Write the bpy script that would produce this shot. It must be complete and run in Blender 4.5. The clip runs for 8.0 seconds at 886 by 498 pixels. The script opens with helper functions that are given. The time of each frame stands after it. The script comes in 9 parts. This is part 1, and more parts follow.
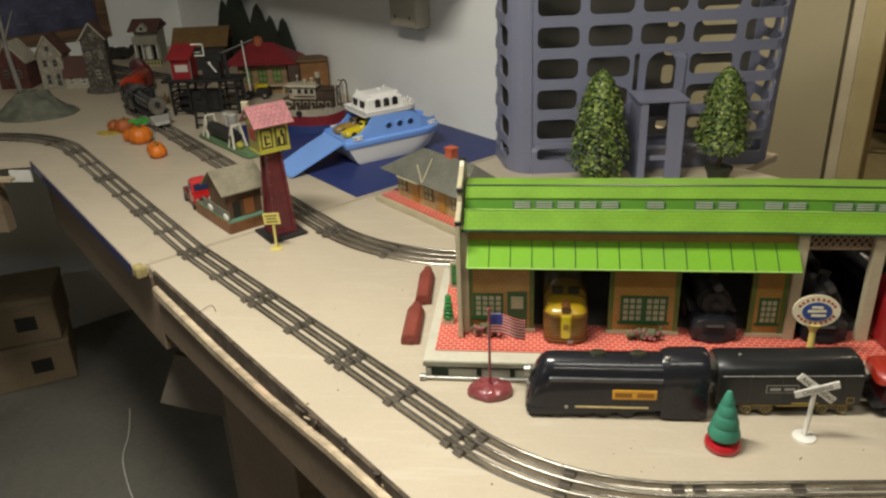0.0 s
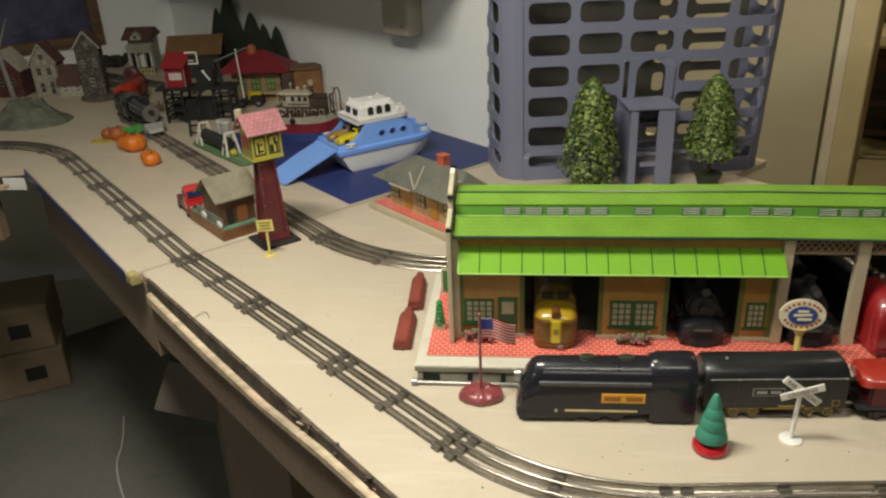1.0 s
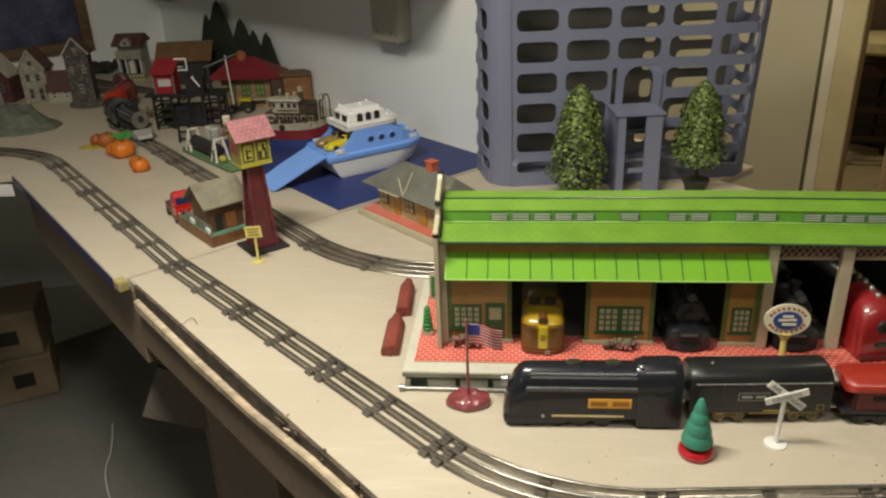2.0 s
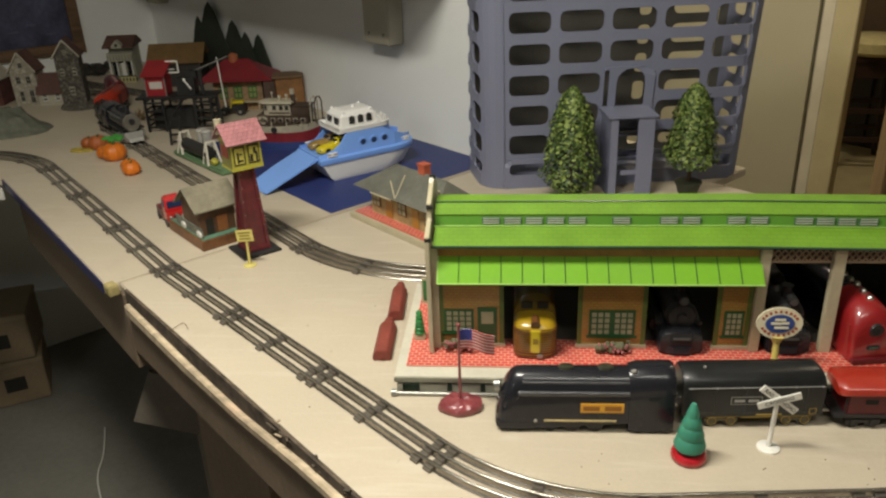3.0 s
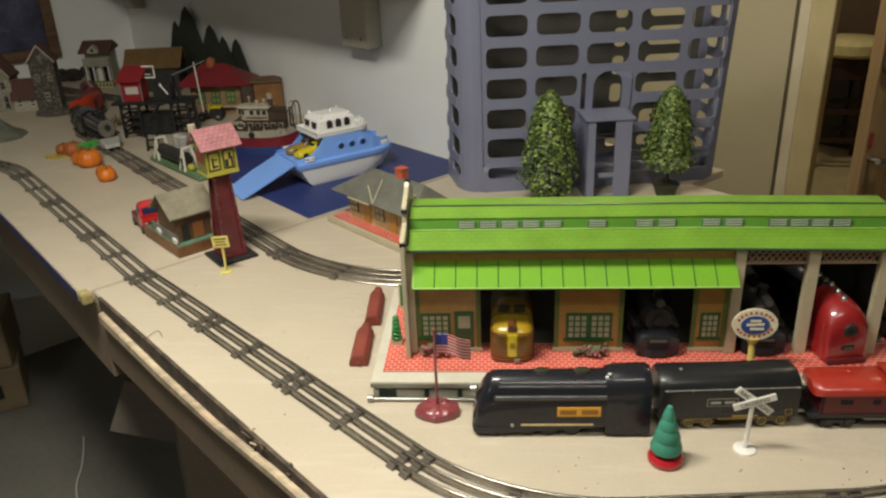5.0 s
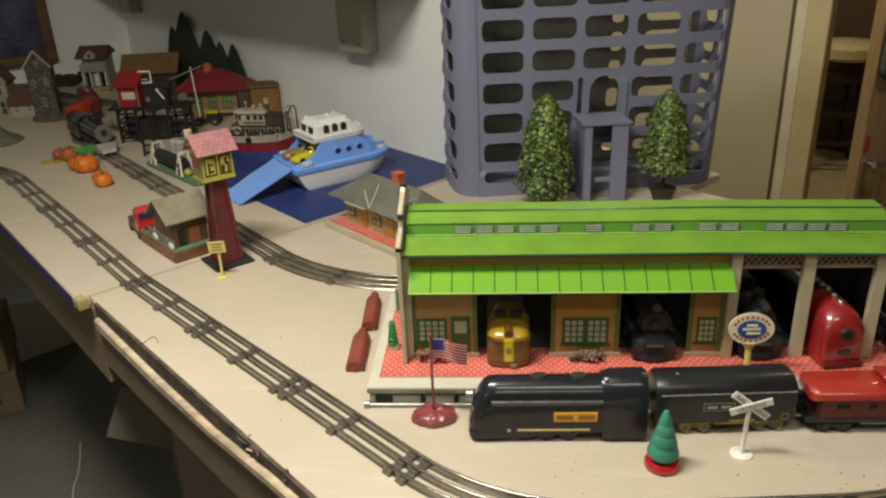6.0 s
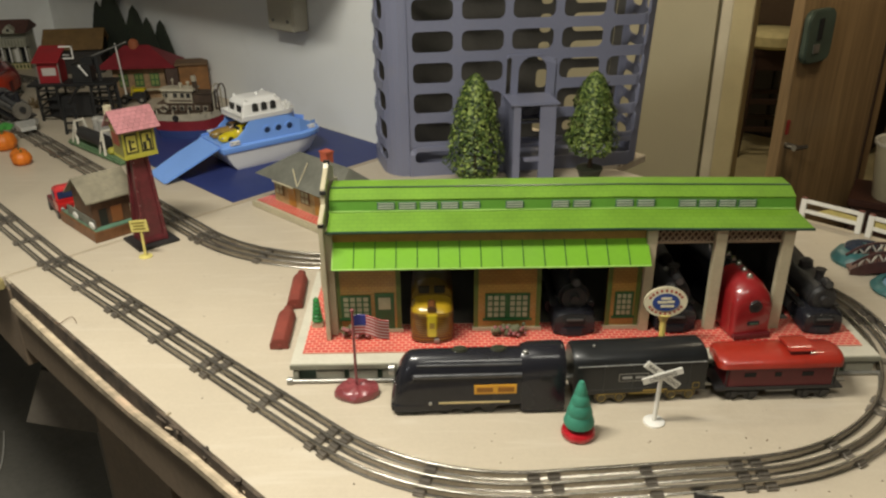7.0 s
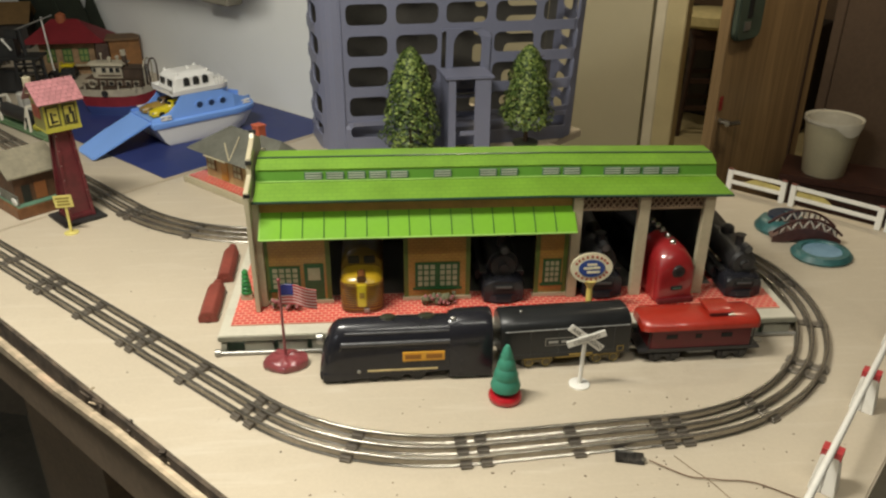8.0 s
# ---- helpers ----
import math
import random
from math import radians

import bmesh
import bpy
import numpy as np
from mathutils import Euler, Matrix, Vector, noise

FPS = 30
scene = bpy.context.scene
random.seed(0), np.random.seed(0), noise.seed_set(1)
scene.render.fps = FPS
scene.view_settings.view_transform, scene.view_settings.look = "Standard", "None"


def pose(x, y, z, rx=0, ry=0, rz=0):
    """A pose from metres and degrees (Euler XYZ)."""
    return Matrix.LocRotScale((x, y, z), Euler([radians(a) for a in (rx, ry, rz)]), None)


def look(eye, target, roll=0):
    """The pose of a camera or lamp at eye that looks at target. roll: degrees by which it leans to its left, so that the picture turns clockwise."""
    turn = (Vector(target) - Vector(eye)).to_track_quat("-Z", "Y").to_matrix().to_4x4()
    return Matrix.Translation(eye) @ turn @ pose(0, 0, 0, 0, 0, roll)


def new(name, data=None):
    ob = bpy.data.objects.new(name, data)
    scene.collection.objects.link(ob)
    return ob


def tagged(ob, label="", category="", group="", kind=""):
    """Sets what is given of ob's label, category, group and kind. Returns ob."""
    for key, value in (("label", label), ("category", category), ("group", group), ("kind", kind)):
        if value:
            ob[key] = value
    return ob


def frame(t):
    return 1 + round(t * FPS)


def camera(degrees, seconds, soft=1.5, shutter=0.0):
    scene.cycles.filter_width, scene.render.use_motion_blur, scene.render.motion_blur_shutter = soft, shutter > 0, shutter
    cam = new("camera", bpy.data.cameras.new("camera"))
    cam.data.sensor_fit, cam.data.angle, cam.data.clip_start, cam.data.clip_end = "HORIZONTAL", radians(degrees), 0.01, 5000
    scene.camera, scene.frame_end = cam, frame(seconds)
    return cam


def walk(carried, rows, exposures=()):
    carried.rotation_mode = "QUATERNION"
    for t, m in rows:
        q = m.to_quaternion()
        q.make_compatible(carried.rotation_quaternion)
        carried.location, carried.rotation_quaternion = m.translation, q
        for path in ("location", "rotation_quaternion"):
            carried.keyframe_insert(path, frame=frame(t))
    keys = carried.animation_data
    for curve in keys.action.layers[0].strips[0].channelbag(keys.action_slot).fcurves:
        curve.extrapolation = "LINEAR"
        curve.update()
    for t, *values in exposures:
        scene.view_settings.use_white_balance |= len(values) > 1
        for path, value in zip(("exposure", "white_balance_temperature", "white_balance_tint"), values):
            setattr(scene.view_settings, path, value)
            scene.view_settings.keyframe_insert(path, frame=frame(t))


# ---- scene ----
cam = camera(58.9, 8.0, soft=2.3)
PATH = [
    (0, (0.066, -0.067, 0.578), (-0.158, 1.73, -0.271), -2.4),
    (0.5, (0.066, -0.073, 0.58), (-0.143, 1.727, -0.266), -2.0),
    (1, (0.072, -0.077, 0.582), (-0.139, 1.728, -0.252), -2.4),
    (1.5, (0.076, -0.08, 0.582), (-0.122, 1.733, -0.24), -2.3),
    (3, (0.081, -0.073, 0.585), (-0.095, 1.743, -0.235), -2.2),
    (3.5, (0.083, -0.069, 0.583), (-0.076, 1.75, -0.232), -2.2),
    (4, (0.087, -0.066, 0.584), (-0.068, 1.753, -0.231), -2.3),
    (4.5, (0.09, -0.067, 0.583), (-0.05, 1.753, -0.233), -2.2),
    (6, (0.094, -0.065, 0.584), (-0.037, 1.762, -0.22), -2.3),
    (6.5, (0.099, -0.066, 0.581), (0.029, 1.761, -0.229), -1.4),
    (7, (0.119, -0.074, 0.576), (0.134, 1.739, -0.267), -0.6),
    (7.5, (0.139, -0.079, 0.566), (0.24, 1.717, -0.307), -0.4),
    (8, (0.147, -0.085, 0.561), (0.286, 1.704, -0.322), 0.4),
]
walk(cam, [(t, look(eye, target, roll)) for t, eye, target, roll in PATH])

# ---- light ----
world = bpy.data.worlds.new("room_air")
scene.world = world
world.use_nodes = True
world.node_tree.nodes["Background"].inputs[0].default_value = (1.0, 0.9, 0.75, 1)
world.node_tree.nodes["Background"].inputs[1].default_value = 0.05


def area_lamp(name, at, sx, sy, watts, colour, turn=0):
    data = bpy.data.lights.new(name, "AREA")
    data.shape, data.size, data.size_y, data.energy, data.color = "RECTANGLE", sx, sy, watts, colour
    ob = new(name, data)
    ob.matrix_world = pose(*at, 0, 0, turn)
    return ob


area_lamp("tube_light", (-0.36, 0.515, 1.30), 0.6, 0.12, 28.5, (1.0, 0.96, 0.84), -20)
area_lamp("front_tube_light", (0.45, -0.12, 1.30), 0.9, 0.10, 6.0, (1.0, 0.96, 0.84), 0)
# Added cool fill from the left; no such fixture is known.
area_lamp("room_fill", (-1.6, -1.0, 1.30), 0.6, 0.15, 8, (0.93, 0.96, 1.0), 40)
# Added fill that brightens the far beige wall; the source is unseen.
area_lamp("far_room_fill", (0.37, 2.64, 1.30), 0.5, 0.12, 14.5, (1.0, 0.86, 0.62), -45)
# Added fill aimed at the open door, not a known fixture.
lamp = area_lamp("door_fill", (1.45, 1.78, 1.28), 0.4, 0.12, 6.5, (1.0, 0.86, 0.62))
lamp.matrix_world = look((1.45, 1.78, 1.28), (1.45, 2.5, -0.1))
# Added fill to lift the room beyond the door; no lamp seen there.
area_lamp("end_room_fill", (1.6, 4.2, 1.30), 0.4, 0.12, 15, (1.0, 0.86, 0.62), -45)
scene.view_settings.exposure = 0.0

# ---- materials ----
MATS = {}


def mat(name, base, rough=0.5, metal=0.0, var=0.12, scale=8.0, bump=0.1, fine=120.0, coat=0.0, dirt=None, dirt_amount=0.35, per=0.0):
    """A surface with two scales of colour change, worn roughness and fine relief."""
    if name in MATS:
        return MATS[name]
    m = bpy.data.materials.new(name)
    m.use_nodes = True
    nt = m.node_tree
    b = nt.nodes["Principled BSDF"]
    tc = nt.nodes.new("ShaderNodeTexCoord")
    big, small = nt.nodes.new("ShaderNodeTexNoise"), nt.nodes.new("ShaderNodeTexNoise")
    for n, sc, det in ((big, scale, 4), (small, fine, 3)):
        n.inputs["Scale"].default_value, n.inputs["Detail"].default_value = sc, det
        nt.links.new(tc.outputs["Object"], n.inputs["Vector"])
    dark = tuple(c * (1 - var) for c in base)
    lite = tuple(min(1, c * (1 + var)) for c in base)
    r1 = nt.nodes.new("ShaderNodeValToRGB")
    r1.color_ramp.elements[0].color, r1.color_ramp.elements[1].color = (*dark, 1), (*lite, 1)
    r1.color_ramp.elements[0].position, r1.color_ramp.elements[1].position = 0.3, 0.7
    nt.links.new(big.outputs["Fac"], r1.inputs["Fac"])
    mix = nt.nodes.new("ShaderNodeMixRGB")
    mix.blend_type = "OVERLAY"
    mix.inputs["Fac"].default_value = min(0.6, var * 1.5)
    nt.links.new(r1.outputs["Color"], mix.inputs[1])
    nt.links.new(small.outputs["Color"], mix.inputs[2])
    bw = nt.nodes.new("ShaderNodeRGBToBW")
    nt.links.new(small.outputs["Color"], bw.inputs[0])
    nt.links.new(bw.outputs[0], mix.inputs[2])
    out = mix.outputs["Color"]
    if dirt:
        dn = nt.nodes.new("ShaderNodeTexNoise")
        dn.inputs["Scale"].default_value, dn.inputs["Detail"].default_value, dn.inputs["Roughness"].default_value = scale * 2.3, 8, 0.7
        nt.links.new(tc.outputs["Object"], dn.inputs["Vector"])
        dr = nt.nodes.new("ShaderNodeValToRGB")
        dr.color_ramp.elements[0].position, dr.color_ramp.elements[1].position = 0.55, 0.75
        dr.color_ramp.elements[1].color = (dirt_amount,) * 3 + (1,)
        nt.links.new(dn.outputs["Fac"], dr.inputs["Fac"])
        dm = nt.nodes.new("ShaderNodeMixRGB")
        dm.inputs[2].default_value = (*dirt, 1)
        nt.links.new(dr.outputs["Color"], dm.inputs["Fac"])
        nt.links.new(out, dm.inputs[1])
        out = dm.outputs["Color"]
    if per:
        oi = nt.nodes.new("ShaderNodeObjectInfo")
        mr = nt.nodes.new("ShaderNodeMapRange")
        mr.inputs["To Min"].default_value, mr.inputs["To Max"].default_value = 1 - per, 1 + per
        nt.links.new(oi.outputs["Random"], mr.inputs["Value"])
        hs = nt.nodes.new("ShaderNodeHueSaturation")
        nt.links.new(mr.outputs["Result"], hs.inputs["Value"])
        nt.links.new(out, hs.inputs["Color"])
        out = hs.outputs["Color"]
    nt.links.new(out, b.inputs["Base Color"])
    rr = nt.nodes.new("ShaderNodeMapRange")
    rr.inputs["To Min"].default_value, rr.inputs["To Max"].default_value = max(0.02, rough * 0.8), min(1, rough * 1.25)
    nt.links.new(big.outputs["Fac"], rr.inputs["Value"])
    nt.links.new(rr.outputs["Result"], b.inputs["Roughness"])
    b.inputs["Metallic"].default_value = metal
    b.inputs["Coat Weight"].default_value = coat
    b.inputs["Coat Roughness"].default_value = 0.12
    if bump:
        bp = nt.nodes.new("ShaderNodeBump")
        bp.inputs["Strength"].default_value, bp.inputs["Distance"].default_value = bump, 0.002
        nt.links.new(small.outputs["Fac"], bp.inputs["Height"])
        nt.links.new(bp.outputs["Normal"], b.inputs["Normal"])
    MATS[name] = m
    return m


BOARD = mat("painted_plywood", (0.505, 0.435, 0.33), 0.45, 0, 0.06, 3.0, 0.12, 260, dirt=(0.30, 0.24, 0.17), dirt_amount=0.25)


def scuffed(m, turn, pale, dark):
    """Faint rubbed streaks and small dark flecks over a painted board."""
    nt = m.node_tree
    b = nt.nodes["Principled BSDF"]
    src = b.inputs["Base Color"].links[0].from_socket
    tc, mp = nt.nodes.new("ShaderNodeTexCoord"), nt.nodes.new("ShaderNodeMapping")
    mp.inputs["Rotation"].default_value = (0, 0, radians(turn))
    mp.inputs["Scale"].default_value = (1.5, 14.0, 1.0)
    nt.links.new(tc.outputs["Object"], mp.inputs["Vector"])
    n1, r1 = nt.nodes.new("ShaderNodeTexNoise"), nt.nodes.new("ShaderNodeValToRGB")
    n1.inputs["Scale"].default_value, n1.inputs["Detail"].default_value, n1.inputs["Distortion"].default_value = 4.0, 6, 1.2
    nt.links.new(mp.outputs[0], n1.inputs["Vector"])
    r1.color_ramp.elements[0].position, r1.color_ramp.elements[1].position = 0.54, 0.72
    r1.color_ramp.elements[1].color = (0.4, 0.4, 0.4, 1)
    nt.links.new(n1.outputs["Fac"], r1.inputs["Fac"])
    m1 = nt.nodes.new("ShaderNodeMixRGB")
    m1.inputs[2].default_value = (*pale, 1)
    nt.links.new(r1.outputs[0], m1.inputs["Fac"])
    nt.links.new(src, m1.inputs[1])
    n2, r2 = nt.nodes.new("ShaderNodeTexNoise"), nt.nodes.new("ShaderNodeValToRGB")
    n2.inputs["Scale"].default_value, n2.inputs["Detail"].default_value, n2.inputs["Roughness"].default_value = 48.0, 4, 0.6
    nt.links.new(tc.outputs["Object"], n2.inputs["Vector"])
    r2.color_ramp.elements[0].position, r2.color_ramp.elements[1].position = 0.70, 0.76
    r2.color_ramp.elements[1].color = (0.6, 0.6, 0.6, 1)
    nt.links.new(n2.outputs["Fac"], r2.inputs["Fac"])
    m2 = nt.nodes.new("ShaderNodeMixRGB")
    m2.inputs[2].default_value = (*dark, 1)
    nt.links.new(r2.outputs[0], m2.inputs["Fac"])
    nt.links.new(m1.outputs[0], m2.inputs[1])
    nt.links.new(m2.outputs[0], b.inputs["Base Color"])
    return m


BOARD = scuffed(BOARD, 44.8, (0.60, 0.54, 0.44), (0.20, 0.14, 0.09))
WALLP = mat("white_wall_paint", (0.83, 0.84, 0.82), 0.6, 0, 0.04, 2.0, 0.08, 300, dirt=(0.45, 0.43, 0.38), dirt_amount=0.15)
BEIGE = mat("beige_wall_paint", (0.45, 0.42, 0.31), 0.6, 0, 0.05, 2.0, 0.08, 300)
TIMBER = mat("raw_timber", (0.20, 0.145, 0.095), 0.7, 0, 0.2, 5.0, 0.3, 90)
FLOOR = mat("concrete_floor", (0.22, 0.21, 0.18), 0.7, 0, 0.15, 2.0, 0.2, 60, dirt=(0.08, 0.07, 0.06))
CEIL = mat("ceiling_paint", (0.6, 0.58, 0.52), 0.8)
STEEL = mat("tinned_rail_steel", (0.33, 0.305, 0.265), 0.24, 0.85, 0.25, 14, 0.15, 200, dirt=(0.12, 0.09, 0.06), dirt_amount=0.5)
TIE = mat("dark_tie_steel", (0.165, 0.145, 0.118), 0.40, 0.5, 0.2, 30, 0.2, 200)
GREEN_D = mat("dark_green_litho_tin", (0.090, 0.235, 0.024), 0.45, 0, 0.08, 20, 0.03, 150, coat=0.08)
YELLOW_W = mat("yellow_brick_litho", (0.42, 0.22, 0.03), 0.35, 0, 0.12, 30, 0.03, 200, coat=0.3)
CREAM = mat("cream_litho", (0.45, 0.40, 0.27), 0.4, 0, 0.1, 20, 0.03, 200, coat=0.2)
GREY_PL = mat("slate_blue_plastic", (0.188, 0.198, 0.278), 0.45, 0, 0.06, 6, 0.06, 260, dirt=(0.22, 0.21, 0.22), dirt_amount=0.3)
BLACK = mat("black_enamel", (0.014, 0.014, 0.018), 0.25, 0, 0.2, 10, 0.02, 120, coat=0.3)
BLACK.node_tree.nodes["Principled BSDF"].inputs["Specular IOR Level"].default_value = 0.32
DULLBLACK = mat("dull_black_tin", (0.028, 0.027, 0.027), 0.45, 0.2, 0.2, 20, 0.1, 120)
DARK = mat("dark_void_paint", (0.01, 0.01, 0.01), 0.8)

# ---- mesh helpers ----
TA = radians(-44.8)
DS, DN = Vector((math.cos(TA), math.sin(TA), 0)), Vector((-math.sin(TA), math.cos(TA), 0))
TDEG = -44.8


def sn(s, n, z=0.0):
    """A point from the table's own axes: s along its front edge, n away from it."""
    return DS * s + DN * n + Vector((0, 0, z))


def grid_box(bm, c, size, rz=0.0, m=None):
    t = Matrix.LocRotScale(Vector(c), Euler((0, 0, radians(rz))), Vector(size))
    return bmesh.ops.create_cube(bm, size=1.0, matrix=(m @ t) if m else t)["verts"]


def tube(bm, a, b, r0, r1=None, seg=12, caps=True):
    a, b = Vector(a), Vector(b)
    r1 = r0 if r1 is None else r1
    q = (b - a).to_track_quat("Z", "Y")
    m = Matrix.LocRotScale((a + b) / 2, q, None)
    return bmesh.ops.create_cone(bm, cap_ends=caps, segments=seg, radius1=r0, radius2=r1, depth=(b - a).length, matrix=m)["verts"]


def ball(bm, c, r, u=14, v=9, rot=None):
    m = Matrix.LocRotScale(Vector(c), rot, Vector(r) if not isinstance(r, (int, float)) else Vector((r, r, r)))
    return bmesh.ops.create_uvsphere(bm, u_segments=u, v_segments=v, radius=1, matrix=m)["verts"]


def lathe(bm, profile, c=(0, 0, 0), seg=20, sx=1.0, sy=1.0):
    """Rings of (radius, height) about the vertical through c."""
    rings = []
    for r, z in profile:
        rings.append([bm.verts.new((c[0] + sx * r * math.cos(2 * math.pi * k / seg), c[1] + sy * r * math.sin(2 * math.pi * k / seg), c[2] + z)) for k in range(seg)])
    for a, b in zip(rings, rings[1:]):
        for k in range(seg):
            bm.faces.new((a[k], a[(k + 1) % seg], b[(k + 1) % seg], b[k]))
    bm.faces.new(rings[0][::-1])
    bm.faces.new(rings[-1])
    return rings


def extrude_poly(bm, pts, depth, m=None):
    """A closed outline (x, z) drawn out along y by depth, then placed by m."""
    a = [bm.verts.new((x, 0, z)) for x, z in pts]
    b = [bm.verts.new((x, depth, z)) for x, z in pts]
    n = len(pts)
    bm.faces.new(a)
    bm.faces.new(b[::-1])
    for k in range(n):
        bm.faces.new((a[k], b[k], b[(k + 1) % n], a[(k + 1) % n]))
    vs = a + b
    if m:
        for v in vs:
            v.co = m @ v.co
    return vs


def loft(bm, sections, closed=True, caps=True):
    """Skin over a row of outlines with equal counts of points."""
    rings = [[bm.verts.new(p) for p in sec] for sec in sections]
    n = len(rings[0])
    for a, b in zip(rings, rings[1:]):
        for k in range(n if closed else n - 1):
            bm.faces.new((a[k], a[(k + 1) % n], b[(k + 1) % n], b[k]))
    if caps:
        bm.faces.new(rings[0][::-1])
        bm.faces.new(rings[-1])
    return rings


def part(name, bm, material, parent=None, label="", bevel=0.0, smooth=False, seg=2):
    """Links a bmesh as one mesh object."""
    bmesh.ops.recalc_face_normals(bm, faces=bm.faces)
    if bevel:
        sharp = [e for e in bm.edges if len(e.link_faces) == 2 and e.calc_face_angle(0) > 0.6]
        bmesh.ops.bevel(bm, geom=sharp, offset=bevel, segments=seg, affect="EDGES", clamp_overlap=True)
    me = bpy.data.meshes.new(name)
    bm.to_mesh(me)
    bm.free()
    if smooth:
        for p in me.polygons:
            p.use_smooth = True
        me.set_sharp_from_angle(angle=radians(40))
    me.materials.append(material)
    ob = new(name, me)
    if parent:
        ob.parent = parent
    if label:
        ob["label"] = label
    return ob


def thing(name, m, label, category, group="", kind=""):
    ob = new(name)
    ob.empty_display_size = 0.02
    ob.matrix_world = m
    return tagged(ob, label, category, group, kind)


def B():
    return bmesh.new()


# ---- room ----
FZ, CZ = -1.1, 1.35


def wall(name, a, b, thick, material, label, z0=FZ, z1=CZ):
    """A wall from a to b on plan, its thickness to the left of that line."""
    a, b = Vector(a), Vector(b)
    d = (b - a).normalized()
    nrm = Vector((-d.y, d.x))
    c = (a + b) / 2 + nrm * thick / 2
    bm = B()
    grid_box(bm, (c.x, c.y, (z0 + z1) / 2), ((b - a).length, thick, z1 - z0), math.degrees(math.atan2(d.y, d.x)))
    return tagged(part(name, bm, material), label, "wall", kind="structure")


P2 = lambda s, n: sn(s, n).to_2d()
WN, BN, FN = 1.25, 1.62, 3.1
PANEL = mat("brown_panelling", (0.12, 0.077, 0.048), 0.55, 0, 0.2, 3, 0.2, 60)
wall("wall_back", P2(-1.215, WN), P2(-3.2, WN), -0.12, WALLP, "white painted basement wall behind the train table")
wall("wall_far_left", P2(-1.324, FN), P2(-3.2, FN), -0.12, BEIGE, "beige painted wall beyond the table")
wall("wall_far_right", P2(3.2, FN), P2(-0.594, FN), -0.12, PANEL, "dark brown panelled wall beside the far door")
wall("wall_left", P2(-3.2, 6.15), P2(-3.2, -3.4), -0.12, WALLP, "white painted end wall of the basement room")
wall("wall_front", P2(-3.2, -3.4), P2(3.2, -3.4), -0.12, BEIGE, "beige painted wall behind the viewer")
wall("wall_right", P2(3.2, -3.4), P2(3.2, 6.15), -0.12, BEIGE, "beige painted side wall of the basement")
wall("wall_end", P2(3.2, 6.0), P2(-3.2, 6.0), -0.12, PANEL, "dark brown panelled end wall of the far room")
bm = B()
grid_box(bm, (0, 0.6, FZ - 0.05), (13, 13, 0.1), TDEG)
tagged(part("floor", bm, FLOOR), "grey worn concrete basement floor", "floor", kind="structure")
bm = B()
grid_box(bm, (0, 0.6, CZ + 0.05), (13, 13, 0.1), TDEG)
tagged(part("ceiling", bm, CEIL), "plain pale basement ceiling", "ceiling", kind="structure")

# ---- table ----
NE = 0.350


def slab(name, s0, s1, n0, n1, z0, z1, material, parent, label="", bevel=0.002):
    bm = B()
    c = sn((s0 + s1) / 2, (n0 + n1) / 2, (z0 + z1) / 2)
    grid_box(bm, c, (s1 - s0, n1 - n0, z1 - z0), TDEG)
    return part(name, bm, material, parent, label, bevel)


table = thing("train_table", pose(0, 0, 0), "large tan painted plywood train table on a timber frame", "table")
bm = B()
loft(bm, [[sn(s, n, z) for s, n in ((-1.1775, NE), (0.104, NE), (0.104, 1.480), (-0.745, 1.480), (-0.745, BN - 0.005), (-1.1775, BN - 0.005))] for z in (-0.018, 0.0)])
part("board", bm, BOARD, table, "", 0.002)


def edge_n(s):
    """The far board lies a little askew: its front edge, by the place along the table."""
    return 0.3302 - 0.026 * (s + 1.2186)


def askew(name, s0, s1, out0, out1, z0, z1, material, label=""):
    """A strip that follows the askew edge, from out0 to out1 behind it."""
    bm = B()
    loft(bm, [[sn(s, edge_n(s) + o, z) for o, z in ((out0, z0), (out1, z0), (out1, z1), (out0, z1))] for s in (s0, s1)])
    return part(name, bm, material, table, label, 0.001, seg=1)


bm = B()
loft(bm, [[sn(s, n, z) for s, n in ((-1.9725, edge_n(-1.9725)), (-1.182, edge_n(-1.182)), (-1.182, WN - 0.004), (-1.9725, WN - 0.004))] for z in (-0.018, 0.0)])
part("board", bm, BOARD, table, "", 0.002)
slab("batten", -1.990, -1.955, NE + 0.003, WN - 0.006, -0.019, -0.0012, BOARD, table, "", 0)
slab("apron", -1.164, 0.10, NE - 0.002, NE + 0.036, -0.128, -0.042, TIMBER, table, "rough timber front rail")
askew("apron", -1.95, -1.166, 0.0195, 0.055, -0.165, -0.0185, TIMBER, "rough timber front rail")
for s in (-1.045, -0.06):
    slab("leg", s - 0.145, s + 0.145, NE + 0.090, NE + 0.130, FZ, -0.02, TIMBER, table, "wide plank leg")
slab("leg", -1.32, -1.215, NE + 0.125, NE + 0.165, FZ, -0.02, mat("grey_timber", (0.15, 0.125, 0.095), 0.75, 0, 0.2, 5, 0.3, 90), table, "grey plank leg")

# ---- track ----
GAUGE, RAIL_Z = 0.0180, 0.0118


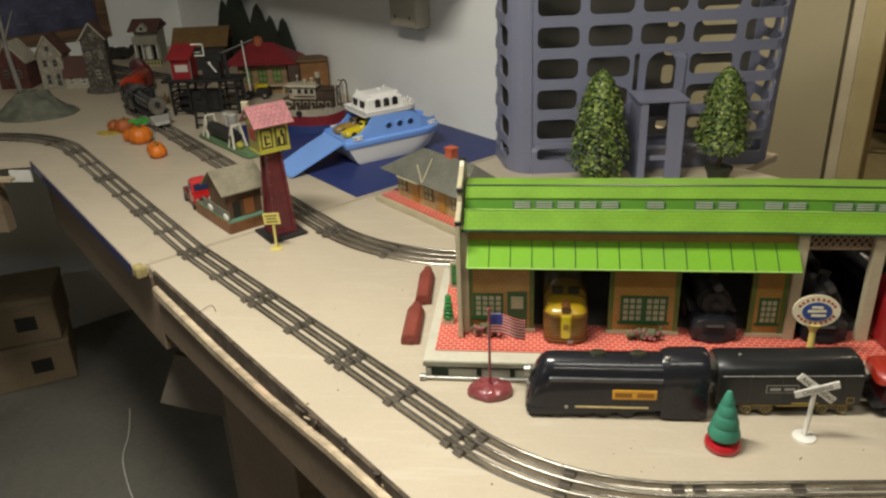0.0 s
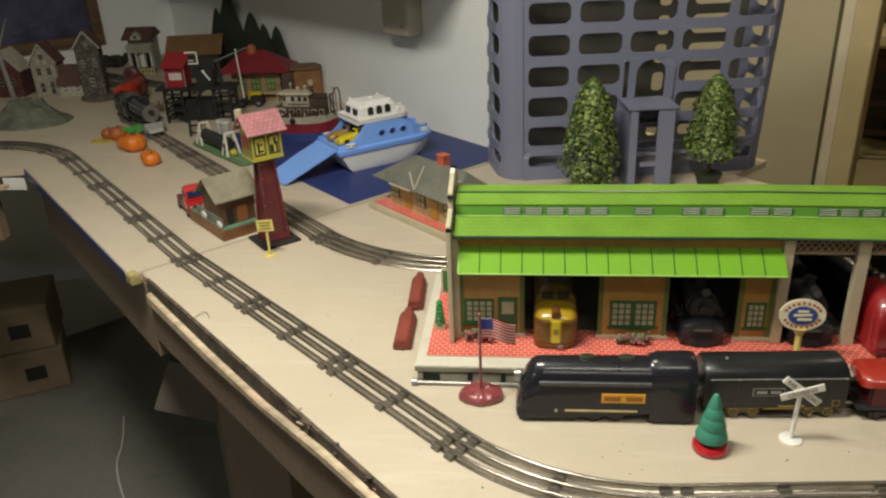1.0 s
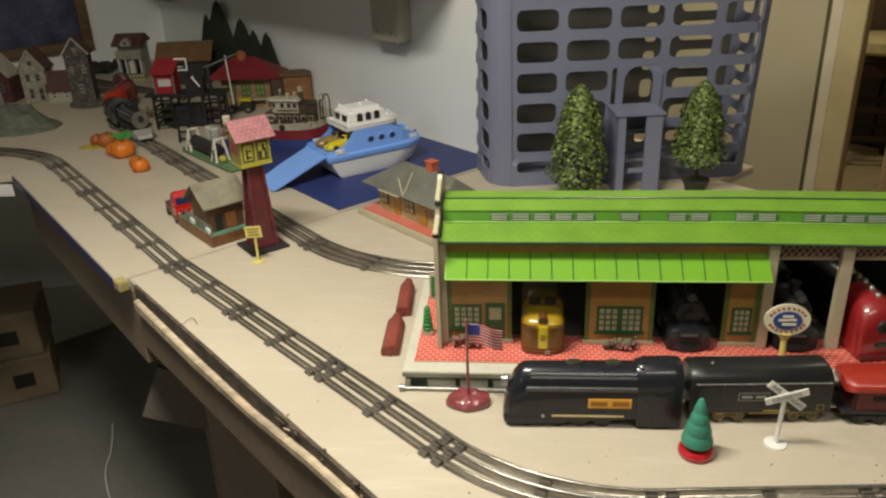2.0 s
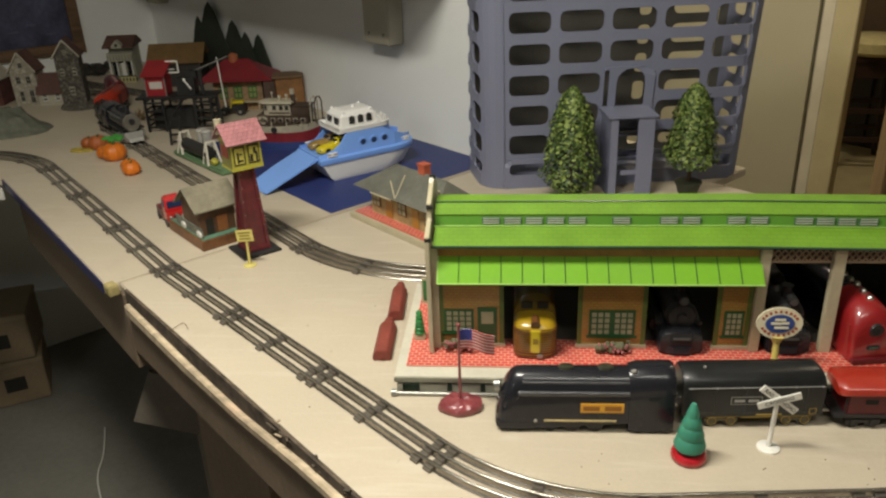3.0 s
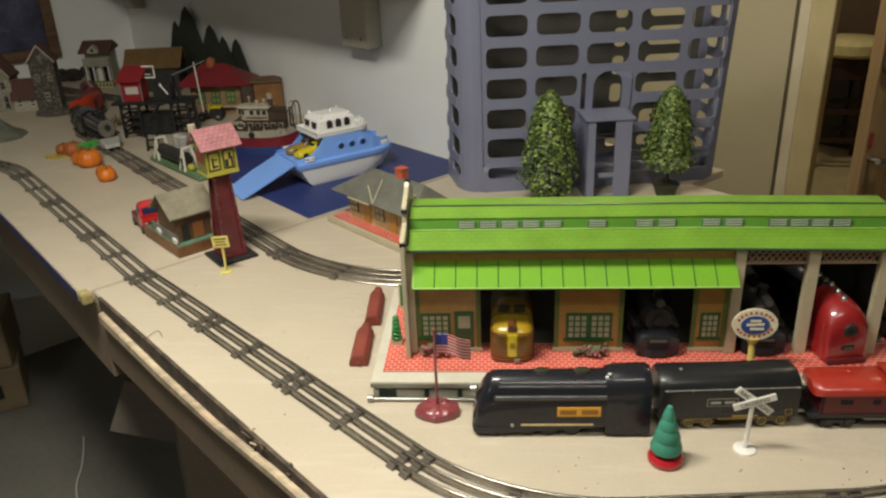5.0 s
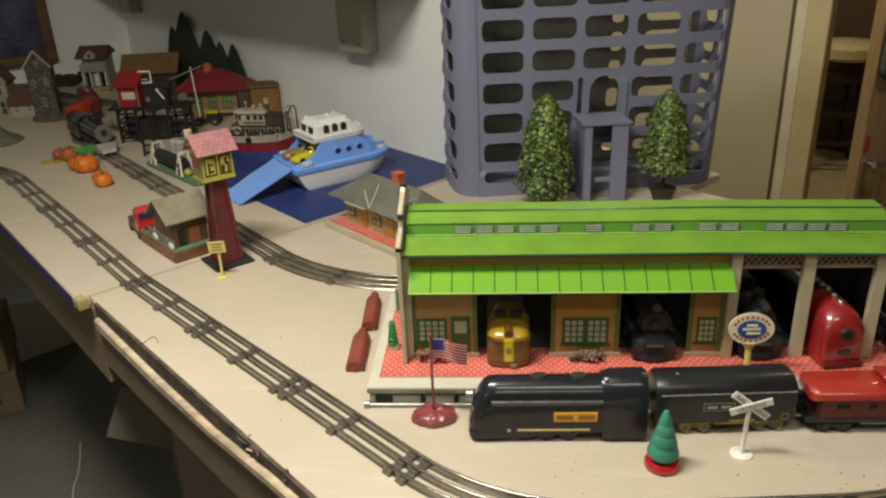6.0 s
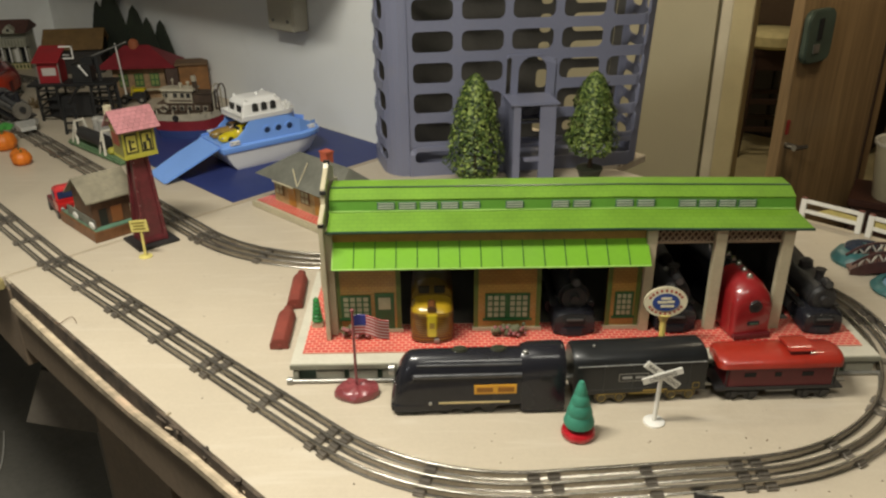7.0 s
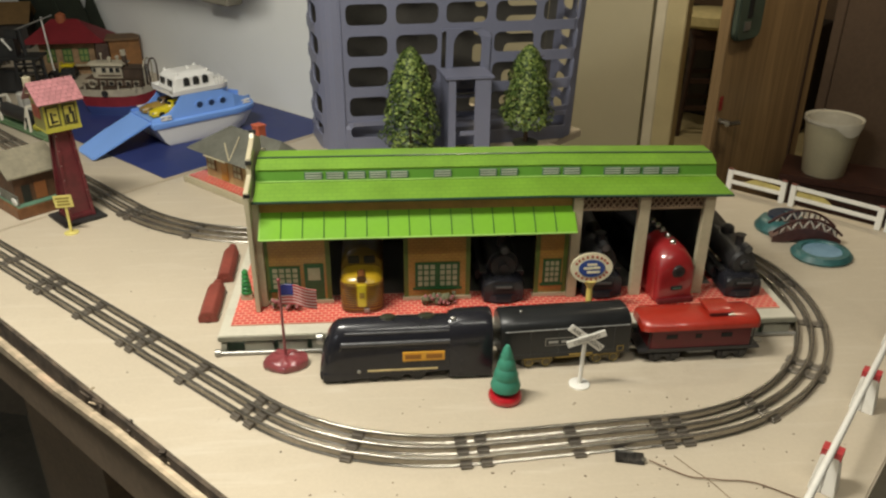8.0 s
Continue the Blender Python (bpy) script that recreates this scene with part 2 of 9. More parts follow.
def lay(start, heading, pieces):
    """Points (x, y, heading) along straights ('s', length) and bends ('c', radius, degrees; positive to the left)."""
    x, y, h = start[0], start[1], radians(heading)
    out, joints = [(x, y, h)], [0]
    for p in pieces:
        if p[0] == "s":
            n = max(2, int(p[1] / 0.06))
            for k in range(n):
                x, y = x + p[1] / n * math.cos(h), y + p[1] / n * math.sin(h)
                out.append((x, y, h))
        else:
            n = max(4, int(abs(p[2]) / 4))
            step = radians(p[2]) / n
            chord = 2 * p[1] * math.sin(abs(step) / 2)
            for k in range(n):
                x, y = x + chord * math.cos(h + step / 2), y + chord * math.sin(h + step / 2)
                h += step
                out.append((x, y, h))
        joints.append(len(out) - 1)
    return out, joints


FRONT = lay((-0.5261, 1.1267), -42.85, [("s", 0.2364)] * 3 + [("c", 0.3129, 47.23), ("s", 0.2218), ("c", 0.2973, 45.80), ("c", 0.2973, 45.80), ("c", 0.2258, 42.01), ("c", 0.2258, 42.01), ("s", 0.266), ("s", 0.266), ("c", 0.367, -46.93)] + [("s", 0.2294)] * 5 + [("c", 0.2552, -40.99), ("c", 0.3274, 45), ("c", 0.3274, 45), ("s", 0.4)])
LEFT = lay((-0.5261, 1.1267), 133.45, [("s", 0.2621)] * 3 + [("c", 0.3733, 38.33), ("c", 0.3733, 38.33), ("s", 0.5)])


def track_run(path, joints, label):
    tr = thing("toy_track", pose(0, 0, 0), label, "toy track")
    for off in (-GAUGE, 0.0, GAUGE):
        head = [(0.0024 * math.sin(a), RAIL_Z - 0.0024 + 0.0024 * math.cos(a)) for a in (radians(-150 + 30 * k) for k in range(11))]
        prof = [(-0.0028, 0.0015), (-0.0010, 0.003)] + head + [(0.0010, 0.003), (0.0028, 0.0015)]
        secs = []
        for x, y, h in path:
            nx, ny = -math.sin(h), math.cos(h)
            secs.append([(x + nx * (off + o), y + ny * (off + o), z) for o, z in prof])
        bm = B()
        loft(bm, secs)
        part("rail", bm, STEEL, tr, smooth=True)
    spots = []
    for a, b in zip(joints, joints[1:]):
        span = b - a
        for f, shift in ((0, 0.011), (0.5, 0), (1, -0.011)):
            i = a + f * span
            k = min(int(i), len(path) - 2)
            x0, y0, h0 = path[k]
            x1, y1, h1 = path[k + 1]
            u = i - k
            x, y, h = x0 + u * (x1 - x0), y0 + u * (y1 - y0), h0 + u * (h1 - h0)
            spots.append((x + shift * math.cos(h), y + shift * math.sin(h), h))
    bm = B()
    grid_box(bm, (0, 0, 0.002), (0.0125, 0.0505, 0.003))
    for o in (-GAUGE, 0, GAUGE):
        grid_box(bm, (0, o, 0.0045), (0.0125, 0.0105, 0.003))
    first = part("tie", bm, TIE, tr, bevel=0.0006, seg=1)
    first.matrix_basis = pose(spots[0][0], spots[0][1], 0, 0, 0, math.degrees(spots[0][2]))
    for x, y, h in spots[1:]:
        t = new("tie", first.data)
        t.parent = tr
        t.matrix_basis = pose(x, y, 0, 0, 0, math.degrees(h))
    return tr


track_run(*FRONT, "three-rail tinplate toy train track laid on the table")
track_run(*LEFT, "three-rail tinplate toy train track curving off along the table")
SPUR = lay((-1.62, 2.760), -30.5, [("s", 0.24)] * 3)
track_run(*SPUR, "straight piece of three-rail toy track behind the village")

# ---- more surfaces ----
def brick_mat(name, c1, c2, mortar, bw, bh, joint=0.08, rough=0.4, axes="XY", coat=0.2):
    m = bpy.data.materials.new(name)
    m.use_nodes = True
    nt = m.node_tree
    b = nt.nodes["Principled BSDF"]
    tc, sep, com = nt.nodes.new("ShaderNodeTexCoord"), nt.nodes.new("ShaderNodeSeparateXYZ"), nt.nodes.new("ShaderNodeCombineXYZ")
    nt.links.new(tc.outputs["Object"], sep.inputs[0])
    nt.links.new(sep.outputs[axes[0]], com.inputs["X"])
    nt.links.new(sep.outputs[axes[1]], com.inputs["Y"])
    br = nt.nodes.new("ShaderNodeTexBrick")
    br.inputs["Scale"].default_value = 1.0
    br.inputs["Brick Width"].default_value, br.inputs["Row Height"].default_value, br.inputs["Mortar Size"].default_value = bw, bh, bh * joint
    br.inputs["Color1"].default_value, br.inputs["Color2"].default_value, br.inputs["Mortar"].default_value = (*c1, 1), (*c2, 1), (*mortar, 1)
    nt.links.new(com.outputs[0], br.inputs["Vector"])
    no = nt.nodes.new("ShaderNodeTexNoise")
    no.inputs["Scale"].default_value, no.inputs["Detail"].default_value = 25, 6
    nt.links.new(tc.outputs["Object"], no.inputs["Vector"])
    mx = nt.nodes.new("ShaderNodeMixRGB")
    mx.blend_type, mx.inputs["Fac"].default_value = "OVERLAY", 0.35
    nt.links.new(br.outputs["Color"], mx.inputs[1])
    nt.links.new(no.outputs["Fac"], mx.inputs[2])
    nt.links.new(mx.outputs[0], b.inputs["Base Color"])
    rr = nt.nodes.new("ShaderNodeMapRange")
    rr.inputs["To Min"].default_value, rr.inputs["To Max"].default_value = rough * 0.75, rough * 1.3
    nt.links.new(no.outputs["Fac"], rr.inputs["Value"])
    nt.links.new(rr.outputs[0], b.inputs["Roughness"])
    b.inputs["Coat Weight"].default_value = coat
    return m


def wood_mat(name, base, axis="X", rough=0.55, ring=60.0, contrast=0.35, stretch=0.08):
    """Long grain along one axis."""
    m = bpy.data.materials.new(name)
    m.use_nodes = True
    nt = m.node_tree
    b = nt.nodes["Principled BSDF"]
    tc, mp = nt.nodes.new("ShaderNodeTexCoord"), nt.nodes.new("ShaderNodeMapping")
    nt.links.new(tc.outputs["Object"], mp.inputs["Vector"])
    mp.inputs["Scale"].default_value = tuple(stretch if a == axis else 1.0 for a in "XYZ")
    n1, n2 = nt.nodes.new("ShaderNodeTexNoise"), nt.nodes.new("ShaderNodeTexNoise")
    for n, sc in ((n1, ring), (n2, ring * 0.12)):
        n.inputs["Scale"].default_value, n.inputs["Detail"].default_value, n.inputs["Distortion"].default_value = sc, 5, 0.6
        nt.links.new(mp.outputs[0], n.inputs["Vector"])
    cr = nt.nodes.new("ShaderNodeValToRGB")
    cr.color_ramp.elements[0].position, cr.color_ramp.elements[1].position = 0.32, 0.68
    cr.color_ramp.elements[0].color = (*[c * (1 - contrast) for c in base], 1)
    cr.color_ramp.elements[1].color = (*[c * (1 + contrast * 0.6) for c in base], 1)
    nt.links.new(n1.outputs["Fac"], cr.inputs["Fac"])
    mx = nt.nodes.new("ShaderNodeMixRGB")
    mx.blend_type, mx.inputs["Fac"].default_value = "OVERLAY", 0.5
    nt.links.new(cr.outputs[0], mx.inputs[1])
    nt.links.new(n2.outputs["Fac"], mx.inputs[2])
    nt.links.new(mx.outputs[0], b.inputs["Base Color"])
    b.inputs["Roughness"].default_value = rough
    bp = nt.nodes.new("ShaderNodeBump")
    bp.inputs["Strength"].default_value, bp.inputs["Distance"].default_value = 0.25, 0.001
    nt.links.new(n1.outputs["Fac"], bp.inputs["Height"])
    nt.links.new(bp.outputs[0], b.inputs["Normal"])
    return m


BRICK_FLOOR = brick_mat("red_brick_print", (0.60, 0.045, 0.03), (0.48, 0.03, 0.025), (0.66, 0.30, 0.22), 0.0095, 0.0062, 0.16)
ROOF_GREEN = brick_mat("green_shingle_print", (0.128, 0.262, 0.014), (0.122, 0.252, 0.013), (0.110, 0.230, 0.012), 0.012, 0.007, 0.12, rough=0.6, coat=0.0)
WALL_YEL = brick_mat("yellow_brick_print", (0.40, 0.24, 0.05), (0.36, 0.21, 0.045), (0.30, 0.17, 0.04), 0.008, 0.004, 0.14, axes="XZ", coat=0.3)
WHITE_PT = mat("white_enamel", (0.78, 0.76, 0.70), 0.35, 0, 0.05, 20, 0.05, 150, dirt=(0.45, 0.40, 0.32), dirt_amount=0.3)
GUTTER = mat("dark_green_edge", (0.02, 0.05, 0.03), 0.35, 0, 0.2, 30, 0.05, 150)
WIN_GREEN = mat("window_green_print", (0.02, 0.10, 0.03), 0.4, 0, 0.15, 50, 0.02, 150)
PANE_Y = mat("printed_pane", (0.36, 0.38, 0.24), 0.35, 0, 0.15, 60, 0.02, 150)
GREYPIER = mat("grey_green_pier", (0.34, 0.33, 0.26), 0.45, 0, 0.15, 25, 0.05, 150)
LATTICE = mat("brown_lattice_print", (0.34, 0.25, 0.16), 0.5, 0, 0.15, 30, 0.02, 150)
BRASS = mat("brass_trim", (0.45, 0.33, 0.10), 0.35, 0.8, 0.15, 40, 0.05, 150)
GREYTIN = mat("bare_grey_tin", (0.36, 0.35, 0.32), 0.35, 0.7, 0.15, 30, 0.08, 150)
REDTIN = mat("gloss_red_enamel", (0.27, 0.009, 0.011), 0.45, 0, 0.12, 14, 0.03, 120, coat=1.0)
REDROOF = mat("bright_red_enamel", (0.34, 0.022, 0.010), 0.45, 0, 0.12, 14, 0.03, 120, coat=0.7)
for m in (BLACK, REDTIN, REDROOF):
    m.node_tree.nodes["Principled BSDF"].inputs["Coat Roughness"].default_value = 0.07
REDDARK = mat("deep_red_litho_tin", (0.105, 0.010, 0.013), 0.45, 0, 0.15, 20, 0.05, 120, coat=0.08)
ORANGEP = mat("orange_decal", (0.72, 0.36, 0.03), 0.4, 0, 0.1, 60, 0.02, 200)
LITHOY = mat("yellow_litho_tin", (0.40, 0.255, 0.014), 0.3, 0, 0.15, 30, 0.02, 150, coat=0.4)
BROWNTR = mat("brown_litho_stripe", (0.13, 0.05, 0.015), 0.3, 0, 0.1, 30, 0.02, 150, coat=0.5)


def rebase(ob, x, y, z=0.0):
    """Puts a thing's empty at its base without moving its parts."""
    for c in ob.children:
        c.matrix_basis = Matrix.Translation((-x, -y, -z)) @ c.matrix_basis
    ob.matrix_world = pose(x, y, z)


def multi_box(boxes):
    bm = B()
    for c, s in boxes:
        grid_box(bm, c, s)
    return bm


# ---- engine house ----
house = thing("engine_house", pose(0, 0, 0), "green-roofed lithographed tin engine house with open train bays", "toy building")
HX0, HX1, WY = -0.022, 0.603, 0.846
# platform
bm = B()
EDGE = [(-0.070, 0.769), (0.684, 0.769), (0.684, 0.943), (0.612, 1.036), (-0.070, 1.036)]
va, vb = [bm.verts.new((x, y, 0.0200)) for x, y in EDGE], [bm.verts.new((x, y, 0.0250)) for x, y in EDGE]
bm.faces.new(va[::-1])
bm.faces.new(vb)
for k in range(5):
    bm.faces.new((va[k], va[(k + 1) % 5], vb[(k + 1) % 5], vb[k]))
part("platform", bm, mat("platform_cream_litho", (0.56, 0.53, 0.43), 0.4, 0, 0.1, 20, 0.03, 200, coat=0.2), house, "cream edged tin platform", 0.0012)
part("brick_floor", multi_box([((0.307, 0.828, 0.0262), (0.728, 0.070, 0.0016))]), BRICK_FLOOR, house, "red printed brick paving")
part("brick_floor", multi_box([((0.637, 0.898, 0.0262), (0.068, 0.070, 0.0016))]), BRICK_FLOOR, house, "red printed brick paving")
part("brick_floor", multi_box([((-0.040, 0.945, 0.0262), (0.034, 0.164, 0.0016))]), BRICK_FLOOR, house, "red printed brick paving")
# The bay floor's dark colour carries the shade under the roof.
part("inner_floor", multi_box([((0.290, 0.947, 0.0262), (0.626, 0.168, 0.0016))]), mat("shaded_inner_tin", (0.065, 0.06, 0.05), 0.6), house, "floor of the bays, coloured dark for their shade")
part("skirt", multi_box([((0.307, 0.776, 0.010), (0.742, 0.004, 0.020)), ((-0.062, 0.903, 0.010), (0.004, 0.25, 0.020)), ((0.676, 0.858, 0.010), (0.004, 0.16, 0.020)), ((0.272, 1.028, 0.010), (0.672, 0.004, 0.020))]), GUTTER, house, "dark recessed skirt under the platform")
pm = None
for k in range(17):
    x = -0.0198 + k * 0.0424
    if pm is None:
        pier = part("pier", multi_box([((0, 0.7715, 0.0080), (0.0362, 0.005, 0.0125))]), GREYPIER, house, "", 0.0008)
        pm = pier.data
    else:
        pier = new("pier", pm)
        pier.parent = house
    pier.matrix_basis = pose(x, 0, 0)
part("fascia", multi_box([((0.307, 0.7682, 0.0212), (0.754, 0.0022, 0.0066))]), mat("olive_grey_litho", (0.21, 0.205, 0.155), 0.4, 0, 0.15, 25, 0.04, 150, coat=0.15), house, "olive grey fascia under the platform edge", 0.0006)
part("corner_pier", multi_box([((-0.0635, 0.7710, 0.0085), (0.007, 0.006, 0.0135))]), GREYPIER, house, "", 0.0008)
bm = B()
tube(bm, (-0.071, 0.764, 0.0032), (0.686, 0.764, 0.0032), 0.0027, seg=10)
tube(bm, (-0.074, 0.764, 0.0042), (-0.067, 0.764, 0.0042), 0.0048, seg=10)
part("edge_rod", bm, GREYTIN, house, "bare tin edge rod", smooth=True)
# walls
SEGS = ((-0.016, 0.070), (0.167, 0.256), (0.344, 0.388))
for a, b in SEGS:
    part("wall_panel", multi_box([(((a + b) / 2, WY, 0.091), (b - a, 0.003, 0.128))]), WALL_YEL, house, "yellow printed brick wall")
    part("wall_foot", multi_box([(((a + b) / 2, WY - 0.002, 0.0295), (b - a + 0.004, 0.005, 0.005))]), CREAM, house)
    for e in (a + 0.003, b - 0.003):
        part("wall_trim", multi_box([((e, WY - 0.0018, 0.091), (0.006, 0.0012, 0.125))]), mat("olive_green_trim", (0.10, 0.15, 0.03), 0.4, 0, 0.15, 40), house)
part("wall_header", multi_box([((0.186, WY, 0.168), (0.404, 0.003, 0.026))]), mat("yellow_header", (0.42, 0.22, 0.04), 0.4, 0, 0.15, 30), house)


def litho_window(x0, x1, z0, z1, cols, rows, leaves=2):
    y = WY - 0.0022
    w = part("window", multi_box([(((x0 + x1) / 2, y, (z0 + z1) / 2), (x1 - x0, 0.0012, z1 - z0))]), WIN_GREEN, house, "green printed window")
    bm = B()
    lw = (x1 - x0) / leaves
    for l in range(leaves):
        pw, ph = (lw - 0.005) / cols, (z1 - z0 - 0.004) / rows
        for i in range(cols):
            for j in range(rows):
                grid_box(bm, (x0 + l * lw + 0.0025 + (i + 0.5) * pw, y - 0.0008, z0 + 0.002 + (j + 0.5) * ph), (pw * 0.72, 0.0008, ph * 0.74))
    part("pane", bm, PANE_Y, w)
    part("sill", multi_box([(((x0 + x1) / 2, y - 0.001, z0 - 0.001), (x1 - x0 + 0.006, 0.003, 0.002))]), WIN_GREEN, w)


litho_window(-0.010, 0.030, 0.048, 0.083, 4, 4, 1)
litho_window(0.182, 0.242, 0.045, 0.083, 3, 4, 2)
litho_window(0.355, 0.380, 0.046, 0.083, 3, 4, 1)
door = part("door", multi_box([((0.048, WY - 0.002, 0.058), (0.026, 0.0012, 0.056))]), WIN_GREEN, house, "green printed door")
part("pane", multi_box([((0.048, WY - 0.003, 0.071), (0.016, 0.001, 0.018))]), PANE_Y, door)
# posts and lattice
for x, w in ((-0.020, 0.010), (0.395, 0.013), (0.484, 0.0145), (0.571, 0.0145)):
    low = 0.005 if x > 0.45 else 0.0
    part("post", multi_box([((x, WY - 0.004, 0.104 - low / 2), (w, 0.010, 0.154 - low))]), CREAM, house, "cream stone printed post", 0.0008)
for a, b in ((0.4015, 0.4767), (0.4913, 0.5637)):
    bm = B()
    n = 9
    for k in range(n):
        for sgn in (-1, 1):
            x = a + (k + 0.5) * (b - a) / n
            m = Matrix.Translation((x, WY - 0.003, 0.1655)) @ Matrix.Rotation(sgn * radians(38), 4, "Y")
            grid_box(bm, (0, 0, 0), (0.0018, 0.001, 0.024), m=m)
    grid_box(bm, ((a + b) / 2, WY - 0.003, 0.1762), (b - a, 0.002, 0.003))
    grid_box(bm, ((a + b) / 2, WY - 0.003, 0.1545), (b - a, 0.002, 0.0022))
    part("lattice", bm, LATTICE, house, "brown crossed lattice under the eave")
    part("lattice_backing", multi_box([(((a + b) / 2, WY - 0.0005, 0.165), (b - a, 0.001, 0.022))]), mat("brown_print", (0.07, 0.035, 0.02), 0.5), house)
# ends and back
# Inner walls are coloured dark to hold the shade of the bays.
part("back_wall", multi_box([((0.288, 1.03, 0.1), (0.608, 0.003, 0.146))]), mat("shaded_inner_tin", (0.065, 0.06, 0.05), 0.6), house, "inner face of the back wall, coloured dark for shade")
part("end_wall", multi_box([((0.5865, 0.948, 0.097), (0.003, 0.160, 0.140))]), mat("shaded_inner_tin", (0.065, 0.06, 0.05), 0.6), house)
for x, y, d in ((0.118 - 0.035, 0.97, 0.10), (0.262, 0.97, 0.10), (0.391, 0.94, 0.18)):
    part("partition", multi_box([((x, y, 0.1), (0.002, d, 0.146))]), mat("shaded_inner_tin", (0.065, 0.06, 0.05), 0.6), house)
GAB = [(0.822, 0.027), (0.822, 0.196), (0.860, 0.207), (0.862, 0.226), (0.905, 0.240), (0.912, 0.247), (0.919, 0.240), (0.955, 0.226), (0.957, 0.207), (0.995, 0.196), (0.995, 0.027)]
bm = B()
extrude_poly(bm, GAB, 0.006, Matrix.Translation((HX0 - 0.001, 0, 0)) @ Matrix.Rotation(radians(90), 4, "Z"))
part("gable_end", bm, CREAM, house, "cream stone printed gable end standing above the roof", 0.0008)
for y, z in ((0.824, 0.192), (0.861, 0.222), (0.912, 0.246)):
    part("gable_knob", multi_box([((HX0 - 0.003, y, z), (0.008, 0.004, 0.005))]), DULLBLACK, house)
# roof: eave, clerestory and cap
EZ = 0.1800


def sag(x):
    """The right part of the tin roof hangs a little low."""
    return 0.0165 * max(0.0, x - 0.36)


def roof_sheet(name, pts, material, label="", t=0.0014, ends={}):
    bm = B()
    secs = []
    for x in (HX0 + 0.002, 0.36, HX1 - 0.017):
        reach = lambda y: ends.get(y, 0) if x > 0.5 else 0
        secs.append([(x + reach(y), y, z - sag(x)) for y, z in pts] + [(x + reach(y), y, z - t - sag(x)) for y, z in reversed(pts)])
    loft(bm, secs)
    return part(name, bm, material, house, label)


roof_sheet("lower_roof", [(0.832, EZ), (0.868, 0.1922)], ROOF_GREEN, "bright green printed lower roof", ends={0.832: 0.012})
cler = roof_sheet("clerestory", [(0.8685, 0.1917), (0.8725, 0.2065)], GREEN_D, "darker green window band of the roof")
roof_sheet("upper_roof", [(0.8716, 0.2081), (0.8931, 0.2162)], ROOF_GREEN, "bright green printed upper roof")
roof_sheet("ridge_seam", [(0.8923, 0.2170), (0.8953, 0.2174)], GUTTER, "dark folded ridge seam")
roof_sheet("upper_roof", [(0.8947, 0.2163), (0.922, 0.2166)], ROOF_GREEN)
roof_sheet("upper_roof", [(0.9222, 0.2164), (0.944, 0.2085)], ROOF_GREEN)
roof_sheet("clerestory", [(0.9435, 0.2075), (0.9475, 0.1940)], GREEN_D)
roof_sheet("lower_roof", [(0.948, 0.1945), (0.992, EZ)], ROOF_GREEN)
part("roof_end", multi_box([((HX1 - 0.0185, 0.908, 0.1965), (0.0015, 0.066, 0.014))]), GREEN_D, house)
bm = B()
tube(bm, (HX0, 0.8315, EZ - 0.001), (0.36, 0.8315, EZ - 0.001), 0.0019, seg=8)
tube(bm, (0.36, 0.8315, EZ - 0.001), (HX1 - 0.005, 0.8315, EZ - 0.001 - sag(HX1)), 0.0019, seg=8)
part("eave_edge", bm, GUTTER, house, "dark rolled eave edge")
bm = B()
tube(bm, (HX0, 0.868, 0.1930), (0.36, 0.868, 0.1930), 0.0010, seg=6)
tube(bm, (0.36, 0.868, 0.1930), (HX1 - 0.017, 0.868, 0.1930 - sag(HX1 - 0.017)), 0.0010, seg=6)
part("roof_fold", bm, mat("pale_green_fold", (0.30, 0.50, 0.12), 0.3), house)
WINX = [(0.043 + 0.0278 * k) for k in range(5)] + [0.211] + [0.271, 0.299] + [0.355, 0.383] + [0.438 + 0.0262 * k for k in range(4)]
for x in WINX:
    x, dz = x - 0.0105 * (x - 0.04), sag(x)
    w = part("roof_window", multi_box([((x + 0.0108, 0.8692, 0.1996 - dz), (0.0235, 0.0012, 0.0105))]), mat("roof_window_frame", (0.08, 0.17, 0.10), 0.4), cler, "printed clerestory window")
    part("pane", multi_box([((x + 0.0108, 0.8686, 0.2032 - dz), (0.0205, 0.0008, 0.0016)), ((x + 0.0108, 0.8683, 0.2000 - dz), (0.0205, 0.0008, 0.0016)), ((x + 0.0108, 0.8680, 0.1968 - dz), (0.0205, 0.0008, 0.0016))]), mat("faded_grey_print", (0.42, 0.44, 0.36), 0.4, 0, 0.1, 40), w)
# awning
bm = B()
AW0, AW1 = -0.0145, 0.3905
pts = [(0.8445, 0.1605), (0.815, 0.1365), (0.815, 0.1335), (0.8445, 0.1575)]
secs = [[(AW0 + 0.001, y, z) for y, z in pts], [(AW1, y, z) for y, z in pts]]
loft(bm, secs)
aw = part("awning", bm, mat("awning_green", (0.135, 0.33, 0.005), 0.7, 0, 0.06, 15, 0.02, 150), house, "bright green ribbed awning")
for k in range(1, 15):
    x = AW0 + k * (AW1 - AW0) / 15
    bm = B()
    tube(bm, (x, 0.8445, 0.1612), (x, 0.8148, 0.1372), 0.0007, seg=6)
    part("rib", bm, mat("dark_green_rib", (0.035, 0.11, 0.012), 0.8), aw)
bm = B()
tube(bm, (AW0, 0.8148, 0.1352), (AW1, 0.8148, 0.1352), 0.0013, seg=8)
tube(bm, (AW0, 0.8148, 0.1352), (AW0, 0.8445, 0.1600), 0.0011, seg=8)
part("awning_edge", bm, mat("pale_green_fold", (0.30, 0.50, 0.12), 0.3), aw, "pale folded edge")
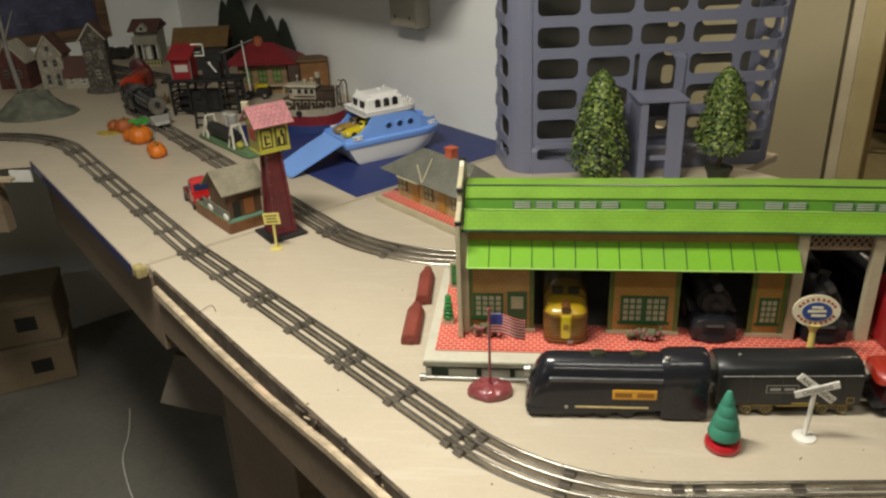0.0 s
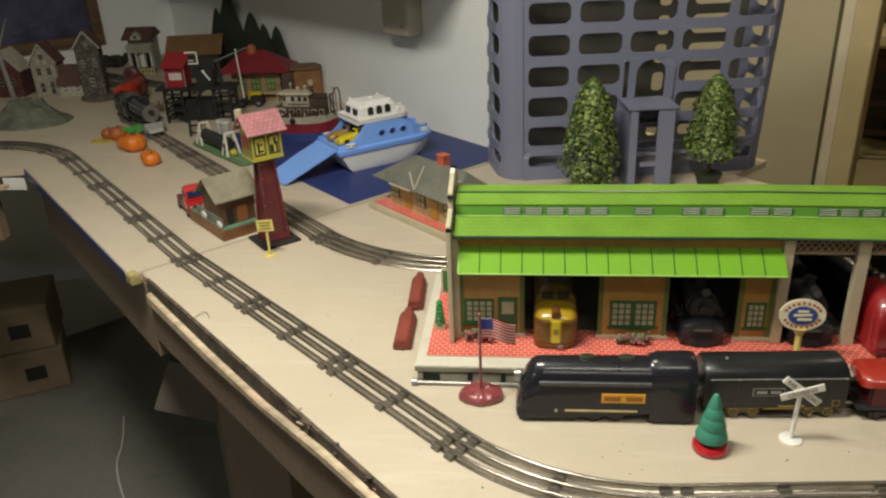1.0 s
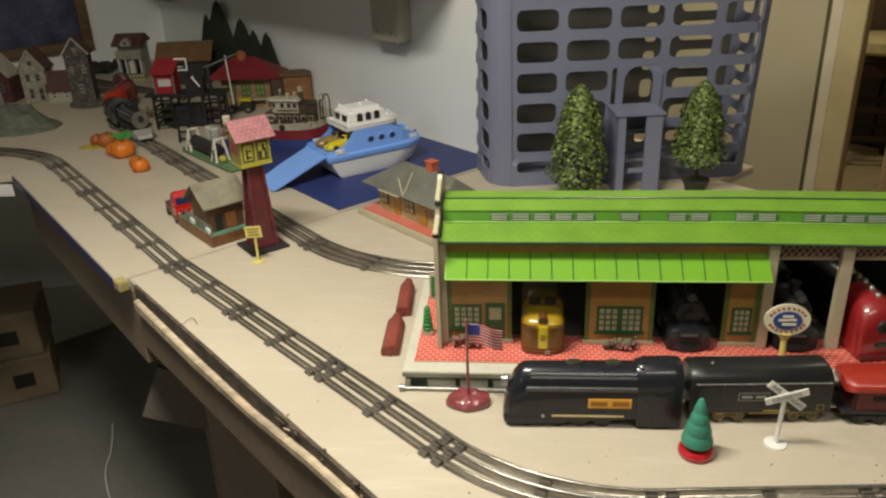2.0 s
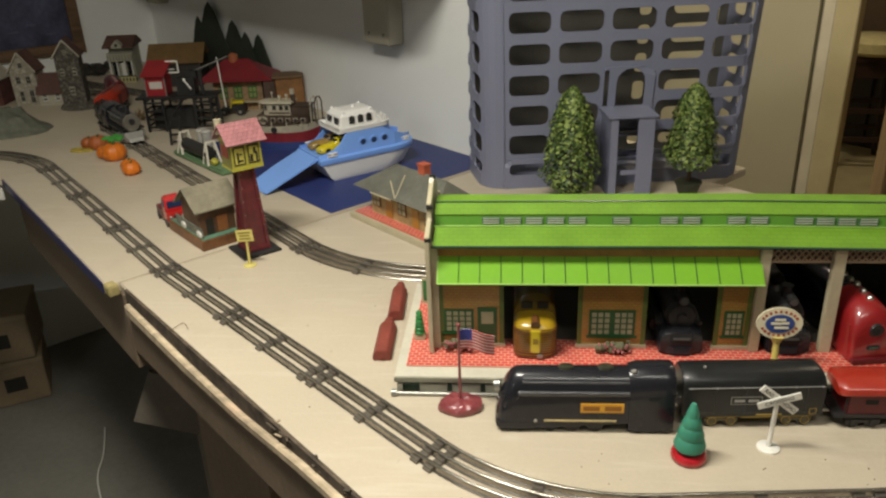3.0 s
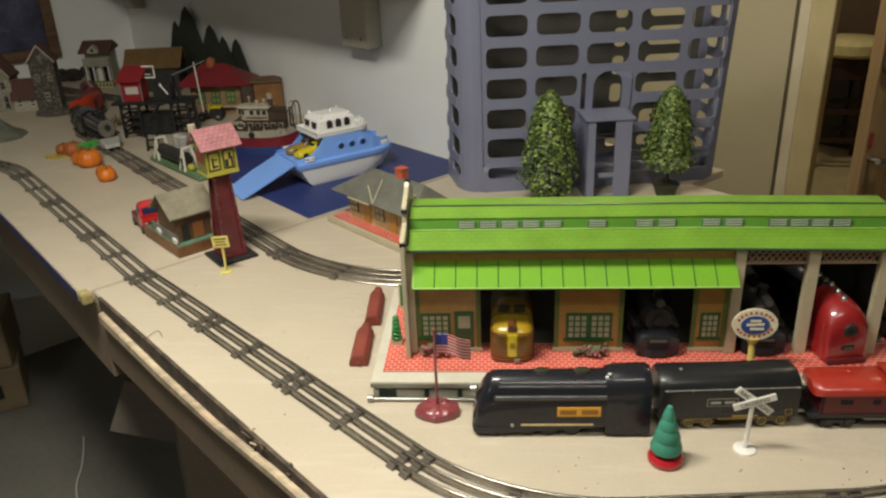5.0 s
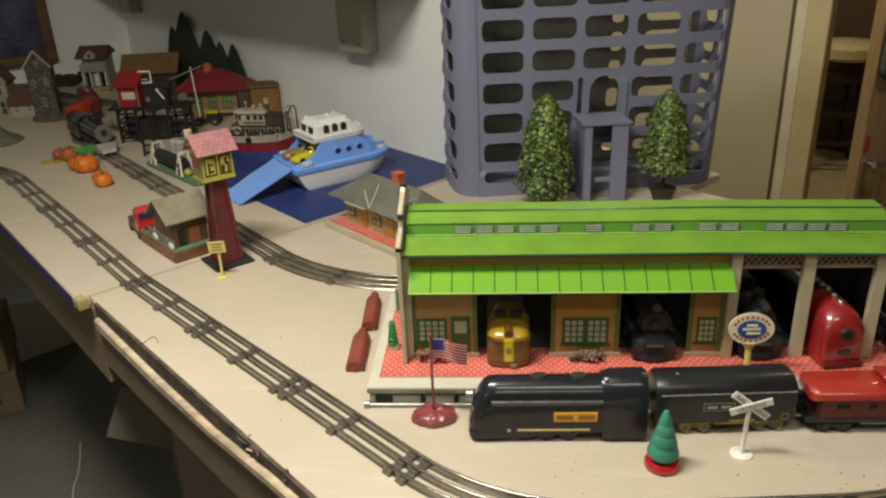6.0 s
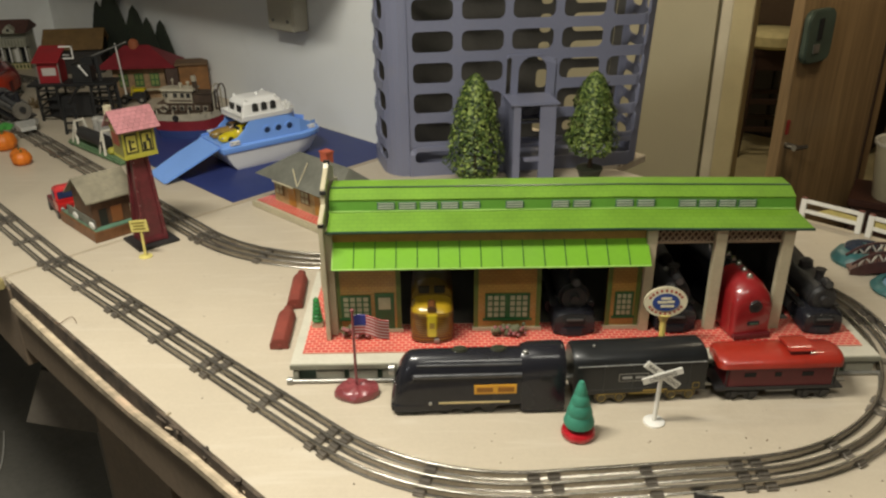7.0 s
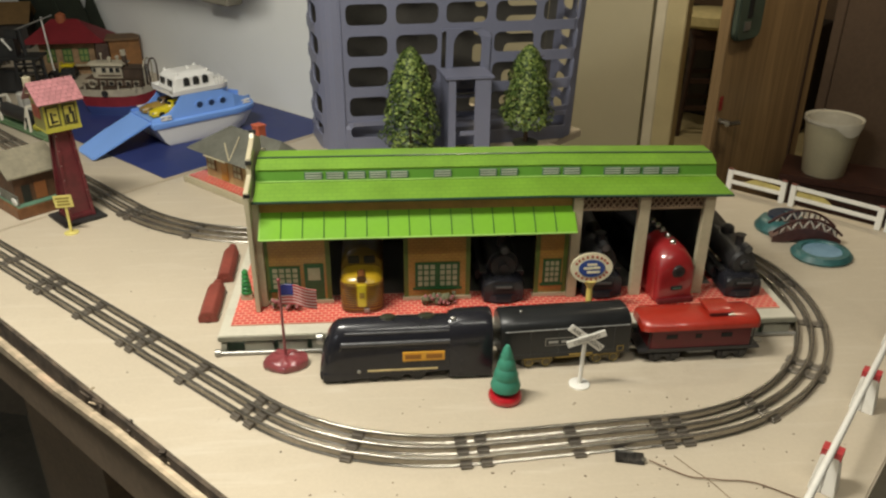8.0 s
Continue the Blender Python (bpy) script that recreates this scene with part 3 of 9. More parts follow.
# side panel with green windows and printed flower beds
sp = part("side_screen", multi_box([((-0.046, 0.965, 0.048), (0.016, 0.003, 0.042))]), CREAM, house, "small cream screen with a green printed window")
part("print", multi_box([((-0.046, 0.963, 0.049), (0.011, 0.001, 0.033))]), mat("leaf_green_print", (0.03, 0.18, 0.05), 0.4, 0, 0.5, 90), sp)
rebase(house, 0.307, 0.93)


def flower_bed(x, y, w):
    fb = thing("flower_bed", pose(x, y, 0.027), "little pink and grey-green flower bed on the brick paving", "toy flowers")
    bm = B()
    for k in range(26):
        ball(bm, (random.uniform(-w, w), random.uniform(-0.006, 0.006), random.uniform(0.003, 0.014)), random.uniform(0.003, 0.005), 6, 4)
    part("foliage", bm, mat("dusty_foliage", (0.13, 0.13, 0.07), 0.8, 0, 0.4, 80), fb)
    bm = B()
    for k in range(16):
        ball(bm, (random.uniform(-w, w), random.uniform(-0.009, -0.004), random.uniform(0.005, 0.018)), random.uniform(0.0018, 0.003), 6, 4)
    part("blossom", bm, mat("dusty_pink", (0.30, 0.11, 0.11), 0.7, 0, 0.3, 90), fb)


def tin_shrub(x, y):
    e = thing("tin_shrub", pose(x, y, 0.027), "tiny tiered green tin shrub on a cream block", "toy shrub")
    part("block", multi_box([((0, 0, 0.004), (0.015, 0.012, 0.008))]), CREAM, e, "cream block", 0.0008)
    bm = B()
    prof = []
    for k in range(6):
        z, r = 0.008 + k * 0.0058, 0.0078 - 0.00065 * k
        prof += [(r * 0.7, z), (r, z + 0.0018), (r * 0.9, z + 0.0045)]
    lathe(bm, prof + [(0.001, 0.0445)], (0, 0, 0), 16)
    part("crown", bm, mat("leaf_green_enamel", (0.03, 0.20, 0.05), 0.35, 0, 0.3, 60, coat=0.3), e, "glossy ribbed green", smooth=True)


tin_shrub(-0.046, 0.862)
flower_bed(0.012, 0.831, 0.020)
flower_bed(0.214, 0.831, 0.022)


# ---- engines standing in the house ----
CHROME = mat("bright_tin", (0.62, 0.60, 0.55), 0.18, 0.9, 0.1, 30, 0.03, 150)
DKGLASS = mat("dark_windscreen_print", (0.02, 0.025, 0.03), 0.2, 0, 0.2, 40, 0, coat=0.3)


def rsec(x, hw, z0, z1, r=0.5, n=7):
    """An upright section at x with a rounded top: flat sides up to the share 1 - r of its height."""
    zs = z1 - (z1 - z0) * r
    pts = [(x, -hw, z0), (x, -hw, zs)]
    for k in range(1, n):
        a = math.pi * (1 - k / n)
        pts.append((x, hw * math.cos(a), zs + (z1 - zs) * math.sin(a) ** 0.85))
    pts += [(x, hw, zs), (x, hw, z0)]
    return pts


def yellow_diesel(x, y, z):
    e = thing("diesel_engine", pose(x, y, z, 0, 0, -90), "yellow lithographed tin diesel engine with brown grille stripes", "toy engine")
    hw = 0.0280

    def plan(w, front, back=-0.042, n=14):
        """A snub round-cornered nose."""
        pts = [(back, -w)]
        for k in range(n + 1):
            a = -math.pi / 2 + math.pi * k / n
            c, q = math.cos(a), math.sin(a)
            pts.append((front - 0.020 + 0.020 * abs(c) ** 0.75, w * math.copysign(abs(q) ** 0.62, q)))
        return pts + [(back, w)]

    bm = B()
    loft(bm, [[(a, b, zz) for a, b in plan(w, fr)] for w, fr, zz in ((hw - 0.001, 0.000, 0.002), (hw, 0.001, 0.006), (hw, 0.001, 0.034), (hw - 0.0006, -0.001, 0.041), (hw - 0.003, -0.005, 0.0465), (hw - 0.008, -0.011, 0.0500), (0.008, -0.022, 0.0515))])
    part("nose", bm, LITHOY, e, smooth=True)
    for k in range(10):
        zz = 0.0122 + k * 0.0034
        for s in (-1, 1):
            pl = [(a, b) for a, b in plan(hw + 0.0004, 0.0016, -0.036, 28) if s * b > 0.0046]
            pl.sort(key=lambda q: (round(s * q[1], 5), -q[0]))
            bm = B()
            loft(bm, [[(a - 0.0012, b * 0.985, zz - 0.0007), (a, b, zz - 0.0007), (a, b, zz + 0.0007), (a - 0.0012, b * 0.985, zz + 0.0007)] for a, b in pl])
            part("grille_bar", bm, BROWNTR, e)
    BY = mat("bright_yellow_litho", (0.62, 0.50, 0.03), 0.3, 0, 0.08, 40, coat=0.3)
    part("nose_panel", multi_box([((0.0014, 0, 0.0265), (0.0020, 0.0110, 0.033))]), BY, e, "plain bright yellow panel", 0.0006)
    part("number_mark", multi_box([((0.0026, 0, 0.0275), (0.0008, 0.0066, 0.0080))]), mat("ochre_litho_mark", (0.30, 0.20, 0.03), 0.4), e)
    for zz in (0.0035, 0.0085):
        bm = B()
        loft(bm, [[(a + 0.0006, b * 1.012, q) for a, b in plan(hw, 0.0012)] for q in (zz - 0.0013, zz + 0.0013)])
        part("band", bm, BROWNTR, e)
    part("coupler", multi_box([((0.0035, 0.006, 0.0055), (0.003, 0.007, 0.006))]), GREYTIN, e, "bright tin coupler tab", 0.0006)
    bm = B()
    tube(bm, (-0.002, 0, 0.0485), (-0.018, 0, 0.0510), 0.0062, 0.0055, seg=16)
    part("headlight", bm, BROWNTR, e, smooth=True)
    bm = B()
    loft(bm, [rsec(px, w, 0.004, zt, 0.4, 10) for px, w, zt in ((-0.038, hw - 0.001, 0.070), (-0.042, hw, 0.076), (-0.060, hw, 0.0775), (-0.160, hw, 0.0775))])
    # Cab yellow is darkened for the shade inside the bay.
    cab = part("cab", bm, mat("shaded_yellow_litho", (0.15, 0.095, 0.012), 0.4, 0, 0.15, 30, coat=0.2), e, "taller cab behind the nose", smooth=True)
    for s in (-1, 1):
        part("windscreen", multi_box([((-0.0380, s * 0.0105, 0.0600), (0.0024, 0.0150, 0.0110))]), DKGLASS, cab, "dark windscreen", 0.0008)


def black_steamer(x, y, z, height=1.18):
    e = thing("steam_engine", pose(x, y, z, 0, 0, -90), "black toy steam engine parked nose out in its bay", "toy engine")
    bm = B()
    tube(bm, (-0.006, 0, 0.042), (-0.16, 0, 0.043), 0.0175, 0.021, seg=20)
    part("boiler", bm, DULLBLACK, e, smooth=True)
    bm = B()
    tube(bm, (0.0, 0, 0.042), (-0.008, 0, 0.042), 0.0140, 0.0172, seg=20)
    tube(bm, (0.004, 0, 0.042), (0.0, 0, 0.042), 0.005, 0.006, seg=12)
    part("smokebox_front", bm, DULLBLACK, e, smooth=True)
    shovel = B()
    loft(shovel, [rsec(-0.030, 0.0235, 0.004, 0.034, 0.35, 8), rsec(0.004, 0.0240, 0.004, 0.031, 0.35, 8), rsec(0.009, 0.0225, 0.004, 0.028, 0.35, 8)])
    front = part("pilot", shovel, BLACK, e, "rounded black front apron", smooth=True)
    part("recess", multi_box([((0.0092, 0, 0.0185), (0.0012, 0.024, 0.009))]), DARK, front)
    part("step_bar", multi_box([((0.0104, 0, 0.0205), (0.002, 0.019, 0.003))]), mat("dull_grey_tin", (0.10, 0.10, 0.095), 0.5, 0.3), front, "grey step bar", 0.0006)
    plow = B()
    loft(plow, [[(0.006, -0.023, 0.002), (0.013, -0.008, 0.002), (0.013, 0.008, 0.002), (0.006, 0.023, 0.002)], [(0.004, -0.0245, 0.0095), (0.0115, -0.009, 0.0105), (0.0115, 0.009, 0.0105), (0.004, 0.0245, 0.0095)]])
    part("plow", plow, BLACK, front)
    bm = B()
    lathe(bm, [(0.006, 0), (0.005, 0.008), (0.0055, 0.014), (0.007, 0.015)], (-0.022, 0, 0.058), 14)
    part("smokestack", bm, DULLBLACK, e, smooth=True)
    bm = B()
    tube(bm, (0.004, 0, 0.064), (-0.008, 0, 0.064), 0.0055, seg=12)
    part("headlight", bm, DULLBLACK, e, smooth=True)
    bm = B()
    tube(bm, (0.0047, 0, 0.064), (0.004, 0, 0.064), 0.0042, seg=12)
    part("lens", bm, mat("dusty_lens", (0.06, 0.06, 0.058), 0.3), e)
    bm = B()
    lathe(bm, [(0.009, 0), (0.008, 0.007), (0.004, 0.010), (0.001, 0.011)], (-0.06, 0, 0.060), 14)
    part("dome", bm, DULLBLACK, e, smooth=True)
    for s in (-1, 1):
        part("running_board", multi_box([((-0.08, s * 0.021, 0.029), (0.14, 0.008, 0.003))]), DULLBLACK, e)
        bm = B()
        tube(bm, (-0.03, s * 0.020, 0.016), (-0.055, s * 0.020, 0.016), 0.0085, seg=12)
        part("cylinder", bm, DULLBLACK, e, smooth=True)
        for k in range(3):
            bm = B()
            tube(bm, (-0.075 - k * 0.026, s * 0.015, 0.0125), (-0.075 - k * 0.026, s * 0.019, 0.0125), 0.0122, seg=16)
            part("wheel", bm, DULLBLACK, e)
    e.matrix_world = e.matrix_world @ Matrix.Diagonal((height, height, height, 1))
    return e


def red_streamliner(x, y, z):
    e = thing("streamlined_engine", pose(x, y, z, 0, 0, -82), "glossy red streamlined tin engine with a round dark headlight", "toy engine")
    bm = B()
    S = lambda px, w, zt, r: rsec(px, w, 0.003, zt, r, 12)
    loft(bm, [S(0.0100, 0.0215, 0.040, 0.30), S(0.0092, 0.0240, 0.052, 0.32), S(0.0065, 0.0258, 0.062, 0.35), S(0.000, 0.0268, 0.0715, 0.38), S(-0.012, 0.0270, 0.0775, 0.42), S(-0.030, 0.0268, 0.0800, 0.45), S(-0.055, 0.0265, 0.0795, 0.45)])
    part("body", bm, REDTIN, e, smooth=True)
    bm = B()
    tube(bm, (0.0112, 0.001, 0.046), (-0.002, 0.001, 0.048), 0.0090, 0.0095, seg=20)
    hl = part("headlight", bm, DULLBLACK, e, "deep black headlight", smooth=True)
    bm = B()
    tube(bm, (0.0118, 0.001, 0.046), (0.0111, 0.001, 0.046), 0.0046, seg=16)
    part("lens", bm, DARK, hl)
    plate = part("number_plate", multi_box([((0.0104, 0.001, 0.0225), (0.0026, 0.0165, 0.0056))]), DARK, e, "", 0.0008)
    part("print", multi_box([((0.0120, 0.001, 0.0225), (0.0006, 0.0110, 0.0016))]), mat("dull_green_print", (0.06, 0.12, 0.08), 0.4), plate)
    for s in (-1, 1):
        bm = B()
        tube(bm, (0.004, s * 0.0262, 0.006), (-0.002, s * 0.0268, 0.050), 0.0012, seg=8)
        part("corner_seam", bm, REDTIN, e, smooth=True)
    for k in range(5):
        bm = B()
        lathe(bm, [(0.0042, 0), (0.0044, 0.003), (0.0030, 0.0052), (0.0010, 0.006)], (-0.016 - 0.015 * k, 0.001, 0.0770 + 0.0022 * min(k, 2)), 12)
        part("roof_fitting", bm, CHROME, e, "bright roof fitting", smooth=True)
    bm = B()
    loft(bm, [S(-0.054, 0.0255, 0.0780, 0.5), S(-0.160, 0.0255, 0.0780, 0.5)])
    part("boiler", bm, BLACK, e, "black boiler behind the red nose", smooth=True)
    part("skirt", multi_box([((-0.07, 0, 0.005), (0.17, 0.050, 0.006))]), REDDARK, e)


yellow_diesel(0.111, 0.813, 0.027)
black_steamer(0.300, 0.838, 0.027)
black_steamer(0.437, 0.842, 0.027, 1.14)
red_streamliner(0.530, 0.824, 0.027)
black_steamer(0.630, 0.832, 0.027, 1.09)


# ---- train standing in front ----
def wheel_set(e, xs, hw, r, material, name="wheel"):
    for x in xs:
        for s in (-1, 1):
            bm = B()
            tube(bm, (x, s * (hw - 0.003), r), (x, s * hw, r), r, seg=16)
            tube(bm, (x, s * hw, r), (x, s * (hw + 0.0012), r), r * 0.35, seg=10)
            part(name, bm, material, e, smooth=True)


# Paler, more metallic black that puts the ribs' highlight into their colour.
RIB_GLINT = mat("glinting_black_rib", (0.11, 0.11, 0.115), 0.3, 0.7, 0.2, 60, 0.02, 150)


def commodore(x, y, yaw):
    """Front of the engine at -x."""
    e = thing("steam_locomotive", pose(x, y, 0, 0, 0, yaw), "glossy black streamlined tin locomotive standing on the table", "toy engine")
    L = 0.208
    bm = B()
    S = lambda px, hw, z0, z1, r=0.62: rsec(px, hw, z0, z1, r, 9)
    lean = lambda sec, k: [(p[0] + k * (p[2] - 0.005), p[1], p[2]) for p in sec]
    nose = [lean(S(0.000, 0.014, 0.008, 0.030), 0.16), lean(S(0.002, 0.019, 0.006, 0.046), 0.16), lean(S(0.006, 0.0225, 0.005, 0.058), 0.15), lean(S(0.012, 0.024, 0.005, 0.0665), 0.13), lean(S(0.020, 0.0245, 0.005, 0.0705), 0.09)]
    loft(bm, nose + [S(0.035, 0.0245, 0.005, 0.0715), S(0.156, 0.0245, 0.013, 0.0715), S(0.159, 0.0245, 0.012, 0.0715)], caps=True)
    part("boiler", bm, BLACK, e, smooth=True)
    bm = B()
    grid_box(bm, (0.024, 0, 0.010), (0.044, 0.0500, 0.016))
    part("pilot_skirt", bm, BLACK, e, "", 0.004)
    bm = B()
    loft(bm, [S(0.156, 0.0255, 0.005, 0.0735, 0.5), S(0.166, 0.0262, 0.004, 0.0765, 0.45), S(0.196, 0.0262, 0.004, 0.0772, 0.42), S(0.206, 0.0262, 0.004, 0.0765, 0.42), S(L, 0.0255, 0.005, 0.075, 0.42)])
    part("cab", bm, BLACK, e, "boxy black cab", smooth=True)
    for s in (-1, 1):
        part("cab_window", multi_box([((0.184, s * 0.0262, 0.047), (0.014, 0.001, 0.006))]), DARK, e)
        for x0, yy, z, r in ((0.034, 0.0170, 0.0610, 0.0017), (0.030, 0.0216, 0.0500, 0.0030)):
            bm = B()
            tube(bm, (x0, s * yy, z), (0.156, s * yy, z), r, seg=12)
            ball(bm, (x0, s * yy, z), r, 10, 8)
            part("side_rib", bm, RIB_GLINT, e, "", smooth=True)
        bm = B()
        tube(bm, (0.0125, s * 0.0205, 0.024), (0.030, s * 0.0222, 0.0500), 0.0014, 0.0019, seg=10)
        part("nose_rib", bm, BLACK, e, smooth=True)
        part("running_trim", multi_box([((0.100, s * 0.0250, 0.0168), (0.084, 0.0012, 0.0020))]), mat("pale_brass_line", (0.62, 0.50, 0.26), 0.4, 0.4, 0.15, 60), e, "thin brass line along the skirt")
        pl = part("name_plate", multi_box([((0.125, s * 0.0250, 0.0335), (0.050, 0.0012, 0.0115))]), ORANGEP, e, "orange decal with two dark panels")
        part("print", multi_box([((0.1125, s * 0.0258, 0.0335), (0.019, 0.0006, 0.0056)), ((0.1375, s * 0.0258, 0.0335), (0.019, 0.0006, 0.0056))]), mat("ochre_decal_ink", (0.28, 0.11, 0.01), 0.5), pl)
        bm = B()
        ball(bm, (0.048, s * 0.0252, 0.0165), (0.0022, 0.0014, 0.0022), 10, 7)
        part("rivet", bm, GREYTIN, e)
        bm = B()
        for k in range(9):
            grid_box(bm, (0.085 + k * 0.0035, s * 0.020, 0.0145 - 0.0006 * (k % 3)), (0.0022, 0.003, 0.004))
        part("rod_gear", bm, GREYTIN, e)
    for px in (0.084, 0.130):
        bm = B()
        lathe(bm, [(0.0098, 0), (0.0098, 0.002), (0.0085, 0.0032), (0.002, 0.0036)], (px, 0, 0.0702), 20, 1.0, 0.62)
        part("dome", bm, mat("olive_black_enamel", (0.035, 0.036, 0.022), 0.35, 0, 0.2, 30, coat=0.4), e, "low oval dome", smooth=True)
    wheel_set(e, (0.066, 0.092, 0.118), 0.0205, 0.011, DULLBLACK)
    wheel_set(e, (0.030, 0.172), 0.0205, 0.0075, DULLBLACK)
    bm = B()
    tube(bm, (-0.001, 0, 0.0475), (0.006, 0, 0.0475), 0.006, 0.007, seg=14)
    part("headlight", bm, GREYTIN, e, smooth=True)
    # Bright ball stands for the glare on the cab's front shoulder.
    bm = B()
    ball(bm, (0.161, -0.012, 0.073), (0.004, 0.003, 0.0025), 10, 7)
    part("whistle", bm, GREYTIN, e, smooth=True)
    e.matrix_world = e.matrix_world @ Matrix.Diagonal((1, 1, 1.07, 1))
    return e


def truck_frame(e, px, material):
    t = part("bogie", multi_box([((px, -0.021, 0.0105), (0.040, 0.003, 0.006)), ((px, 0.021, 0.0105), (0.040, 0.003, 0.006)), ((px, 0, 0.012), (0.010, 0.042, 0.005)), ((px - 0.011, -0.0225, 0.0095), (0.008, 0.002, 0.010)), ((px + 0.011, -0.0225, 0.0095), (0.008, 0.002, 0.010))]), material, e, "", 0.001)
    for dx in (-0.011, 0.011):
        for s in (-1, 1):
            bm = B()
            tube(bm, (px + dx, s * 0.0165, 0.0085), (px + dx, s * 0.0200, 0.0085), 0.0085, seg=14)
            part("wheel", bm, DULLBLACK, t, smooth=True)


def tender(x, y, yaw):
    e = thing("tender", pose(x, y, 0, 0, 0, yaw), "black lithographed tin tender behind the locomotive", "toy wagon")
    bm = B()
    loft(bm, [rsec(-0.017, 0.0225, 0.018, 0.069, 0.3, 9), rsec(-0.013, 0.0246, 0.017, 0.0720, 0.3, 9), rsec(0.003, 0.0248, 0.017, 0.0720, 0.3, 9), rsec(0.142, 0.0248, 0.017, 0.0715, 0.3, 9), rsec(0.146, 0.0235, 0.018, 0.068, 0.3, 9)])
    part("body", bm, mat("black_litho_tin", (0.011, 0.012, 0.013), 0.42, 0, 0.3, 14, 0.05, 120, coat=0.12), e, smooth=True)
    part("deck", multi_box([((0.073, 0, 0.0165), (0.150, 0.048, 0.004))]), DULLBLACK, e, "", 0.001)
    for s in (-1, 1):
        bm = B()
        tube(bm, (-0.012, s * 0.0250, 0.0560), (0.144, s * 0.0250, 0.0560), 0.0007, seg=6)
        for k in range(6):
            ball(bm, (-0.009 + k * 0.030, s * 0.0250, 0.0560), 0.0013, 6, 5)
        # Rivet row in pale metal that also paints the shoulder's highlight.
        part("rivet_line", bm, mat("glint_print_tin", (0.34, 0.34, 0.33), 0.4, 0.5), e)
        bm = B()
        for k in range(4):
            grid_box(bm, (0.020 + k * 0.035, s * 0.0250, 0.0370), (0.0007, 0.0006, 0.036))
        grid_box(bm, (0.065, s * 0.0250, 0.0225), (0.150, 0.0006, 0.0007))
        part("seam", bm, mat("worn_black_seam", (0.055, 0.055, 0.055), 0.45, 0.3), e)
        pl = part("name_panel", multi_box([((0.056, s * 0.02495, 0.0385), (0.036, 0.0008, 0.0105))]), GREYTIN, e, "thin lettered panel outline")
        part("panel_field", multi_box([((0.056, s * 0.0252, 0.0385), (0.0345, 0.0008, 0.0090))]), mat("black_litho_tin", (0.011, 0.012, 0.013), 0.42), pl)
        part("print", multi_box([((0.048, s * 0.0254, 0.0385), (0.012, 0.0008, 0.0034)), ((0.064, s * 0.0254, 0.0385), (0.012, 0.0008, 0.0034))]), mat("glint_print_tin", (0.34, 0.34, 0.33), 0.4, 0.5), pl)
        bm = B()
        tube(bm, (0.052, s * 0.0245, 0.0150), (0.096, s * 0.0245, 0.0150), 0.0008, seg=6)
        grid_box(bm, (0.084, s * 0.0245, 0.0185), (0.030, 0.001, 0.0022))
        part("step_rail", bm, BRASS, e)
        bm = B()
        for dx, dz, w, h in ((0, 0.0036, 0.0082, 0.0007), (0, -0.0036, 0.0082, 0.0007), (-0.0038, 0, 0.0007, 0.0072), (0.0038, 0, 0.0007, 0.0072)):
            grid_box(bm, (0.134 + dx, s * 0.0250, 0.0225 + dz), (w, 0.0008, h))
        part("number_box", bm, BRASS, e, "thin outlined square")
        for px in (0.030, 0.116):
            bm = B()
            for dx in (-0.011, 0.011):
                for a0, a1 in zip([2 * math.pi * k / 12 for k in range(12)], [2 * math.pi * (k + 1) / 12 for k in range(12)]):
                    tube(bm, (px + dx + 0.0052 * math.cos(a0), s * 0.0239, 0.0095 + 0.0052 * math.sin(a0)), (px + dx + 0.0052 * math.cos(a1), s * 0.0239, 0.0095 + 0.0052 * math.sin(a1)), 0.0004, seg=4)
            grid_box(bm, (px, s * 0.0239, 0.0150), (0.036, 0.0006, 0.0007))
            part("bogie_outline", bm, BRASS, e, "pale printed bogie outline")
    truck_frame(e, 0.030, mat("brass_black_tin", (0.10, 0.085, 0.055), 0.4, 0.6, 0.3, 40))
    truck_frame(e, 0.116, mat("brass_black_tin", (0.10, 0.085, 0.055), 0.4, 0.6, 0.3, 40))
    bm = B()
    ball(bm, (0.010, -0.006, 0.073), 0.0022, 8, 6)
    part("hatch_pin", bm, GREYTIN, e)
    for px in (-0.006, 0.152):
        part("coupler", multi_box([((px, 0, 0.012), (0.014, 0.006, 0.003))]), GREYTIN, e)
    return e


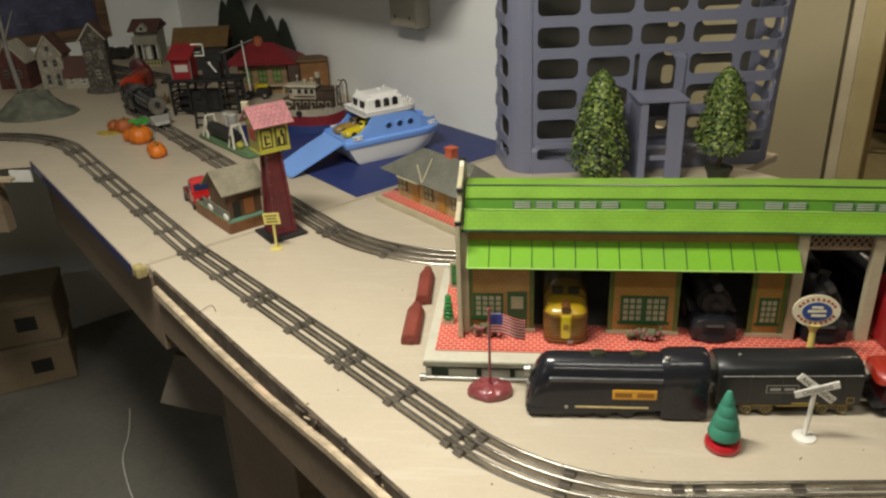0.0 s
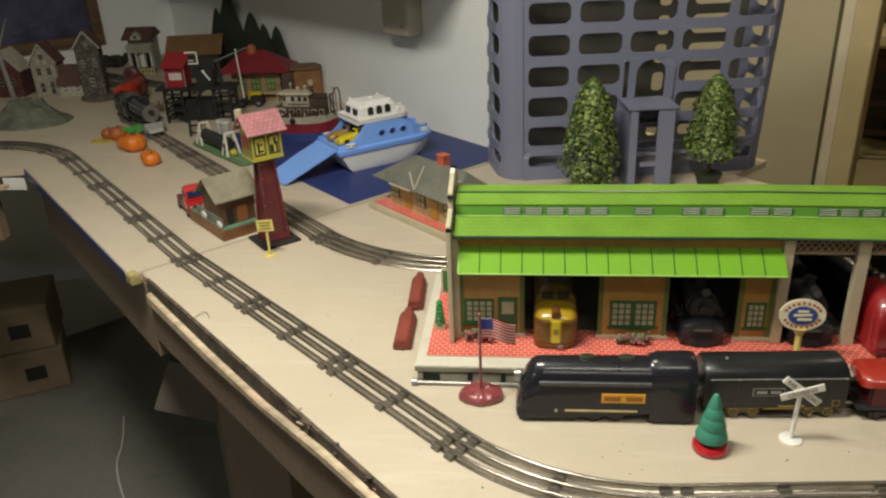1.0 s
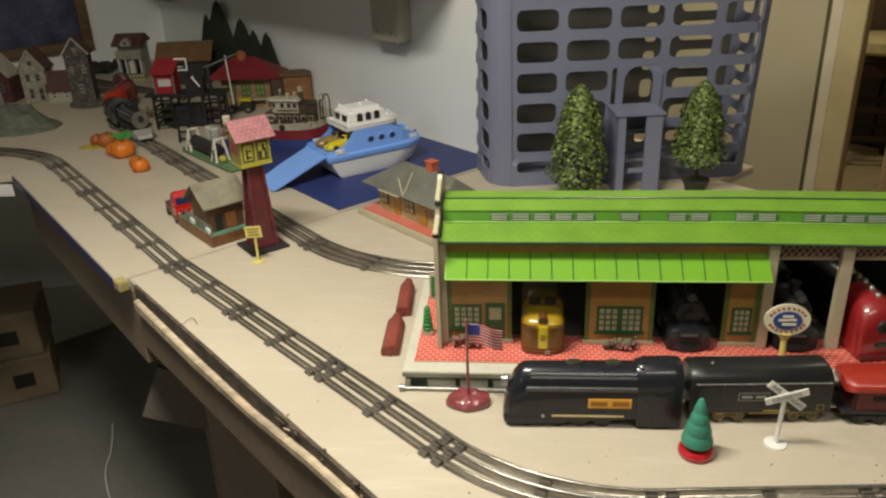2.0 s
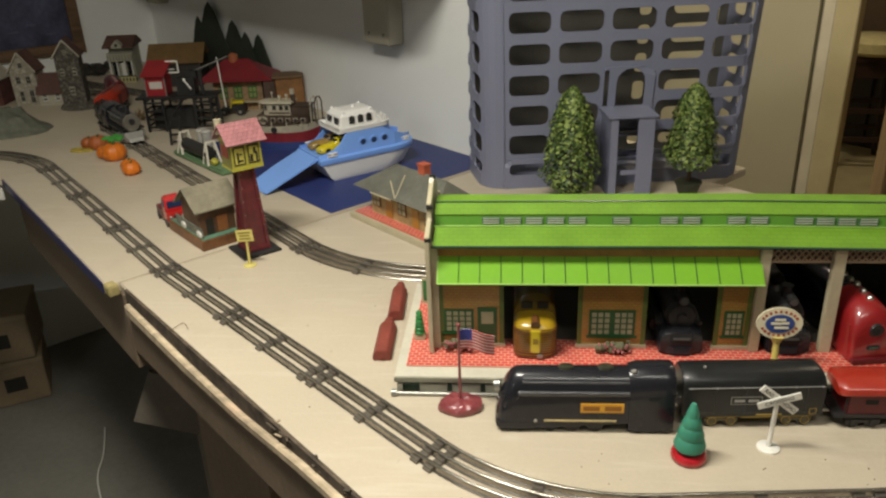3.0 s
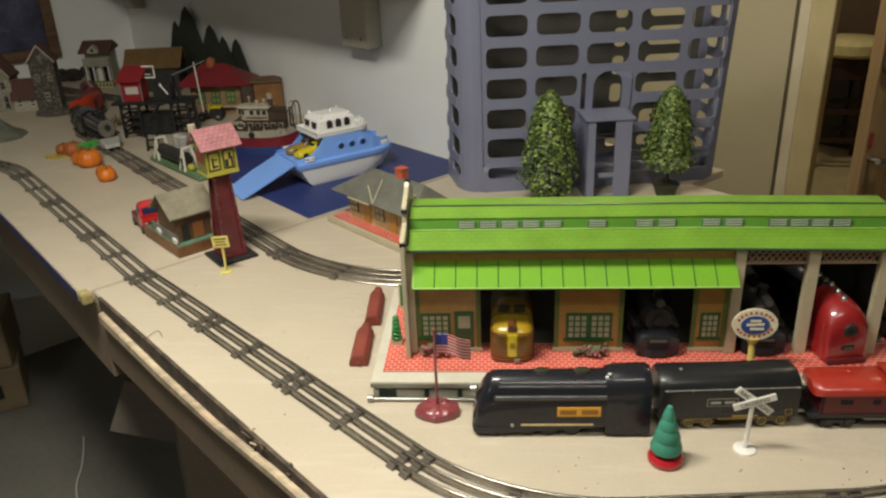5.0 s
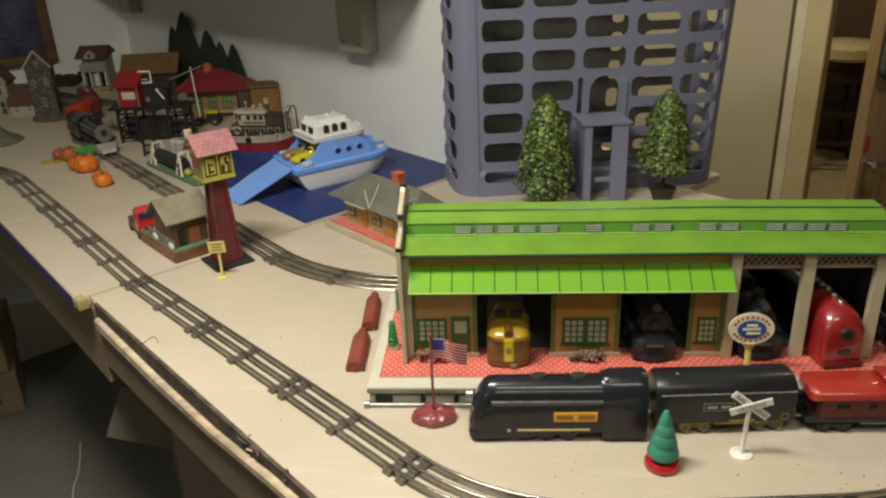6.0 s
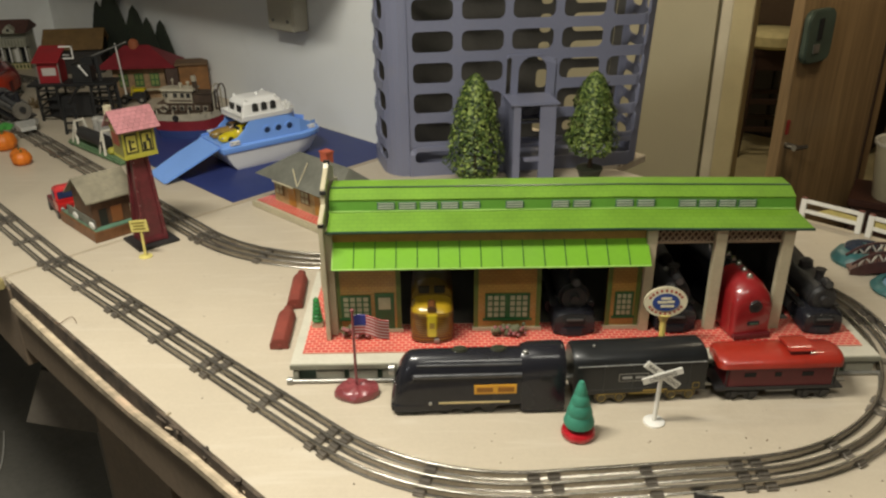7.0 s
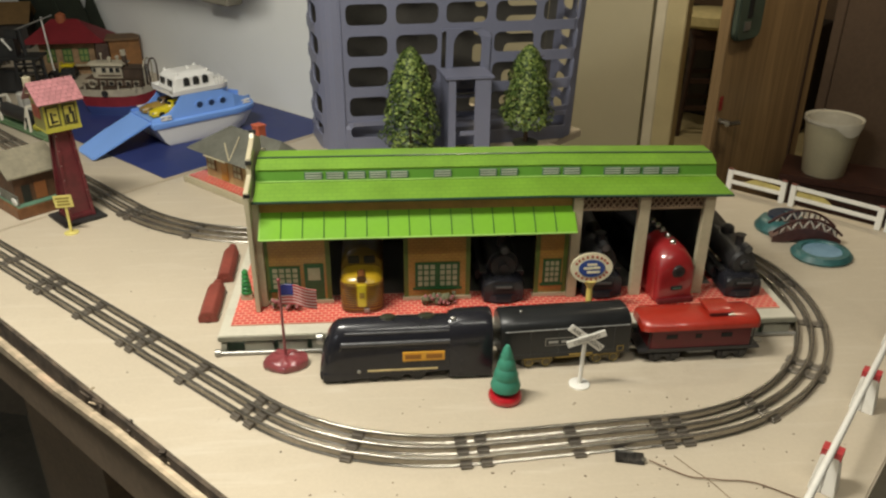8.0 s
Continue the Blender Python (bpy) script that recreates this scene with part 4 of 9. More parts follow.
def caboose(x, y, yaw):
    e = thing("caboose", pose(x, y, 0, 0, 0, yaw), "red tin caboose with overhanging glossy roof and cupola", "toy wagon")
    part("body", multi_box([((0.076, 0, 0.032), (0.128, 0.044, 0.030))]), REDDARK, e, "dark red lithographed body", 0.001)
    bm = B()
    hw = 0.0265
    secs = []
    for px, w, z in ((0.0, 0.018, 0.050), (0.004, 0.024, 0.0515), (0.010, hw, 0.053), (0.142, hw, 0.053), (0.148, 0.024, 0.0515), (0.152, 0.018, 0.050)):
        n = 10
        top = [(px, -w * math.cos(math.pi * k / n), z + 0.0085 * math.sin(math.pi * k / n)) for k in range(n + 1)]
        secs.append([(px, -w, z - 0.005)] + top + [(px, w, z - 0.005)])
    loft(bm, secs)
    part("roof", bm, REDROOF, e, "glossy bright red curved roof", smooth=True)
    part("cupola", multi_box([((0.098, 0, 0.0620), (0.024, 0.030, 0.008))]), REDDARK, e)
    bm = B()
    secs = []
    for px in (0.083, 0.113):
        secs.append([(px, -0.0175, 0.0652)] + [(px, -0.0175 * math.cos(math.pi * k / 8), 0.0664 + 0.0028 * math.sin(math.pi * k / 8)) for k in range(9)] + [(px, 0.0175, 0.0652)])
    loft(bm, secs)
    part("cupola_roof", bm, REDROOF, e, smooth=True)
    for s in (-1, 1):
        for px, w in ((0.038, 0.014), (0.072, 0.008), (0.108, 0.014)):
            part("window", multi_box([((px, s * 0.0221, 0.037), (w, 0.001, 0.006))]), DARK, e, "", )
        part("sill_board", multi_box([((0.076, s * 0.0225, 0.0185), (0.136, 0.002, 0.004))]), DULLBLACK, e)
        for px in (0.010, 0.143):
            bm = B()
            tube(bm, (px, s * 0.021, 0.018), (px, s * 0.021, 0.048), 0.0008, seg=6)
            part("handrail", bm, DULLBLACK, e)
    part("end_platform", multi_box([((0.076, 0, 0.0165), (0.156, 0.046, 0.003))]), DULLBLACK, e, "", 0.0006)
    truck_frame(e, 0.032, DULLBLACK)
    truck_frame(e, 0.120, DULLBLACK)
    bm = B()
    tube(bm, (0.060, -0.0225, 0.014), (0.094, -0.0225, 0.014), 0.0008, seg=6)
    part("step_rail", bm, GREYTIN, e)
    for px in (-0.006, 0.160):
        part("coupler", multi_box([((px, 0, 0.012), (0.015, 0.006, 0.003))]), GREYTIN, e)
    return e


commodore(0.0600, 0.7165, 1.0)
tender(0.295, 0.7320, 3.4)
caboose(0.4555, 0.7350, 1.0)


# ---- small things at the front ----
def lettering(word, size, material, parent):
    """Raised flat letters in the built-in typeface, centred, facing +z."""
    cu = bpy.data.curves.new("lettering", "FONT")
    cu.body, cu.size, cu.extrude = word, size, 0.0002
    cu.align_x, cu.align_y = "CENTER", "CENTER"
    tmp = bpy.data.objects.new("lettering", cu)
    scene.collection.objects.link(tmp)
    bpy.context.view_layer.update()
    me = bpy.data.meshes.new_from_object(tmp.evaluated_get(bpy.context.evaluated_depsgraph_get()))
    bpy.data.objects.remove(tmp)
    me.materials.clear()
    me.materials.append(material)
    ob = new("lettering", me)
    ob.parent = parent
    return ob


def crossing_sign(x, y):
    e = thing("crossing_sign", pose(x, y, 0, 0, 0, 0), "small white toy railway crossing sign", "toy sign")
    bm = B()
    lathe(bm, [(0.0125, 0), (0.0125, 0.0018), (0.0105, 0.0028), (0.002, 0.003)], seg=22)
    part("base", bm, WHITE_PT, e, smooth=True)
    bm = B()
    tube(bm, (0, 0, 0.002), (0.002, 0, 0.070), 0.0028, 0.0024, seg=10)
    part("post", bm, WHITE_PT, e, smooth=True)
    INKC = mat("faded_black_print", (0.12, 0.11, 0.10), 0.6)
    for a, yy, ln, words in ((-38, -0.0032, 0.051, (("RAIL", -0.0145), ("ROAD", 0.0145))), (19, -0.0052, 0.047, (("CROSSING", 0.0),))):
        m = Matrix.Translation((0.002, yy, 0.068)) @ Matrix.Rotation(radians(-a), 4, "Y")
        bm = B()
        grid_box(bm, (0, 0, 0), (ln, 0.002, 0.0092), m=m)
        arm = part("arm", bm, WHITE_PT, e, "", 0.0006)
        for word, dx in words:
            t = lettering(word, 0.0066, INKC, arm)
            t.matrix_basis = m @ pose(dx, -0.00115, 0, 90, 0, 0)


crossing_sign(0.371, 0.674)


def turned_tree(x, y):
    e = thing("wooden_tree", pose(x, y, 0), "turned wooden toy tree, green, on a red base", "toy tree")
    bm = B()
    lathe(bm, [(0.0195, 0), (0.0218, 0.003), (0.0218, 0.008), (0.0195, 0.0112), (0.012, 0.0122), (0.004, 0.0122)], seg=28)
    part("base", bm, mat("red_turned_wood", (0.42, 0.012, 0.02), 0.28, 0, 0.15, 30, coat=0.5), e, "glossy red round base", smooth=True)
    bm = B()
    tube(bm, (0, 0, 0.012), (0, 0, 0.019), 0.0035, seg=10)
    part("trunk", bm, mat("pale_wood", (0.55, 0.42, 0.26), 0.6), e, "bare pale peg")
    bm = B()
    lathe(bm, [(0.006, 0.0165), (0.0185, 0.018), (0.0195, 0.022), (0.0165, 0.032), (0.0152, 0.034), (0.0162, 0.037), (0.0128, 0.048), (0.0116, 0.0495), (0.0122, 0.052), (0.0088, 0.062), (0.0078, 0.0635), (0.0082, 0.066), (0.0045, 0.078), (0.0028, 0.0815), (0.001, 0.082)], seg=28)
    part("crown", bm, mat("green_turned_wood", (0.042, 0.235, 0.155), 0.6, 0, 0.12, 30, 0.15, 90), e, "ridged green cone", smooth=True)
    e.matrix_world = e.matrix_world @ Matrix.Diagonal((0.90, 0.90, 0.90, 1))


turned_tree(0.278, 0.653)


def flag_stand(x, y):
    e = thing("toy_flag", pose(x, y, 0), "striped flag on a maroon pole and lumpy base", "toy flag")
    MAROON = mat("maroon_paint", (0.23, 0.05, 0.055), 0.32, 0, 0.2, 40, 0.3, 120, coat=0.4)
    bm = B()
    lathe(bm, [(0.0260, 0), (0.0280, 0.004), (0.0268, 0.009), (0.022, 0.0125), (0.015, 0.0135), (0.009, 0.0145), (0.003, 0.0150)], (0, 0, 0), 44, 1.0, 0.72)
    for v in bm.verts:
        v.co += Vector((noise.noise(v.co * 90), noise.noise(v.co * 90 + Vector((7, 0, 0))), 0)) * 0.0022
        v.co.z = max(0, v.co.z + noise.noise(v.co * 130) * 0.0046 * (1 if v.co.z > 0.003 else 0))
    part("base", bm, MAROON, e, smooth=True)
    bm = B()
    tube(bm, (0, 0, 0.008), (0, 0, 0.118), 0.0019, 0.0016, seg=8)
    ball(bm, (0, 0, 0.1195), 0.0026, 8, 6)
    part("pole", bm, MAROON, e, smooth=True)
    RS, WS, BL = mat("flag_red", (0.40, 0.05, 0.05), 0.7), mat("flag_white", (0.72, 0.66, 0.62), 0.7), mat("flag_blue", (0.03, 0.035, 0.20), 0.7)
    n, w, h = 14, 0.041, 0.0265
    wave = lambda u: (0.0018 + u * w, 0.003 * math.sin(u * 7.5), 0.1135 - 0.0095 * u * u - 0.001 * math.sin(u * 9))
    cloth = part("cloth", (lambda b: (loft(b, [[(x_, y_ - 0.0003, z_), (x_, y_ - 0.0003, z_ - h), (x_, y_ + 0.0003, z_ - h), (x_, y_ + 0.0003, z_)] for x_, y_, z_ in (wave(k / n) for k in range(n + 1))]), b)[1])(B()), WS, e)
    for st in range(0, 13, 2):
        bm = B()
        z0, z1 = st * h / 13, (st + 1) * h / 13
        u0 = 0.34 if st < 7 else 0.0
        loft(bm, [[(x_, y_ - 0.0007, z_ - z0), (x_, y_ - 0.0007, z_ - z1), (x_, y_ + 0.0007, z_ - z1), (x_, y_ + 0.0007, z_ - z0)] for x_, y_, z_ in (wave(u0 + (1 - u0) * k / 10) for k in range(11))])
        part("stripe", bm, RS, cloth)
    bm = B()
    loft(bm, [[(x_, y_ - 0.0009, z_), (x_, y_ - 0.0009, z_ - h * 0.54), (x_, y_ + 0.0009, z_ - h * 0.54), (x_, y_ + 0.0009, z_)] for x_, y_, z_ in (wave(0.34 * k / 6) for k in range(7))])
    part("canton", bm, BL, cloth, "dark blue corner of the flag")


flag_stand(0.017, 0.7385)


def oval_sign(x, y, z):
    e = thing("oval_sign", pose(x, y, z, -6, 0, 0), "cream oval toy roadside sign with a blue centre", "toy sign")
    IV = mat("ivory_plastic", (0.66, 0.60, 0.42), 0.4, 0, 0.06, 40)
    YP = mat("pale_yellow_plastic", (0.55, 0.45, 0.12), 0.4, 0, 0.08, 40)
    bm = B()
    tube(bm, (0, 0, 0.0), (0, 0, 0.040), 0.0044, 0.0038, seg=10)
    lathe(bm, [(0.013, 0), (0.013, 0.003), (0.004, 0.004)], seg=18)
    tube(bm, (0, 0, 0.034), (0, 0, 0.044), 0.0042, 0.0095, seg=10)
    part("post", bm, YP, e, "pale yellow post", smooth=True)
    cz = 0.0625

    def disc(name, rx, rz, y0, y1, material, parent, label=""):
        b = B()
        bmesh.ops.create_cone(b, cap_ends=True, segments=36, radius1=1, radius2=1, depth=1, matrix=Matrix.LocRotScale((0, (y0 + y1) / 2, cz), Euler((radians(90), 0, 0)), None) @ Matrix.Diagonal((rx, rz, abs(y1 - y0), 1)))
        return part(name, b, material, parent, label)

    pl = disc("plate", 0.0278, 0.0208, -0.0048, -0.0018, IV, e)
    disc("ring", 0.0180, 0.0126, -0.0056, -0.0046, mat("grey_ring", (0.40, 0.38, 0.30), 0.5), pl)
    disc("oval", 0.0172, 0.0118, -0.0062, -0.0054, mat("sign_blue", (0.03, 0.06, 0.22), 0.4, 0, 0.1, 50), pl, "dark blue oval field")
    bm = B()
    for k, (dx, dz, w) in enumerate(((0.0, 0.0055, 0.013), (-0.005, 0.0005, 0.012), (0.006, 0.001, 0.009), (0.002, -0.005, 0.017))):
        grid_box(bm, (dx, -0.0065, cz + dz), (w, 0.0008, 0.0030), 0)
    part("print", bm, IV, pl)
    bm = B()
    for k in range(22):
        a = 2 * math.pi * (k + 0.5) / 22
        if abs(math.sin(a)) > 0.25:
            m = Matrix.Translation((0.0222 * math.cos(a), -0.0050, cz + 0.0158 * math.sin(a))) @ Matrix.Rotation(-(a - math.pi / 2), 4, "Y")
            grid_box(bm, (0, 0, 0), (0.0028, 0.0008, 0.0032), m=m)
    part("rim_print", bm, mat("brick_red_print", (0.35, 0.06, 0.04), 0.5), pl)


oval_sign(0.410, 0.800, 0.027)


def rail_stop(x, y, yaw, length, w):
    e = thing("wooden_block", pose(x, y, 0, 0, 0, yaw), "brick-red wooden block with a narrowed end lying on the table", "toy block")
    RB = mat("brick_red_wood", (0.21, 0.045, 0.03), 0.55, 0, 0.15, 30, 0.2, 90)
    bm = B()
    h = 0.016
    secs = []
    for py, sw, sh in ((0, 1, 1), (length * 0.80, 1, 1), (length * 0.88, 0.62, 0.85), (length, 0.58, 0.8)):
        hw = w / 2 * sw
        secs.append([(-hw, py, 0), (-hw, py, h * 0.55 * sh), (-hw * 0.55, py, h * sh), (hw * 0.55, py, h * sh), (hw, py, h * 0.55 * sh), (hw, py, 0)])
    loft(bm, secs)
    part("body", bm, RB, e, "", 0.001)
    part("peg", multi_box([((0, -0.0008, h * 0.36), (0.006, 0.003, 0.006))]), RB, e, "", 0.0008)


rail_stop(-0.099, 0.845, 2, 0.103, 0.0255)
rail_stop(-0.0955, 0.958, 3, 0.108, 0.0235)


# ---- plastic tower and its trees ----
def plastic_tower():
    e = thing("tower_block", pose(0.288, 1.572, 0, 0, 0, 7.5), "slate blue plastic basket stood on end as a tower block", "toy tower")
    W, D, R, ztop = 0.574, 0.19, 0.050, 0.62
    flat, side, arc = W - 2 * R, D - 2 * R, R * math.pi / 2

    def place(u, z, off=0.0):
        """u runs round the plan from the left end of the front face."""
        k = 1 + 0.05 * z
        lean = 0.055 * z
        per = 2 * (flat + side) + 4 * arc
        u = u % per
        x0, y0 = -W / 2 + R, 0.0
        spans = (("l", flat), ("a", arc), ("l", side), ("a", arc), ("l", flat), ("a", arc), ("l", side), ("a", arc))
        p, h = Vector((x0, y0)), 0.0
        for kind, ln in spans:
            if u <= ln:
                if kind == "l":
                    p = p + Vector((math.cos(h), math.sin(h))) * u
                else:
                    a = u / R
                    p = p + Vector((R * (math.sin(h + a) - math.sin(h)), -R * (math.cos(h + a) - math.cos(h))))
                    h += a
                break
            u -= ln
            if kind == "l":
                p = p + Vector((math.cos(h), math.sin(h))) * ln
            else:
                p = p + Vector((R * (math.sin(h + math.pi / 2) - math.sin(h)), -R * (math.cos(h + math.pi / 2) - math.cos(h))))
                h += math.pi / 2
        c = Vector((0, D / 2))
        q = c + (p - c) * k
        v = min(1.0, max(0.0, q.x / W + 0.5))
        corner = 0.014 * max(0.0, 1 - v / 0.16) - max(0.0, 0.024 - 0.030 * z) * max(0.0, 1 - v / 0.10) * max(0.0, min(1.0, q.y / D)) + max(0.0, 0.011 - 0.03 * z) * max(0.0, (v - 0.9) / 0.1)
        return Vector((q.x + corner + lean * v, q.y, z))

    rows = [(0.030, 0.055)] + [(0.0745 + 0.0632 * k, 0.1165 + 0.0632 * k) for k in range(8)]
    zb = [0.0] + [(a[1] + b[0]) / 2 for a, b in zip(rows, rows[1:])] + [ztop]

    def face(name, u0, u1, holes, special=()):
        """One face: between u0 and u1, a hole (ua, ub) in every row; special: (ua, ub, za, zb, arched) in place of the rows they cover."""
        bm = B()

        def solid(ua, ub, za, zb_):
            n = max(1, int((ub - ua) / 0.012)) if ub - ua > 0.0001 else 0
            for k in range(n):
                a, b = ua + (ub - ua) * k / n, ua + (ub - ua) * (k + 1) / n
                bm.faces.new([bm.verts.new(place(a, za)), bm.verts.new(place(b, za)), bm.verts.new(place(b, zb_)), bm.verts.new(place(a, zb_))])

        def cell(ua, ub, za, zb_, ha, hb, hz0, hz1, arched=False):
            rad = min(0.013, (hb - ha) * 0.35, (hz1 - hz0) * 0.42)
            inner = []
            q = 4
            corners = [(hb - rad, hz1 - rad, 0), (ha + rad, hz1 - rad, 90), (ha + rad, hz0 + rad, 180), (hb - rad, hz0 + rad, 270)]
            if arched:
                rr = (hb - ha) / 2
                corners = [(hb - rr, hz1 - rr, 0), (ha + rr, hz1 - rr, 90), (ha + 0.003, hz0 + 0.003, 180), (hb - 0.003, hz0 + 0.003, 270)]
            for i, (cx, cz, a0) in enumerate(corners):
                r_ = rad if not arched else ((hb - ha) / 2 if i < 2 else 0.003)
                for k in range(q + 1):
                    a = radians(a0 + 90 * k / q)
                    inner.append((cx + r_ * math.cos(a), cz + r_ * math.sin(a)))
            outer = []
            oc = [(ub, zb_), (ua, zb_), (ua, za), (ub, za)]
            for i in range(4):
                for k in range(q + 1):
                    iu, iz = inner[i * (q + 1) + k]
                    t = k / q
                    if i == 0:
                        outer.append((ub, iz) if t < 0.5 else ((iu, zb_) if t > 0.5 else oc[0]))
                    elif i == 1:
                        outer.append((iu, zb_) if t < 0.5 else ((ua, iz) if t > 0.5 else oc[1]))
                    elif i == 2:
                        outer.append((ua, iz) if t < 0.5 else ((iu, za) if t > 0.5 else oc[2]))
                    else:
                        outer.append((iu, za) if t < 0.5 else ((ub, iz) if t > 0.5 else oc[3]))
            vi = [bm.verts.new(place(*p)) for p in inner]
            vo = [bm.verts.new(place(*p)) for p in outer]
            n = len(vi)
            for k in range(n):
                bm.faces.new((vo[k], vo[(k + 1) % n], vi[(k + 1) % n], vi[k]))

        edges = sorted(holes)
        cuts = [u0] + [(a[1] + b[0]) / 2 for a, b in zip(edges, edges[1:])] + [u1]
        for i, (ha, hb) in enumerate(edges):
            ca = cuts[i] if i else max(u0, ha - 0.012)
            cb = cuts[i + 1] if i < len(edges) - 1 else min(u1, hb + 0.012)
            for j, (hz0, hz1) in enumerate(rows):
                sp = [s for s in special if s[0] == i and s[1] <= j <= s[2]]
                if not sp:
                    cell(ca, cb, zb[j], zb[j + 1], ha, hb, hz0, hz1)
                elif j == sp[0][1]:
                    s = sp[0]
                    m1 = ha + 0.004
                    cell(ca, m1, zb[j], zb[s[2] + 1], m1 - 0.012, m1 - 0.003, s[3], s[4] - 0.002)
                    cell(m1, cb, zb[j], zb[s[2] + 1], ha + 0.016, hb - 0.010, s[3], s[4], True)
        solid(u0, max(u0, edges[0][0] - 0.012), 0, ztop)
        solid(min(u1, edges[-1][1] + 0.012), u1, 0, ztop)
        bmesh.ops.remove_doubles(bm, verts=bm.verts, dist=0.0004)
        ob = part(name, bm, GREY_PL, e)
        sol = ob.modifiers.new("thickness", "SOLIDIFY")
        sol.thickness, sol.offset = 0.0045, -1
        bv = ob.modifiers.new("soft", "BEVEL")
        bv.width, bv.segments, bv.limit_method, bv.angle_limit = 0.0010, 1, "ANGLE", radians(50)
        return ob

    x2u = lambda x: x + W / 2 - R
    cols = [(x2u(c) - 0.0425, x2u(c) + 0.0425) for c in (-0.1765, -0.0745, 0.0265, 0.1280, 0.2280)]
    face("front_face", 0.0, flat + arc * 0.3, [c for c in cols[:4]] + [(cols[4][0], cols[4][1] - 0.004)], [(2, 2, 3, 0.150, 0.2500)])
    s0 = flat + arc * 0.3
    s1 = flat + arc + side + arc * 0.5
    n, w = 2, 0.076
    face("side_face", s0, s1, [(s0 + 0.035 + k * w, s0 + 0.035 + k * w + w - 0.022) for k in range(n)])
    b1 = s1 + flat + arc
    w = (b1 - s1 - 0.04) / 5
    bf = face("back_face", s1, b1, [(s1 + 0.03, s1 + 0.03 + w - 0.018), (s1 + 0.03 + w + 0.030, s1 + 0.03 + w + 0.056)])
    # Dark brown stands for the dim view through the front holes.
    bf.data.materials[0] = mat("dim_inside_brown", (0.085, 0.078, 0.066), 0.6, 0, 0.1, 8)
    per = 2 * (flat + side) + 4 * arc
    face("side_face", b1, per, [(per - 0.196, per - 0.135), (per - 0.115, per - 0.054)])
    # Unseen slab, added to keep lamp light out of the tower.
    part("top", multi_box([((0.010, D / 2, ztop - 0.004), (W * 1.02, D * 0.98, 0.006))]), GREY_PL, e)
    part("floor_slit", multi_box([((-0.224, -0.0008, 0.034), (0.003, 0.001, 0.022))]), DARK, e)
    bm = B()
    loft(bm, [[place(per * k / 80, 0.0) for k in range(80)], [place(per * k / 80, 0.004) for k in range(80)]])
    part("bottom", bm, GREY_PL, e)
    # porch
    px, w, d, h = 0.024, 0.090, 0.086, 0.1665
    bm = B()
    grid_box(bm, (px, -d / 2, h + 0.0025), (w + 0.012, d + 0.006, 0.005))
    part("porch_roof", bm, GREY_PL, e, "flat porch roof", 0.001)
    bm = B()
    for s in (-1, 1):
        pw = 0.016 if s < 0 else 0.034
        grid_box(bm, (px + s * (w / 2 - pw / 2), -d + 0.003, h / 2), (pw, 0.005, h))
        grid_box(bm, (px + s * (w / 2 - 0.002), -d / 2, h / 2), (0.004, d - 0.004, h))
    grid_box(bm, (px, -d + 0.003, 0.052), (w - 0.05, 0.004, 0.010))
    grid_box(bm, (px, -d + 0.003, 0.004), (w - 0.05, 0.004, 0.008))
    part("porch_frame", bm, GREY_PL, e, "open porch frame with cross bars", 0.0008)
    for z in (0.062, 0.112):
        part("porch_step", multi_box([((px, -0.012, z), (w - 0.02, 0.003, 0.006))]), GREY_PL, e)
    for dx, z, sx, sz in ((0.052, 0.205, 0.0075, 0.011), (0.060, 0.240, 0.006, 0.003)):
        part("latch_hole", multi_box([((px + dx, -0.0012, z), (sx, 0.002, sz))]), DARK, e)


plastic_tower()


def leaf_mat():
    m = bpy.data.materials.new("waxy_box_leaves")
    m.use_nodes = True
    nt = m.node_tree
    b = nt.nodes["Principled BSDF"]
    ge, cr = nt.nodes.new("ShaderNodeNewGeometry"), nt.nodes.new("ShaderNodeValToRGB")
    nt.links.new(ge.outputs["Random Per Island"], cr.inputs["Fac"])
    el = cr.color_ramp.elements
    el[0].color, el[1].color = (0.016, 0.036, 0.010, 1), (0.32, 0.40, 0.10, 1)
    mid = el.new(0.55)
    mid.color = (0.082, 0.132, 0.028, 1)
    nt.links.new(cr.outputs[0], b.inputs["Base Color"])
    b.inputs["Roughness"].default_value = 0.5
    b.inputs["Specular IOR Level"].default_value = 0.35
    return m


LEAF = leaf_mat()


